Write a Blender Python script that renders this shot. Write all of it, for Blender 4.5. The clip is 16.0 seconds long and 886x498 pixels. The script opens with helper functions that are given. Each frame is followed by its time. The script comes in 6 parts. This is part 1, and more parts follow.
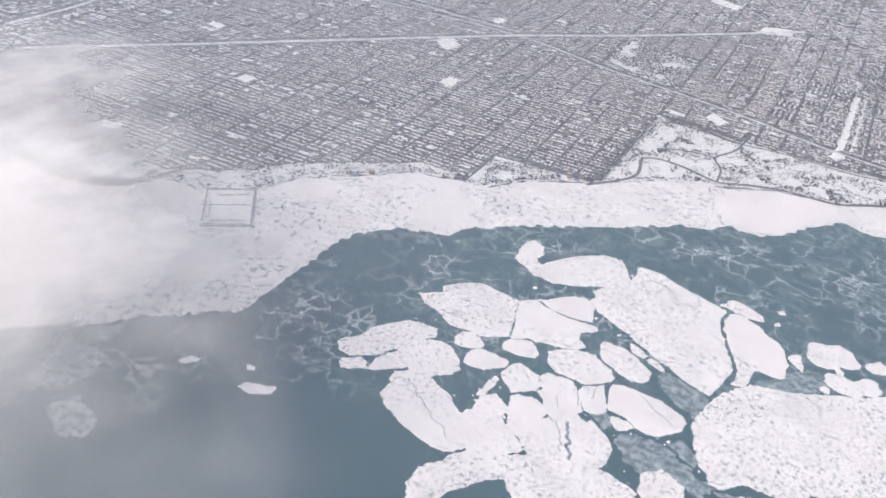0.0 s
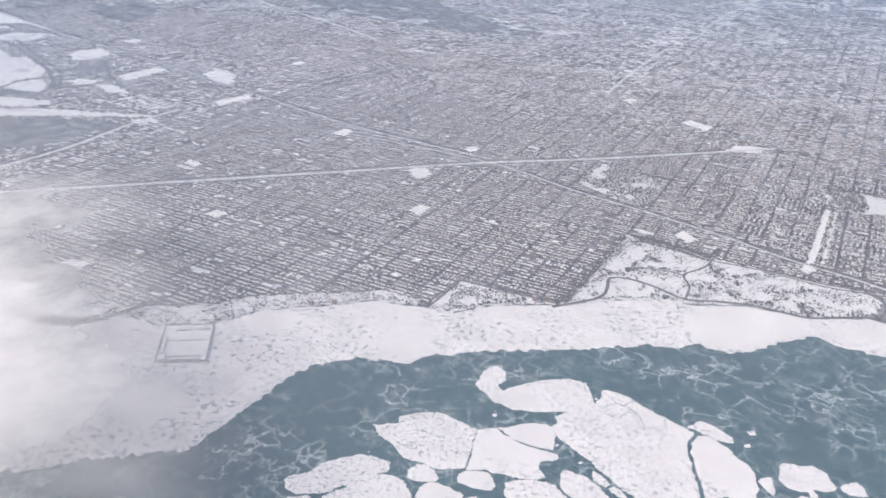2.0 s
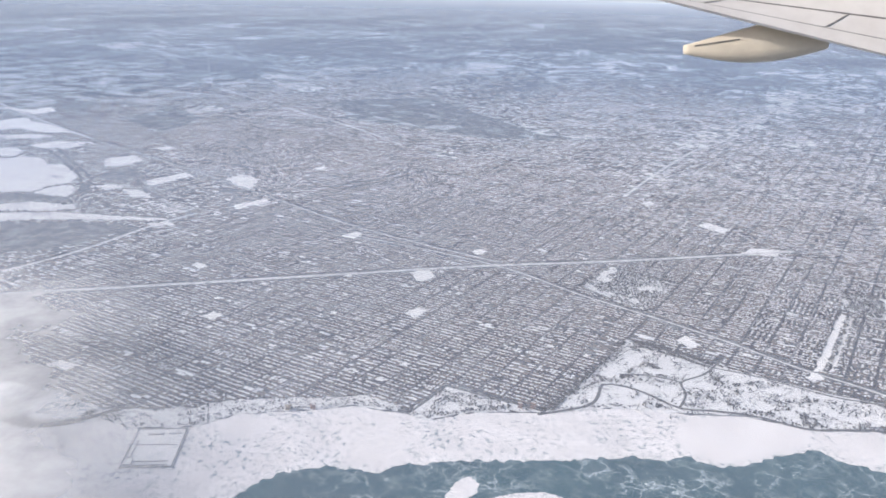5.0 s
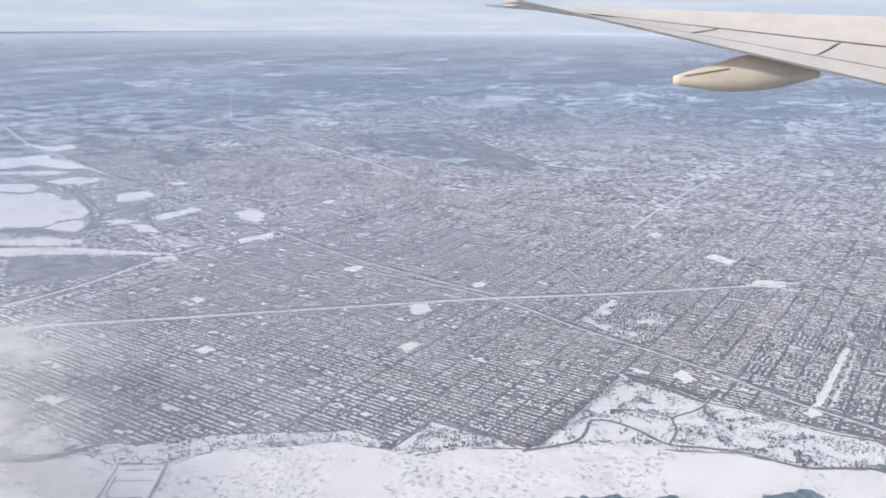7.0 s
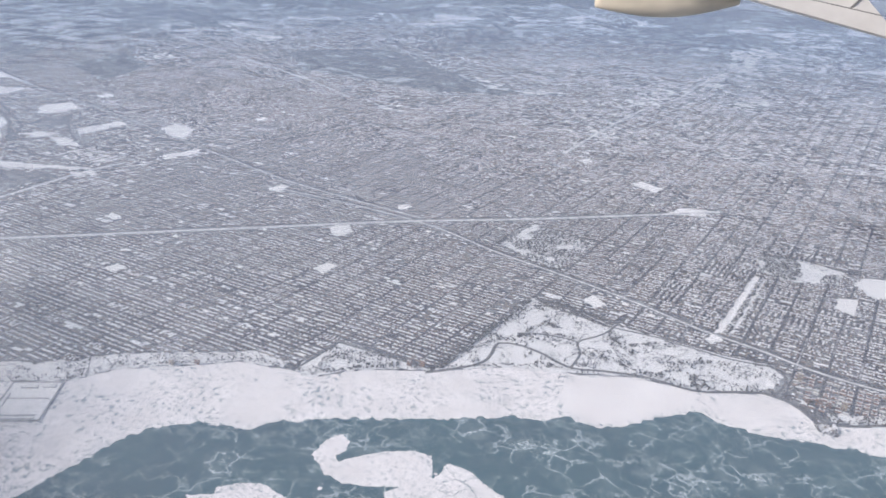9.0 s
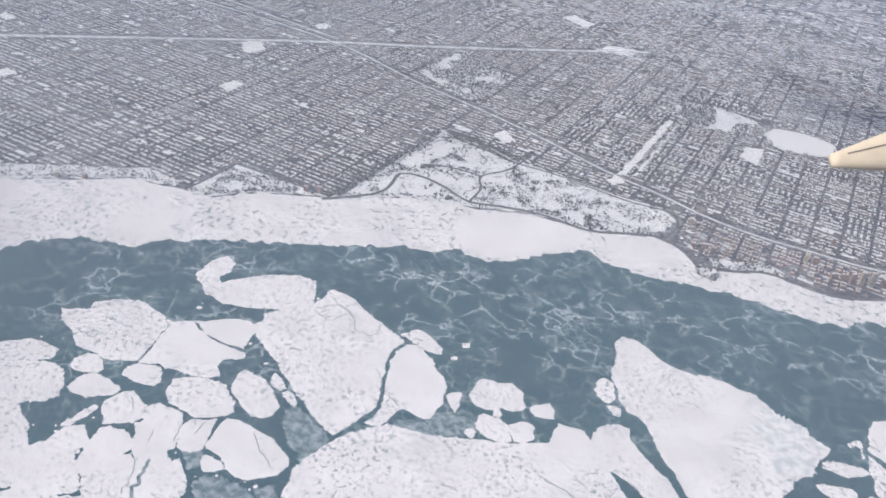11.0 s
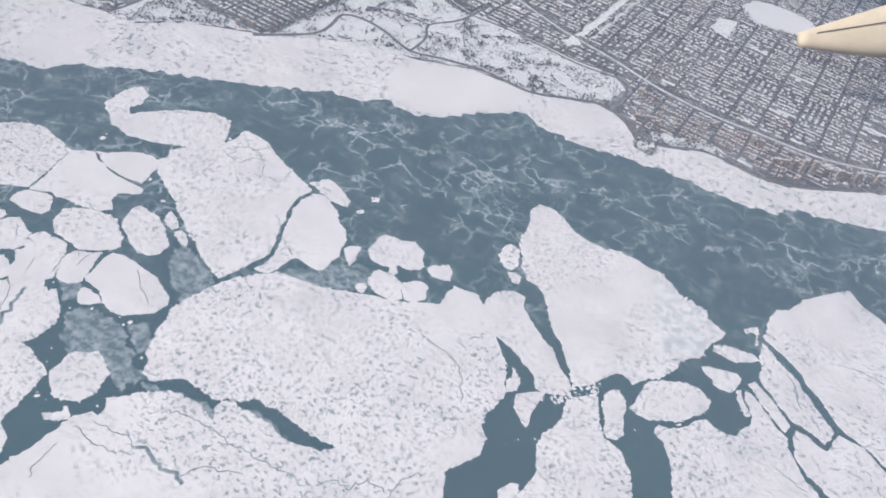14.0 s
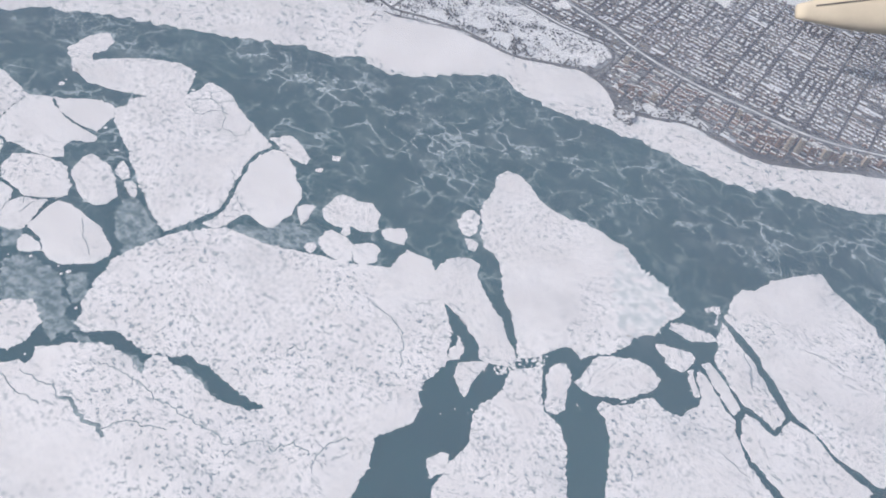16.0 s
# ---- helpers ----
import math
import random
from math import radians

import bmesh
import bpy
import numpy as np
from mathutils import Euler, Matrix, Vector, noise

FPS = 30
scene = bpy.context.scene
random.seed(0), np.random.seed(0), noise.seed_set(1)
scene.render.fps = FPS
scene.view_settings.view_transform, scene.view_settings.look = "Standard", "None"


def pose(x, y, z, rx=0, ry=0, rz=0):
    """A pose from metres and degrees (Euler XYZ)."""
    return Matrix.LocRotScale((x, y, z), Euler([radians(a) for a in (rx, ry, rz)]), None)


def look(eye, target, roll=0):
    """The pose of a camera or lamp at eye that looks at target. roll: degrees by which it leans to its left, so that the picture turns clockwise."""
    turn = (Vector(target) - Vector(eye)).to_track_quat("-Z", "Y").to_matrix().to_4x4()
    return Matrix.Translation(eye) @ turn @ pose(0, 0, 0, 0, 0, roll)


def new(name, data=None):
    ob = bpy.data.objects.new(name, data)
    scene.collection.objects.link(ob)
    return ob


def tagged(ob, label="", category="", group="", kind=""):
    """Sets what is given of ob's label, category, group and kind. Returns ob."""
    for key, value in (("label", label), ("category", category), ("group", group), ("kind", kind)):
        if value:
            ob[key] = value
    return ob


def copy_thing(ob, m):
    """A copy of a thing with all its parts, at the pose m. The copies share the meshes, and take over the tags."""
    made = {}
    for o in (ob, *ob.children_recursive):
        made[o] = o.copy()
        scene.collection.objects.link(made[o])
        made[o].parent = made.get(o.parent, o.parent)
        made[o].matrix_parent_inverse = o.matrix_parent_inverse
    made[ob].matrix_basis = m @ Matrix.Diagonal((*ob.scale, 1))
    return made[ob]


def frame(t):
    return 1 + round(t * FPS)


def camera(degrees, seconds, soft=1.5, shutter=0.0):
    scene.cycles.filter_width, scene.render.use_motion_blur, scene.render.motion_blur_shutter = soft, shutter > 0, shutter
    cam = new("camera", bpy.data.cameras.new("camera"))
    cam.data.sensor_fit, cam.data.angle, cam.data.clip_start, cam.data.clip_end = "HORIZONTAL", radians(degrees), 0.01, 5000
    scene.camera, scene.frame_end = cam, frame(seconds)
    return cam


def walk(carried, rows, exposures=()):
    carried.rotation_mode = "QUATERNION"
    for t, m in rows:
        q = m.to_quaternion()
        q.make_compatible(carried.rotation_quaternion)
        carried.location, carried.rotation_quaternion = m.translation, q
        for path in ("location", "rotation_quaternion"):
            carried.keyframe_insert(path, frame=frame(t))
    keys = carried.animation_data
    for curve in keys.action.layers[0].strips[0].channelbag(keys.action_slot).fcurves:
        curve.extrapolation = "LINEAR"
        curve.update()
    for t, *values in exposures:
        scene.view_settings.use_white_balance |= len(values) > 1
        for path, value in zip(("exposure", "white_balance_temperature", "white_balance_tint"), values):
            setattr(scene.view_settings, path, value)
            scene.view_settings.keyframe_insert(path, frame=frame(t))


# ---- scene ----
# One unit stands for twenty metres, so that the whole view to the horizon fits the lens's range.
# x runs north, y runs west (inland), z up; the lake's surface is z = 0.
cam = camera(55.31, 16.0, soft=1.8)


def eye(x, y, z, yaw, pitch, roll):
    return pose(x, y, z, 90 + pitch, 0, yaw) @ pose(0, 0, 0, 0, 0, roll)


PATH = [
    (0.0, 62.29, -334.81, 141.93, 24.86, -33.42, 5.37),
    (0.5, 65.54, -332.37, 141.85, 25.61, -31.12, 4.14),
    (1.0, 68.77, -329.91, 141.78, 26.21, -28.28, 3.31),
    (1.5, 71.99, -327.44, 141.70, 26.36, -26.41, 3.05),
    (2.0, 75.20, -324.97, 141.63, 26.29, -24.97, 2.63),
    (2.5, 78.40, -322.48, 141.55, 26.33, -23.77, 2.21),
    (3.0, 81.58, -319.98, 141.48, 26.70, -22.87, 2.11),
    (3.5, 84.76, -317.46, 141.41, 27.19, -22.24, 2.24),
    (4.0, 87.92, -314.94, 141.34, 28.17, -21.20, 2.13),
    (4.5, 91.07, -312.41, 141.27, 29.64, -19.76, 1.63),
    (5.0, 94.21, -309.86, 141.21, 30.32, -18.18, 1.38),
    (5.2, 95.46, -308.84, 141.18, 30.43, -17.56, 1.27),
    (7.3, 108.50, -298.00, 140.92, 32.57, -16.00, 0.46),
    (7.5, 109.73, -296.96, 140.89, 32.56, -16.23, 0.47),
    (8.0, 112.80, -294.34, 140.83, 32.04, -17.17, 0.88),
    (8.5, 115.85, -291.72, 140.78, 30.80, -18.76, 1.68),
    (9.0, 118.90, -289.08, 140.72, 29.09, -21.20, 2.71),
    (9.2, 120.11, -288.02, 140.70, 28.27, -22.33, 3.25),
    (11.3, 132.76, -276.80, 140.47, 23.44, -33.80, 8.94),
    (11.5, 133.95, -275.72, 140.45, 23.21, -34.72, 9.44),
    (12.0, 136.92, -273.01, 140.41, 22.61, -37.06, 10.75),
    (12.5, 139.89, -270.30, 140.36, 22.03, -39.00, 11.87),
    (13.0, 142.84, -267.57, 140.31, 21.73, -40.21, 12.80),
    (13.5, 145.78, -264.83, 140.27, 21.57, -41.08, 13.64),
    (14.0, 148.71, -262.08, 140.22, 21.46, -41.99, 14.40),
    (14.5, 151.62, -259.31, 140.18, 21.64, -42.88, 15.01),
    (15.0, 154.53, -256.54, 140.14, 21.86, -43.65, 15.48),
    (15.5, 157.42, -253.75, 140.10, 22.07, -44.22, 15.98),
    (16.0, 160.30, -250.96, 140.06, 22.38, -44.66, 16.37),
]
walk(cam, [(t, eye(*p)) for t, *p in PATH], exposures=[(0, 0.56, 6700, 11), (2.0, 0.55, 6650, 11), (5.0, 0.58, 6450, 10), (9.0, 0.46, 6450, 10), (11.5, 0.40, 6500, 10), (16, 0.30, 6350, 9)])

# ---- world and sun ----
SUN_ELEVATION, SUN_AZIMUTH = 32, 215
world = bpy.data.worlds.new("winter_sky")
scene.world = world
world.use_nodes = True
wn = world.node_tree.nodes
sky = wn.new("ShaderNodeTexSky")
sky.sky_type = "NISHITA"
sky.sun_disc = False
sky.sun_elevation = radians(SUN_ELEVATION)
sky.sun_rotation = radians(90 - SUN_AZIMUTH)
sky.dust_density, sky.air_density, sky.ozone_density = 3.0, 1.0, 1.0
wn["Background"].inputs["Strength"].default_value = 0.1
world.node_tree.links.new(sky.outputs[0], wn["Background"].inputs["Color"])

sun = new("sun", bpy.data.lights.new("sun", "SUN"))
sun.data.energy, sun.data.angle, sun.data.color = 3.0, radians(2.0), (1.0, 0.95, 0.9)
az, el = radians(SUN_AZIMUTH), radians(SUN_ELEVATION)
sun.matrix_world = look((math.cos(az) * math.cos(el) * 50, math.sin(az) * math.cos(el) * 50, math.sin(el) * 50), (0, 0, 0))


# ---- materials ----
class Nodes:
    """A small builder for node materials."""

    def __init__(self, name, rough=0.8, metal=0.0):
        self.m = bpy.data.materials.new(name)
        self.m.use_nodes = True
        self.t = self.m.node_tree
        self.b = self.t.nodes["Principled BSDF"]
        self.b.inputs["Roughness"].default_value, self.b.inputs["Metallic"].default_value = rough, metal
        self.place = self.add("ShaderNodeNewGeometry").outputs["Position"]

    def add(self, kind, **settings):
        n = self.t.nodes.new(kind)
        for k, v in settings.items():
            if k == "operation":
                n.operation = v
            elif k == "feature":
                n.feature = v
        return n

    def put(self, n, key, v):
        if isinstance(v, bpy.types.NodeSocket):
            self.t.links.new(v, n.inputs[key])
        else:
            n.inputs[key].default_value = v

    def math(self, op, a, b=0.0, clamp=False):
        n = self.add("ShaderNodeMath", operation=op)
        n.use_clamp = clamp
        self.put(n, 0, a), self.put(n, 1, b)
        return n.outputs[0]

    def scaled(self, sx, sy, sz=1.0, turn=0.0):
        n = self.add("ShaderNodeMapping")
        self.put(n, "Vector", self.place)
        n.inputs["Rotation"].default_value = (0, 0, radians(turn))
        n.inputs["Scale"].default_value = (sx, sy, sz)
        return n.outputs[0]

    def noise(self, scale, detail=4.0, rough=0.55, vector=None, distort=0.0):
        n = self.add("ShaderNodeTexNoise")
        self.put(n, "Vector", self.place if vector is None else vector)
        self.put(n, "Scale", scale), self.put(n, "Detail", detail), self.put(n, "Roughness", rough), self.put(n, "Distortion", distort)
        return n.outputs["Fac"]

    def cells(self, scale, feature="F1", vector=None):
        n = self.add("ShaderNodeTexVoronoi", feature=feature)
        self.put(n, "Vector", self.place if vector is None else vector)
        self.put(n, "Scale", scale)
        return n.outputs["Distance"]

    def warped(self, amount, scale):
        n = self.add("ShaderNodeTexNoise")
        self.put(n, "Vector", self.place), self.put(n, "Scale", scale), self.put(n, "Detail", 3.0)
        s = self.add("ShaderNodeVectorMath", operation="SUBTRACT")
        self.put(s, 0, n.outputs["Color"]), self.put(s, 1, (0.5, 0.5, 0.5))
        m = self.add("ShaderNodeVectorMath", operation="SCALE")
        self.put(m, 0, s.outputs[0]), self.put(m, "Scale", amount)
        a = self.add("ShaderNodeVectorMath", operation="ADD")
        self.put(a, 0, self.place), self.put(a, 1, m.outputs[0])
        return a.outputs[0]

    def ramp(self, v, lo, hi, a=0.0, b=1.0):
        n = self.add("ShaderNodeMapRange")
        n.interpolation_type = "SMOOTHSTEP"
        self.put(n, "Value", v)
        for k, x in zip(("From Min", "From Max", "To Min", "To Max"), (lo, hi, a, b)):
            self.put(n, k, x)
        return n.outputs[0]

    def mix(self, f, a, b):
        n = self.add("ShaderNodeMix")
        n.data_type = "RGBA"
        self.put(n, "Factor", f)
        for k, v in ((6, a), (7, b)):
            if isinstance(v, bpy.types.NodeSocket):
                self.t.links.new(v, n.inputs[k])
            else:
                n.inputs[k].default_value = (*v, 1)
        return n.outputs[2]

    def axis(self, i):
        n = self.add("ShaderNodeSeparateXYZ")
        self.put(n, 0, self.place)
        return n.outputs[i]

    def chance(self, island=False):
        if island:
            return self.add("ShaderNodeNewGeometry").outputs["Random Per Island"]
        return self.add("ShaderNodeObjectInfo").outputs["Random"]

    def bump(self, height, strength=0.3, distance=0.1):
        n = self.add("ShaderNodeBump")
        self.put(n, "Height", height), self.put(n, "Strength", strength), self.put(n, "Distance", distance)
        self.t.links.new(n.outputs[0], self.b.inputs["Normal"])

    def done(self, colour):
        self.put(self.b, "Base Color", colour if isinstance(colour, bpy.types.NodeSocket) else (*colour, 1))
        return self.m


def make_water():
    n = Nodes("lake_water", 0.3)
    # grease ice: soft veils and thin crooked filaments in the open lead off the shore ice
    off = n.math("ADD", n.math("MULTIPLY", n.math("ADD", n.axis(0), 58.0), 0.516), n.math("MULTIPLY", n.math("ADD", n.axis(1), 165.0), -0.857))
    lead = n.ramp(n.math("ADD", off, n.math("MULTIPLY", n.noise(0.05, 4), 50.0)), 58.0, 96.0, 1.0, 0.0)
    patch = n.ramp(n.noise(0.028, 5, 0.62, n.warped(12.0, 0.04)), 0.40, 0.58, 0.30, 1.0)
    crooked = n.warped(15.0, 0.12)
    net = n.ramp(n.cells(0.10, "DISTANCE_TO_EDGE", crooked), 0.0, 0.07, 1.0, 0.0)
    net = n.math("MULTIPLY", n.math("MULTIPLY", net, n.ramp(n.noise(0.09, 5, 0.65), 0.40, 0.56)), n.ramp(n.noise(0.9, 5, 0.75), 0.30, 0.58))
    mesh = n.ramp(n.cells(0.27, "DISTANCE_TO_EDGE", n.warped(5.0, 0.30)), 0.0, 0.09, 1.0, 0.0)
    mesh = n.math("MULTIPLY", n.math("MULTIPLY", mesh, n.ramp(n.noise(0.07, 5, 0.65), 0.48, 0.60)), n.ramp(n.noise(1.4, 4, 0.7), 0.32, 0.60))
    veil = n.math("MULTIPLY", n.ramp(n.noise(0.11, 9, 0.76, n.warped(8.0, 0.10)), 0.46, 0.70), n.ramp(n.noise(0.7, 6, 0.75), 0.30, 0.70, 0.45, 1.0))
    lace = n.math("ADD", n.math("MULTIPLY", net, 0.60), n.math("MULTIPLY", mesh, 0.38))
    lace = n.math("ADD", lace, n.math("MULTIPLY", veil, 0.20))
    lace = n.math("MULTIPLY", n.math("MULTIPLY", lace, patch), lead, True)
    deep = n.mix(n.ramp(n.noise(0.02, 3), 0.3, 0.7), (0.008, 0.070, 0.096), (0.016, 0.088, 0.110))
    n.put(n.b, "Roughness", n.ramp(lace, 0.0, 0.4, 0.3, 0.7))
    n.bump(n.noise(2.5, 3), 0.05, 0.05)
    return n.done(n.mix(lace, deep, (0.66, 0.74, 0.77)))


def spots(n, sx, sy, turn, size, share):
    """Scattered drift marks, one in some of the cells."""
    v = n.add("ShaderNodeTexVoronoi")
    n.put(v, "Vector", n.scaled(sx, sy, 0.0, turn)), n.put(v, "Scale", 1.0)
    c = n.add("ShaderNodeSeparateColor")
    n.put(c, 0, v.outputs["Color"])
    keep = n.math("GREATER_THAN", c.outputs[0], 1.0 - share)
    return n.math("MULTIPLY", keep, n.ramp(v.outputs["Distance"], size * 0.75, size, 1.0, 0.0))


def make_ice(name, specks, grey, fine=1.0, strokes=0.6):
    """Snow on ice; specks: how much dark drift marks show; grey: how much wet snow; fine: how small the marks are; strokes: crooked bare streaks."""
    n = Nodes(name, 0.75)
    patch = n.ramp(n.noise(0.045, 5, 0.6), 0.38, 0.60, 0.30, 1.0)
    dots = n.math("MAXIMUM", spots(n, 0.34 * fine, 0.78 * fine, 58, 0.27, 0.34), spots(n, 0.42 * fine, 0.95 * fine, 112, 0.27, 0.32))
    dots = n.math("MULTIPLY", n.math("MAXIMUM", dots, spots(n, 0.62 * fine, 1.2 * fine, 75, 0.30, 0.26)), patch)
    dots = n.math("MULTIPLY", dots, n.ramp(n.noise(0.8, 4, 0.65), 0.30, 0.58, 0.45, 1.0))
    marks = n.math("MULTIPLY", spots(n, 0.10, 0.46, -48, 0.15, 0.4), n.ramp(n.noise(0.05, 4), 0.46, 0.58))
    wet = n.math("MULTIPLY", n.ramp(n.noise(0.045, 7, 0.68, n.scaled(1.0, 1.5, 1.0, 35)), 0.50, 0.74), n.noise(0.6, 6, 0.75))
    f = n.math("MULTIPLY", n.math("ADD", dots, n.math("MULTIPLY", marks, 0.45)), specks, True)
    # short crooked strokes of blown-off snow, in loose drifts
    stroke = n.ramp(n.math("ABSOLUTE", n.math("SUBTRACT", n.noise(0.42 * fine, 3, 0.55, n.warped(1.6, 0.7)), 0.5)), 0.020, 0.060, 1.0, 0.0)
    stroke = n.math("MULTIPLY", n.math("MULTIPLY", stroke, n.ramp(n.noise(0.7 * fine, 2), 0.50, 0.58)), n.ramp(n.noise(0.035, 4), 0.36, 0.54, 0.15, 1.0))
    f = n.math("MAXIMUM", f, n.math("MULTIPLY", stroke, strokes))
    f = n.math("ADD", f, n.math("MULTIPLY", wet, grey), True)
    snow = n.mix(n.ramp(n.noise(0.09, 7, 0.62), 0.3, 0.7), (0.82, 0.79, 0.80), (0.93, 0.90, 0.91))
    n.bump(n.noise(0.9, 6), 0.30, 0.2)
    return n.done(n.mix(f, snow, (0.26, 0.31, 0.36)))


def make_land():
    """Snowed-over ground with bare woods, yards and streets, seen from far above."""
    n = Nodes("winter_land", 0.9)
    blocks = n.add("ShaderNodeTexBrick")
    blocks.offset = 0.0
    n.put(blocks, "Vector", n.place)
    for k, v in (("Scale", 1.0), ("Mortar Size", 0.28), ("Mortar Smooth", 0.3), ("Brick Width", 10.06), ("Row Height", 5.03)):
        n.put(blocks, k, v)
    street = blocks.outputs["Fac"]
    rows = n.noise(1.0, 4, 0.65, n.scaled(0.35, 1.15))
    grain = n.noise(1.6, 5, 0.75)
    wide = n.noise(0.03, 6, 0.7)
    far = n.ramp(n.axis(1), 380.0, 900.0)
    woods = n.ramp(n.noise(0.006, 7, 0.65, n.scaled(1.0, 0.45)), 0.48, 0.58)
    v = n.math("ADD", n.math("MULTIPLY", rows, 0.6), n.math("MULTIPLY", grain, 0.4))
    v = n.math("ADD", v, n.math("MULTIPLY", n.math("SUBTRACT", wide, 0.5), 0.9))
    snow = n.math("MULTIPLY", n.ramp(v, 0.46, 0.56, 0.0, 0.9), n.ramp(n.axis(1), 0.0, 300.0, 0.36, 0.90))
    snow = n.math("MULTIPLY", snow, n.math("SUBTRACT", 1.0, n.math("MULTIPLY", street, 0.6)))
    mixed = n.math("ADD", n.math("MULTIPLY", n.noise(0.62, 5, 0.75, n.scaled(0.9, 0.5)), 0.40), n.math("MULTIPLY", n.noise(0.15, 6, 0.72, n.scaled(0.8, 0.35, 1.0, 8)), 0.32))
    mixed = n.math("ADD", mixed, n.math("MULTIPLY", n.noise(0.012, 8, 0.68, n.scaled(1.0, 0.45)), 0.28))
    # far plain made paler towards the horizon
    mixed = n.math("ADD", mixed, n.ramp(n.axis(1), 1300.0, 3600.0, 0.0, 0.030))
    spread = n.ramp(mixed, 0.470, 0.560, 0.04, 0.72)
    for size, share in ((0.14, 0.13), (0.06, 0.09), (0.025, 0.06)):
        p = n.add("ShaderNodeTexVoronoi")
        p.distance = "CHEBYCHEV"
        n.put(p, "Vector", n.scaled(1.0, 0.8, 0.0, 3)), n.put(p, "Scale", size)
        c = n.add("ShaderNodeSeparateColor")
        n.put(c, 0, p.outputs["Color"])
        white = n.math("GREATER_THAN", n.math("ADD", c.outputs[0], n.math("MULTIPLY", n.math("SUBTRACT", n.noise(0.006, 4), 0.5), 0.9)), 1.0 - share)
        white = n.math("MULTIPLY", white, n.ramp(n.noise(size * 8, 4, 0.7), 0.36, 0.44))
        spread = n.math("MAXIMUM", spread, n.math("MULTIPLY", white, 0.95))
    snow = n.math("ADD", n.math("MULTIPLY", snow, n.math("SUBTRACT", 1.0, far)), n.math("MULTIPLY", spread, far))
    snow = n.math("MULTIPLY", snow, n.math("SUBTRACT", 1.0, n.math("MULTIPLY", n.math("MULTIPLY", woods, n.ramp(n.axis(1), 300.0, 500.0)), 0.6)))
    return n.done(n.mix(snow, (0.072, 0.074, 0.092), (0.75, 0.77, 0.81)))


def make_park():
    n = Nodes("park_snow", 0.85)
    brush = n.math("MULTIPLY", n.ramp(n.noise(0.6, 5, 0.7), 0.50, 0.58), n.ramp(n.noise(0.10, 4), 0.48, 0.57))
    return n.done(n.mix(n.math("MULTIPLY", brush, 0.8), (0.80, 0.80, 0.82), (0.20, 0.20, 0.23)))


def make_field():
    n = Nodes("snow_field", 0.85)
    bare = n.math("MULTIPLY", n.ramp(n.noise(0.11, 7, 0.72, n.scaled(1.0, 0.6)), 0.57, 0.68), 0.5)
    return n.done(n.mix(bare, n.mix(n.ramp(n.noise(0.5, 6, 0.7), 0.45, 0.75), (0.90, 0.89, 0.90), (0.70, 0.70, 0.73)), (0.22, 0.22, 0.25)))


def make_marsh():
    """Snowed-over marsh and yards: white, with bare reeds, dykes and wheel marks."""
    n = Nodes("marsh_snow", 0.85)
    reeds = n.ramp(n.noise(0.05, 8, 0.72, n.scaled(1.0, 0.7)), 0.54, 0.64)
    dyke = n.ramp(n.cells(0.035, "DISTANCE_TO_EDGE", n.warped(5.0, 0.05)), 0.0, 0.03, 0.28, 0.0)
    return n.done(n.mix(n.math("MAXIMUM", n.math("MULTIPLY", reeds, 0.42), dyke), n.mix(n.noise(0.2, 6, 0.7), (0.82, 0.81, 0.83), (0.95, 0.93, 0.94)), (0.17, 0.17, 0.20)))


def plain(name, a, b, scale=1.0, rough=0.85, metal=0.0, island=False, lo=0.3, hi=0.7):
    n = Nodes(name, rough, metal)
    v = n.chance(True) if island else n.noise(scale, 5, 0.65)
    return n.done(n.mix(n.ramp(v, lo, hi), a, b))


def make_roof():
    n = Nodes("snowy_roof", 0.85)
    bare = n.math("GREATER_THAN", n.math("ADD", n.chance(True), n.math("MULTIPLY", n.math("SUBTRACT", n.math("ADD", n.noise(0.05, 4), n.noise(0.016, 3)), 1.0), 0.9)), 0.80)
    old = n.mix(n.ramp(n.noise(3.0, 3), 0.3, 0.7), (0.13, 0.125, 0.13), (0.28, 0.27, 0.28))
    return n.done(n.mix(bare, n.mix(n.ramp(n.chance(True), 0.0, 0.4), (0.60, 0.61, 0.67), (0.84, 0.85, 0.89)), old))


def make_veil(name, colour, opacity):
    """A thin see-through layer of haze or cloud. opacity(n) gives its density."""
    n = Nodes(name, 1.0)
    t = n.t
    d = t.nodes.new("ShaderNodeBsdfDiffuse")
    if callable(colour):
        t.links.new(colour(n), d.inputs["Color"])
    else:
        d.inputs["Color"].default_value = (*colour, 1)
    tr = t.nodes.new("ShaderNodeBsdfTransparent")
    mx = t.nodes.new("ShaderNodeMixShader")
    t.links.new(opacity(n), mx.inputs[0])
    t.links.new(tr.outputs[0], mx.inputs[1])
    t.links.new(d.outputs[0], mx.inputs[2])
    t.links.new(mx.outputs[0], t.nodes["Material Output"].inputs["Surface"])
    t.nodes.remove(n.b)
    return n.m


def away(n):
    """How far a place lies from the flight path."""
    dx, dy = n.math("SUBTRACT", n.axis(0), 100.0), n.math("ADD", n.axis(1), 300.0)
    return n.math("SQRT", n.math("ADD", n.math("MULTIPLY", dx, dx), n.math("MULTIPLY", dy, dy)))


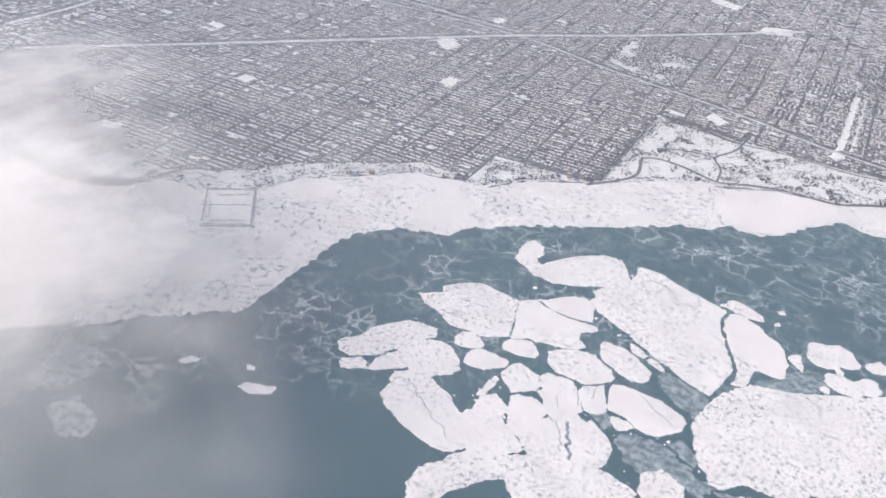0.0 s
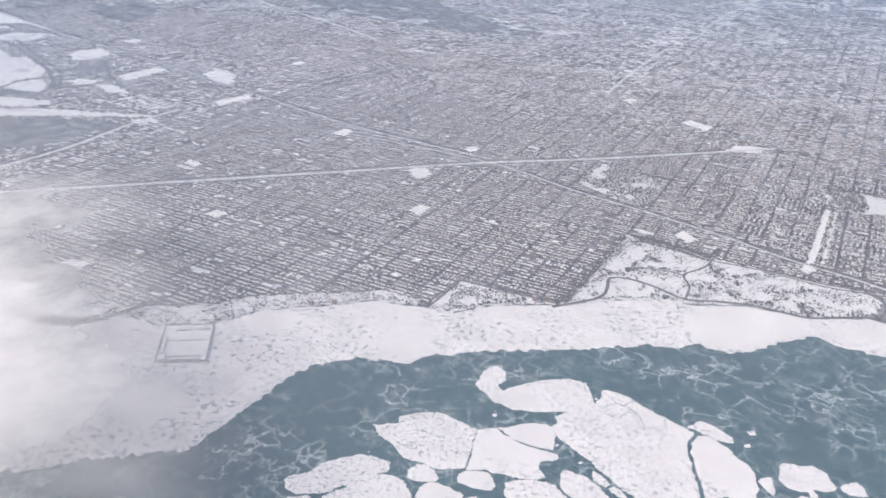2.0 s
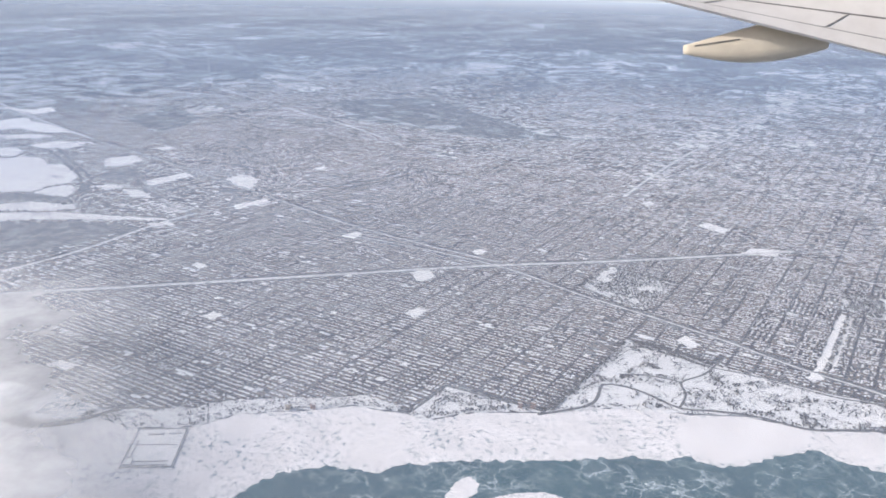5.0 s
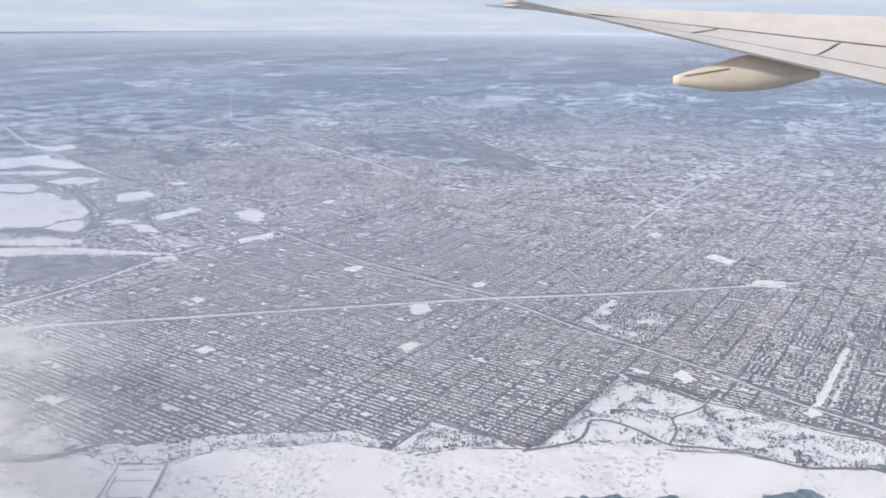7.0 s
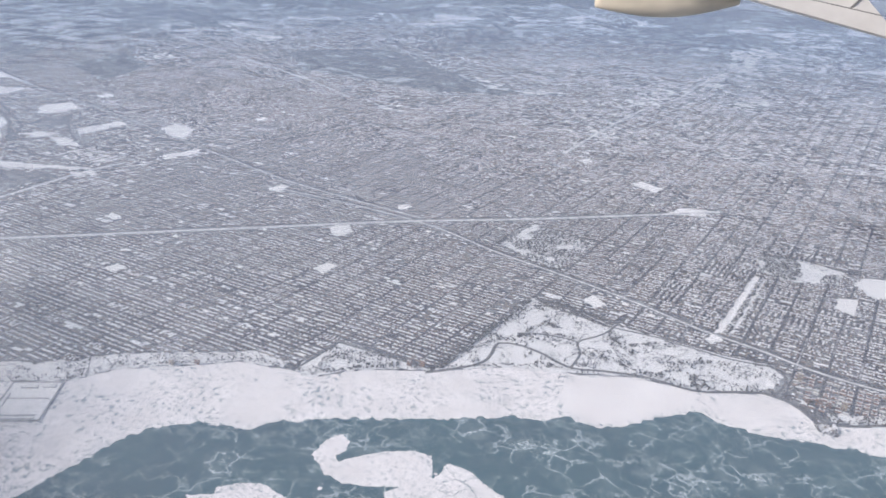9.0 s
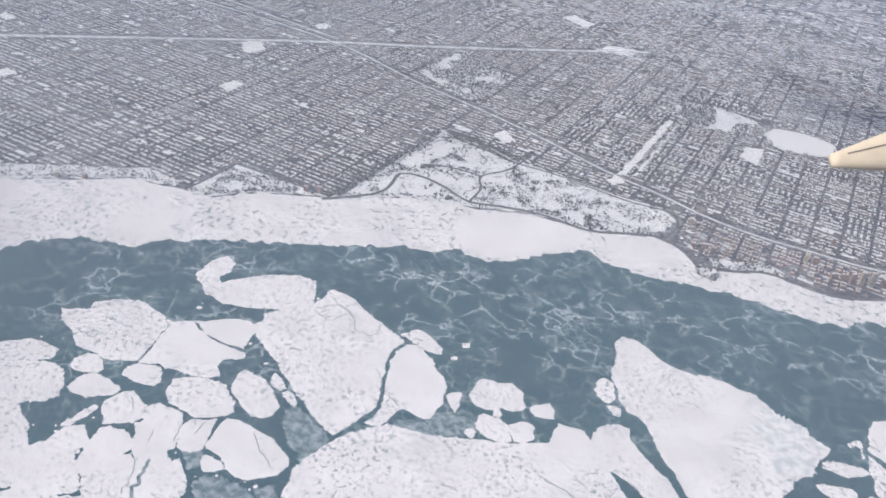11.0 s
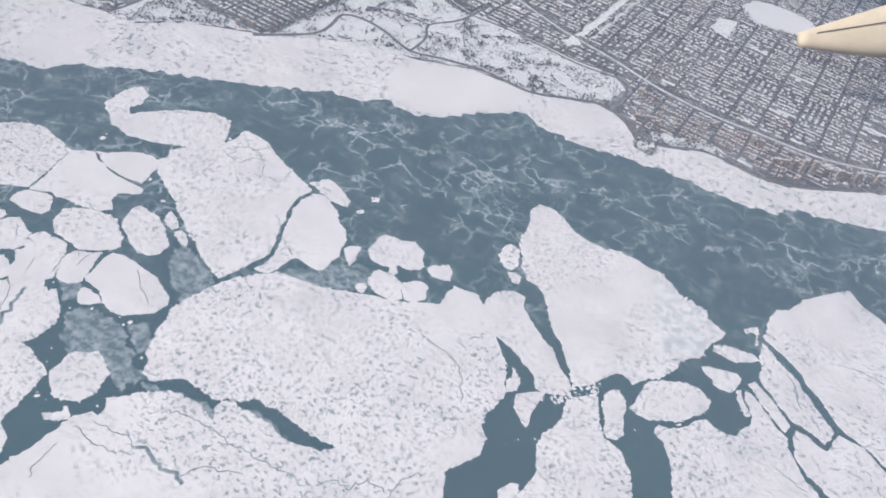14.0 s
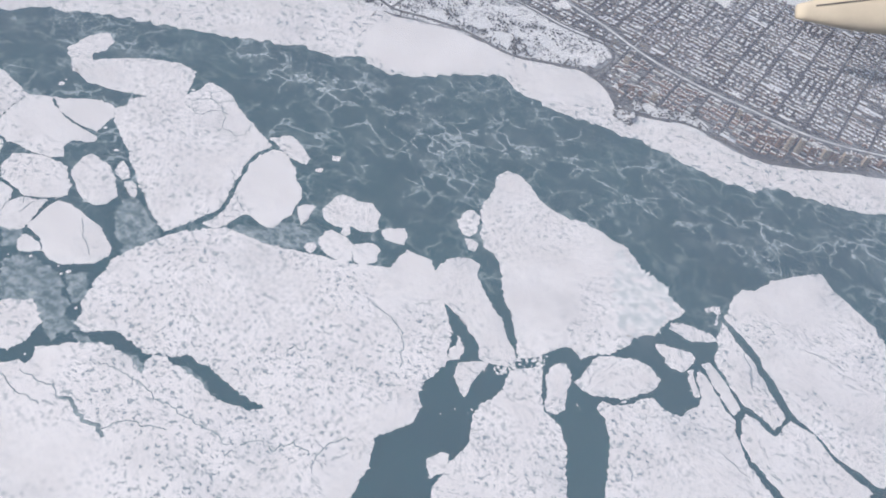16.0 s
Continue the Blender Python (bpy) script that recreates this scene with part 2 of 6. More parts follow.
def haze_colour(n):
    """Distance haze put into the colour: whiter over the lake, bluer over the far plain."""
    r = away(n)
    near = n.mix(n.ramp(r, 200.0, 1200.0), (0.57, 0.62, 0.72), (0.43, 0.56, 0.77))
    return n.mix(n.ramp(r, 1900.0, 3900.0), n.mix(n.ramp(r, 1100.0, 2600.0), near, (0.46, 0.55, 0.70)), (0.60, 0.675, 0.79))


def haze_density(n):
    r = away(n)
    # opacity rises with distance from the flight path to imitate deepening haze
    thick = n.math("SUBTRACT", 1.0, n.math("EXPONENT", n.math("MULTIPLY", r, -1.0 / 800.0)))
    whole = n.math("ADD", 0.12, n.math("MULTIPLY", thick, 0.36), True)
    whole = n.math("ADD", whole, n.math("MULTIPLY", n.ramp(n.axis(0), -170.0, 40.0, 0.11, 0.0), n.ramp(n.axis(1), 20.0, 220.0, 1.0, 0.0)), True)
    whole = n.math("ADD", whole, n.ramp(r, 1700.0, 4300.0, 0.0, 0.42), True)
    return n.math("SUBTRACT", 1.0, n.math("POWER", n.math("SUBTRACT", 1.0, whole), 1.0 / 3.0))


def cloud_density(n):
    u = n.math("ADD", n.math("MULTIPLY", n.math("ADD", n.axis(0), 112.0), 0.75), n.math("MULTIPLY", n.math("ADD", n.axis(1), 236.0), -0.66))
    v = n.math("ADD", n.math("MULTIPLY", n.math("ADD", n.axis(0), 112.0), 0.66), n.math("MULTIPLY", n.math("ADD", n.axis(1), 236.0), 0.75))
    u, v = n.math("DIVIDE", u, 150.0), n.math("DIVIDE", v, 72.0)
    r = n.math("SQRT", n.math("ADD", n.math("MULTIPLY", u, u), n.math("MULTIPLY", v, v)))
    puff = n.noise(0.022, 7, 0.62, n.warped(14.0, 0.03))
    thin = n.ramp(u, -0.35, 0.75, 0.74, 0.36)
    return n.math("MULTIPLY", n.ramp(n.math("ADD", r, n.math("MULTIPLY", puff, 1.3)), 0.70, 1.85, 1.0, 0.0), thin)


WATER = make_water()
ICE_SMOOTH, ICE_ROUGH, SHORE_ICE = make_ice("smooth_snow_ice", 0.34, 0.36, 1.1, 0.72), make_ice("speckled_snow_ice", 0.64, 0.62, 1.2, 0.90), make_ice("shore_snow_ice", 0.34, 0.62, 0.75, 0.85)
HARBOUR_ICE = make_ice("harbour_snow_ice", 0.05, 0.12, 1.0, 0.0)
RUBBLE = plain("refrozen_rubble", (0.62, 0.66, 0.69), (0.88, 0.87, 0.88), 0.45, lo=0.42, hi=0.58)
THIN_ICE = plain("thin_grey_ice", (0.07, 0.135, 0.165), (0.36, 0.43, 0.46), 0.55, rough=0.5, lo=0.36, hi=0.68)
LAND, PARK, FIELD, ROOF, MARSH = make_land(), make_park(), make_field(), make_roof(), make_marsh()
WALL = plain("brick_walls", (0.12, 0.09, 0.08), (0.26, 0.21, 0.19), island=True)
ROAD = plain("slushy_asphalt", (0.058, 0.062, 0.078), (0.14, 0.145, 0.17), 0.5)
WOODLAND = plain("bare_woodland", (0.11, 0.115, 0.13), (0.36, 0.36, 0.39), 0.12, lo=0.4, hi=0.75)
PACKED = plain("snow_packed_street", (0.16, 0.16, 0.18), (0.62, 0.62, 0.65), 0.35)
DRIVE = plain("salted_asphalt", (0.09, 0.09, 0.10), (0.16, 0.16, 0.17), 1.5)
TRACK = plain("snowed_ballast", (0.46, 0.46, 0.48), (0.84, 0.84, 0.86), 0.25)
VERGE = plain("bare_embankment", (0.12, 0.12, 0.13), (0.28, 0.28, 0.30), 0.7)
TWIGS = plain("bare_twigs", (0.062, 0.058, 0.062), (0.125, 0.12, 0.13), island=True)
BARK = plain("bark", (0.07, 0.06, 0.055), (0.13, 0.11, 0.10), 8.0)
TAN = plain("tan_brick", (0.30, 0.245, 0.20), (0.40, 0.335, 0.28), 2.0)
BROWN = plain("brown_brick", (0.20, 0.125, 0.105), (0.29, 0.185, 0.155), 2.0)
GREY = plain("grey_concrete", (0.34, 0.33, 0.33), (0.46, 0.45, 0.44), 2.0)
GLASS = plain("dark_window_glass", (0.04, 0.05, 0.06), (0.08, 0.09, 0.11), 6.0, rough=0.2)
SNOW = plain("roof_snow", (0.78, 0.78, 0.80), (0.86, 0.86, 0.87), 2.0)
WING_PAINT = plain("wing_paint", (0.58, 0.54, 0.51), (0.66, 0.62, 0.59), 0.05, rough=0.6)
FAIRING_PAINT = plain("fairing_paint", (0.47, 0.41, 0.33), (0.55, 0.48, 0.385), 0.08, rough=0.65)
WALL_STONE = plain("snowy_stone", (0.20, 0.20, 0.21), (0.50, 0.50, 0.52), 0.6)
GAP = plain("gap_dark", (0.10, 0.09, 0.09), (0.16, 0.15, 0.14), 0.2)
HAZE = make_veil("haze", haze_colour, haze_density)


def make_backdrop():
    """The far horizon: pale winter haze with flat cloud streaks."""
    n = Nodes("horizon_haze", 1.0)
    streak = n.ramp(n.noise(0.0016, 6, 0.6, n.scaled(1.0, 1.0, 14.0)), 0.42, 0.62)
    e = n.add("ShaderNodeEmission")
    n.put(e, "Color", n.mix(streak, (0.64, 0.72, 0.86), (0.74, 0.80, 0.90)))
    n.put(e, "Strength", 0.64)
    n.t.links.new(e.outputs[0], n.t.nodes["Material Output"].inputs["Surface"])
    return n.m


BACKDROP = make_backdrop()
CLOUD = make_veil("low_cloud", (0.86, 0.855, 0.87), cloud_density)


# ---- helpers of this scene ----
def mesh_of(name, verts, faces, materials, index=None):
    """A mesh from arrays; faces all have the same number of corners."""
    v, f = np.asarray(verts, np.float32), np.asarray(faces, np.int32)
    me = bpy.data.meshes.new(name)
    me.vertices.add(len(v))
    me.vertices.foreach_set("co", v.ravel())
    me.loops.add(f.size)
    me.loops.foreach_set("vertex_index", f.ravel())
    me.polygons.add(len(f))
    me.polygons.foreach_set("loop_start", np.arange(0, f.size, f.shape[1], dtype=np.int32))
    for m in materials:
        me.materials.append(m)
    if index is not None:
        me.polygons.foreach_set("material_index", np.asarray(index, np.int32))
    me.update(calc_edges=True)
    me.shade_flat()
    me.validate()
    return me


def part(name, bm, material, parent=None, label=""):
    """One bmesh as one mesh object, under its thing."""
    me = bpy.data.meshes.new(name)
    bmesh.ops.recalc_face_normals(bm, faces=bm.faces)
    bm.to_mesh(me)
    bm.free()
    me.materials.append(material)
    ob = new(name, me)
    ob.parent = parent
    return tagged(ob, label)


def inside(poly, x, y):
    """Which of the points lie in the polygon."""
    x, y = np.asarray(x), np.asarray(y)
    hit = np.zeros(x.shape, bool)
    for (x0, y0), (x1, y1) in zip(poly, poly[1:] + poly[:1]):
        if y0 != y1:
            hit ^= ((y0 > y) != (y1 > y)) & (x < (x1 - x0) * (y - y0) / (y1 - y0) + x0)
    return hit


def near_line(line, x, y, width):
    """Which of the points lie within width of the line."""
    hit = np.zeros(np.shape(x), bool)
    for (x0, y0), (x1, y1) in zip(line, line[1:]):
        dx, dy = x1 - x0, y1 - y0
        s = np.clip(((x - x0) * dx + (y - y0) * dy) / (dx * dx + dy * dy), 0, 1)
        hit |= (x - x0 - s * dx) ** 2 + (y - y0 - s * dy) ** 2 < width ** 2
    return hit


def ragged(points, step, rough, closed=True, seed=0):
    """A line with its stretches broken into steps and shaken sideways, as broken ice is."""
    rng = random.Random(seed)
    out = []
    pairs = list(zip(points, points[1:] + points[:1])) if closed else list(zip(points, points[1:]))
    for a, b in pairs:
        a, b = Vector(a).to_2d(), Vector(b).to_2d()
        n = max(1, round((b - a).length / step))
        side = Vector((a.y - b.y, b.x - a.x)).normalized()
        for i in range(n):
            p = a.lerp(b, i / n)
            if i:
                w = noise.noise((p.x * 0.30, p.y * 0.30, seed)) * 1.6 + noise.noise((p.x * 1.3, p.y * 1.3, seed)) * 0.8 + rng.uniform(-0.55, 0.55)
                p = p + side * w * rough * min((b - a).length * 0.25, 1.0)
            out.append(p)
    if not closed:
        out.append(Vector(points[-1]).to_2d())
    return out


def slab(outline, z0, z1, lip=0.0):
    """A flat body with the given outline from z0 up to z1; lip: how far its foot spreads."""
    bm = bmesh.new()
    top = [bm.verts.new((p[0], p[1], z1)) for p in outline]
    n = len(top)
    mid = sum((v.co for v in top), Vector()) / n
    foot = []
    for v in top:
        d = (v.co - mid).to_2d().normalized() * lip
        foot.append(bm.verts.new((v.co.x + d.x, v.co.y + d.y, z0)))
    face = bm.faces.new(top)
    for i in range(n):
        bm.faces.new((foot[i], foot[(i + 1) % n], top[(i + 1) % n], top[i]))
    bmesh.ops.triangulate(bm, faces=[face])
    return bm


def box(bm, x0, x1, y0, y1, z0, z1):
    m = Matrix.LocRotScale(((x0 + x1) / 2, (y0 + y1) / 2, (z0 + z1) / 2), None, (x1 - x0, y1 - y0, z1 - z0))
    bmesh.ops.create_cube(bm, size=1, matrix=m)


def smooth(line, step):
    """Points along a curve through the given ones."""
    out, n = [], len(line)
    for i in range(n - 1):
        p = [Vector(line[max(0, min(n - 1, i + k))]) for k in (-1, 0, 1, 2)]
        m = max(1, int((p[2] - p[1]).length / step))
        for j in range(m):
            s = j / m
            out.append(0.5 * (2 * p[1] + (p[2] - p[0]) * s + (2 * p[0] - 5 * p[1] + 4 * p[2] - p[3]) * s ** 2 + (3 * p[1] - p[0] - 3 * p[2] + p[3]) * s ** 3))
    return out + [Vector(line[-1])]


def ribbon(name, line, width, z, material, label, category, thick=0.1, step=3.0):
    """A road or track along a line, as a low solid band."""
    pts = smooth(line, step)
    bm = bmesh.new()
    rows = []
    for i, p in enumerate(pts):
        d = (pts[min(i + 1, len(pts) - 1)] - pts[max(i - 1, 0)]).normalized()
        s = Vector((-d.y, d.x)) * width / 2
        rows.append([bm.verts.new((q.x, q.y, h)) for q, h in ((p + s, z - thick), (p + s, z), (p - s, z), (p - s, z - thick))])
    for a, b in zip(rows, rows[1:]):
        for i in range(3):
            bm.faces.new((a[i], a[i + 1], b[i + 1], b[i]))
    return tagged(part(name, bm, material), label, category, kind="structure")


# ---- plan of the shore ----
ICE_EDGE = [(-86.9, -222.0), (-82.0, -216.3), (-72.4, -207.1), (-58.6, -196.5), (-58.7, -190.5), (-57.7, -180.4), (-57.2, -164.7), (-56.8, -153.4), (-52.3, -144.4), (-43.0, -135.9), (-30.9, -132.3), (-26.7, -124.6), (-13.9, -113.5), (5.0, -101.2), (20.8, -90.1), (30.2, -81.5), (39.1, -79.4), (45.0, -72.5), (55.5, -73.4), (61.0, -69.0), (68.7, -56.9), (77.3, -47.5), (86.9, -49.1), (98.3, -48.8), (111.8, -44.4), (125.6, -41.5), (139.6, -40.2), (149.8, -39.1), (158.0, -36.6), (163.4, -28.5), (171.7, -26.6), (181.0, -22.1)]
SHORE = [(-182.0, -171.8), (-165.4, -172.2), (-146.6, -172.8), (-137.3, -169.8), (-129.6, -162.8), (-122.8, -154.7), (-112.0, -154.7), (-95.9, -143.1), (-93.3, -139.0), (-89.9, -130.4), (-82.5, -123.0), (-71.1, -114.3), (-61.1, -103.6), (-41.6, -98.0), (-34.5, -98.1), (-23.6, -84.8), (-4.6, -72.6), (16.3, -54.9), (30.8, -47.3), (38.4, -46.7), (54.7, -37.0), (74.5, -34.4), (84.7, -29.3), (94.7, -23.4), (103.1, -24.5), (110.4, -31.6), (114.0, -38.5), (118.7, -37.0), (118.0, -29.6), (133.3, -22.2), (148.1, -22.3), (158.4, -19.4), (178.9, -2.9)]
DRIVE_LINE = [(-5.1, -74.5), (6.7, -59.9), (7.5, -51.0), (5.8, -41.6), (13.1, -38.5), (23.3, -40.1), (34.4, -43.6), (45.0, -39.1), (58.1, -35.1), (74.5, -34.4), (84.5, -28.6), (94.5, -22.8), (103.1, -24.5), (111.9, -30.2), (120.1, -28.9), (131.3, -21.6), (142.3, -20.9), (153.1, -20.2), (163.1, -15.3), (178.8, -2.2)]
SKYWAY = [(-251.9, -107.4), (-199.9, -57.4), (-143.8, -2.3), (-90.5, 49.4), (-44.9, 88.1), (-12.3, 118.3), (36.6, 164.7)]
ROADS = []
ROADS.append([(34.4, -43.6), (33.5, -32.3), (29.4, -23.7), (35.1, -11.8), (37.3, 7.4)])
ROADS.append([(29.4, -23.7), (20.9, -24.4), (13.0, -26.9), (8.0, -30.4)])
ROADS.append([(-41.3, -73.5), (-22.9, -72.4), (-4.2, -71.4)])
ROADS.append([(-41.3, -73.5), (-41.4, -86.2), (-42.0, -97.5)])
ROADS.append([(0.9, 1.2), (16.2, 0.9), (33.7, -4.7), (47.3, -3.7), (65.2, -2.7), (78.6, -2.9), (88.6, -0.8)])
ROADS.append([(-183.0, -171.0), (-166.0, -171.6), (-147.2, -172.3), (-137.9, -169.3), (-130.2, -162.3), (-123.7, -145.6)])
ROADS.append([(-259.1, 123.7), (-242.4, 165.8), (-235.9, 214.9), (-180.8, 210.9)])
ROADS.append([(-371.4, 15.3), (-373.2, 26.3), (-388.9, 39.0), (-417.5, 58.5), (-451.0, 74.1), (-486.1, 90.2), (-518.4, 98.3), (-564.9, 94.9)])
ROADS.append([(-358.7, 24.4), (-329.3, 15.7), (-305.8, 17.0), (-271.8, 29.2)])
ROADS.append([(-510.1, 107.5), (-460.7, 83.8), (-421.7, 66.2), (-397.0, 52.8), (-368.8, 25.9)])
ROADS.append([(-334.4, 59.8), (-333.8, 88.9), (-328.2, 107.2)])
ROADS.append([(-400.6, 93.0), (-365.5, 65.7), (-336.0, 49.6), (-320.7, 46.6)])
ROADS.append([(-244.5, 130.9), (-230.3, 176.1), (-230.5, 219.8)])
ROADS.append([(96.5, -23.7), (99.2, -16.3), (99.0, -8.2), (96.8, -3.4), (92.6, -2.3), (85.8, -3.9), (77.5, -5.0), (65.9, -4.2), (55.8, -4.5)])
TRACKS = [
    [(-184.6, 51.9), (-129.2, 54.7), (-78.7, 51.3), (-34.8, 38.5), (1.7, 30.9), (34.7, 22.6), (64.6, 12.7), (86.2, 8.5), (106.3, 3.1), (125.7, 1.6), (143.2, 3.4), (160.3, 5.2), (174.3, 10.1), (198.0, 23.3)],
    [(-722.3, 196.5), (-638.9, 176.5), (-563.6, 157.3), (-501.4, 143.6), (-447.5, 132.7), (-397.1, 121.5), (-358.6, 112.7), (-320.8, 102.3), (-274.3, 90.5), (-180.4, 66.8), (-88.5, 58.1)],
]
FREEWAYS = [
    [(-278.9, -89.9), (-275.3, -48.9), (-280.4, 3.3), (-278.9, 36.1)],
    [(-685.4, 450.3), (-578.8, 407.5), (-488.0, 372.1), (-377.8, 326.8), (-296.4, 284.5)],
    [(-79.8, 226.5), (-83.4, 311.0), (-83.7, 396.8), (-81.0, 433.8), (-72.9, 480.9), (-76.4, 569.7), (-69.4, 710.7), (-53.5, 873.0), (-24.9, 1015.8)],
    [(-871.9, 267.1), (-732.4, 208.7), (-597.8, 169.3), (-519.3, 148.0)],
]
PARK_AREA = [(-3.6, -72.0), (-0.6, 1.6), (29.5, -1.1), (65.2, -2.7), (90.9, -1.2), (98.2, -6.8), (94.3, -22.4), (74.3, -33.8), (54.5, -36.6), (37.6, -45.5), (13.5, -56.6)]
CLUB_AREA = [(-42.0, -97.5), (-41.3, -73.5), (-4.2, -71.4), (-23.6, -84.8), (-34.5, -98.1)]
CEMETERY = [(-40.1, 49.0), (-37.3, 84.7), (-2.1, 79.1), (-4.4, 35.9)]
WEST_PARK = [(70.8, 89.0), (67.6, 112.4), (86.2, 115.4), (106.2, 110.8), (103.5, 93.2), (86.1, 84.4)]
LAGOON = [(110.0, 97.2), (112.6, 107.8), (125.5, 112.7), (138.5, 109.6), (140.8, 95.8), (134.5, 91.1), (118.6, 86.2)]
BAY_PARK = [(-180.1, -168.8), (-163.4, -164.7), (-142.1, -167.7), (-130.6, -159.3), (-129.1, -150.5), (-152.4, -150.3), (-177.4, -157.1)]
SHORE_STRIP = [(-129.6, -162.3), (-122.8, -154.2), (-112.0, -154.2), (-95.9, -142.6), (-93.3, -138.5), (-89.9, -129.9), (-82.5, -122.5), (-71.1, -113.8), (-61.1, -103.1), (-45.6, -98.6), (-46.5, -94.0), (-62.0, -95.5), (-76.0, -106.5), (-88.0, -115.5), (-98.5, -124.0), (-104.5, -134.0), (-118.0, -143.5), (-132.0, -152.5)]
TOWER_STRIP = [(113.8, -23.8), (120.6, -21.2), (132.0, -15.2), (137.0, -17.2), (137.7, -22.8), (127.9, -24.8), (115.9, -28.6)]
APARTMENTS = [(97.0, -6.0), (101.0, 0.0), (118.0, -4.0), (133.0, -2.0), (148.0, 3.0), (164.0, 9.0), (180.0, 18.0), (187.1, 9.8), (154.3, -19.3), (142.5, -17.6), (127.0, -22.5), (111.4, -27.4)]
FAR_LINE = [(-1192.7, 938.6), (-879.8, 635.7), (-685.4, 450.3)]
FIELD_PATHS = [
    [(95.6, -18.7), (94.2, -9.6), (95.5, -6.0), (98.0, -7.0), (99.6, -14.9), (98.3, -20.1), (95.6, -18.7)],
    [(91.8, -20.3), (89.8, -12.9), (91.5, -7.7), (94.2, -9.6)],
    [(84.5, -18.4), (86.8, -10.4), (89.8, -12.9)],
]
CRACKS = []
CRACKS.append([(29.0, -125.6), (34.0, -126.1), (35.6, -122.1), (39.0, -120.4)])
CRACKS.append([(-14.8, -166.8), (-8.9, -166.9), (-7.0, -163.5)])
CRACKS.append([(28.8, -123.7), (30.7, -120.4), (34.2, -118.9), (35.2, -114.8)])
CRACKS.append([(28.4, -117.1), (32.4, -119.0), (36.0, -119.9), (39.8, -122.8), (41.9, -125.6), (45.6, -125.8), (47.4, -123.5), (45.9, -120.1)])
CRACKS.append([(54.1, -135.1), (57.4, -137.6), (59.1, -141.0)])
CRACKS.append([(104.1, -144.7), (108.7, -145.0), (113.2, -146.4), (116.3, -149.7), (118.7, -154.5)])
CRACKS.append([(111.5, -138.4), (113.9, -134.6)])
CRACKS.append([(66.3, -202.8), (69.1, -202.1), (72.4, -201.9), (76.3, -202.2)])
CRACKS.append([(86.5, -202.2), (87.6, -199.1), (90.2, -196.8), (93.2, -195.5), (95.1, -194.7)])
CRACKS.append([(75.0, -192.5), (79.6, -191.3), (83.4, -190.8), (87.9, -191.2), (91.6, -190.6), (95.6, -190.6), (100.4, -189.9), (105.5, -189.7)])
CRACKS.append([(64.5, -205.8), (69.1, -206.1), (74.7, -205.4)])
CRACKS.append([(65.1, -210.0), (65.6, -214.1), (66.8, -217.5)])
CRACKS.append([(188.4, -84.8), (193.0, -83.2), (198.1, -83.5)])
CRACKS.append([(174.7, -84.8), (177.5, -84.3), (180.7, -85.6)])
CRACKS.append([(119.3, -182.0), (119.0, -177.7), (121.4, -174.4)])
CRACKS.append([(61.4, -140.8), (64.5, -143.2), (65.9, -143.7)])
CRACKS.append([(-8.0, -195.5), (-4.6, -198.6), (-1.0, -200.9), (2.4, -203.8), (4.0, -205.0), (6.7, -205.4), (8.9, -208.2)])
CRACKS.append([(28.6, -189.4), (30.9, -193.4), (32.8, -197.9)])
CRACKS.append([(43.8, -170.0), (48.0, -173.3), (52.9, -175.8)])
CRACKS.append([(-12.5, -166.9), (-10.2, -165.5), (-7.9, -164.1)])
CRACKS.append([(14.3, -176.9), (17.3, -179.3)])
CRACKS.append([(30.1, -173.9), (31.8, -175.3)])
CRACKS.append([(27.2, -185.0), (26.3, -183.1), (25.4, -181.6)])
CRACKS.append([(31.3, -181.8), (30.6, -179.8), (28.6, -176.4)])
CRACKS.append([(33.4, -177.6), (33.1, -175.2), (33.0, -173.4)])
CRACKS.append([(-9.4, -172.8), (-7.6, -176.8), (-9.0, -178.7)])
CRACKS.append([(187.9, -127.8), (184.6, -127.0), (180.7, -126.5)])
CRACKS.append([(174.7, -94.0), (177.9, -98.4), (180.6, -103.1), (182.4, -106.3)])
CRACKS.append([(99.2, -166.7), (99.4, -164.6), (101.4, -164.8), (100.8, -161.9)])
CRACKS.append([(107.1, -188.4), (108.9, -185.6), (112.6, -185.4), (113.9, -181.7), (117.9, -181.9)])
WIDE_CRACKS = [
    [(76.3, -202.2), (79.3, -201.8), (82.1, -202.2), (84.6, -202.3), (88.1, -202.8)],
    [(31.1, -188.3), (31.7, -190.8), (32.5, -193.1), (33.9, -196.3), (35.4, -199.5)],
]
HARBOUR = [(38.1, -62.8), (37.0, -54.9), (40.8, -47.3), (50.1, -40.5), (59.9, -36.7), (69.0, -36.0), (76.4, -36.3), (75.5, -43.5), (70.6, -52.5), (63.0, -61.4), (55.9, -70.5), (48.2, -69.4), (42.2, -67.8)]
WOODLANDS = []
WOODLANDS.append([(-1026.5, 827.8), (-1069.0, 1136.8), (-895.4, 1182.1), (-708.7, 942.5), (-800.2, 808.8)])
WOODLANDS.append([(-779.4, 570.0), (-826.7, 676.6), (-722.6, 613.2), (-692.7, 515.0)])
WOODLANDS.append([(-994.4, 1374.2), (-673.6, 1422.7), (-608.9, 1699.0), (-375.4, 1668.4), (-193.6, 1347.6), (-351.7, 1366.3), (-568.1, 1193.6)])
WOODLANDS.append([(-493.0, 454.0), (-424.9, 537.6), (-305.6, 459.0), (-214.3, 425.3), (-199.5, 381.2), (-264.8, 354.5), (-364.5, 362.9), (-407.6, 356.0)])
WOODLANDS.append([(-732.3, 268.1), (-680.6, 280.3), (-646.5, 234.5), (-680.6, 232.4)])
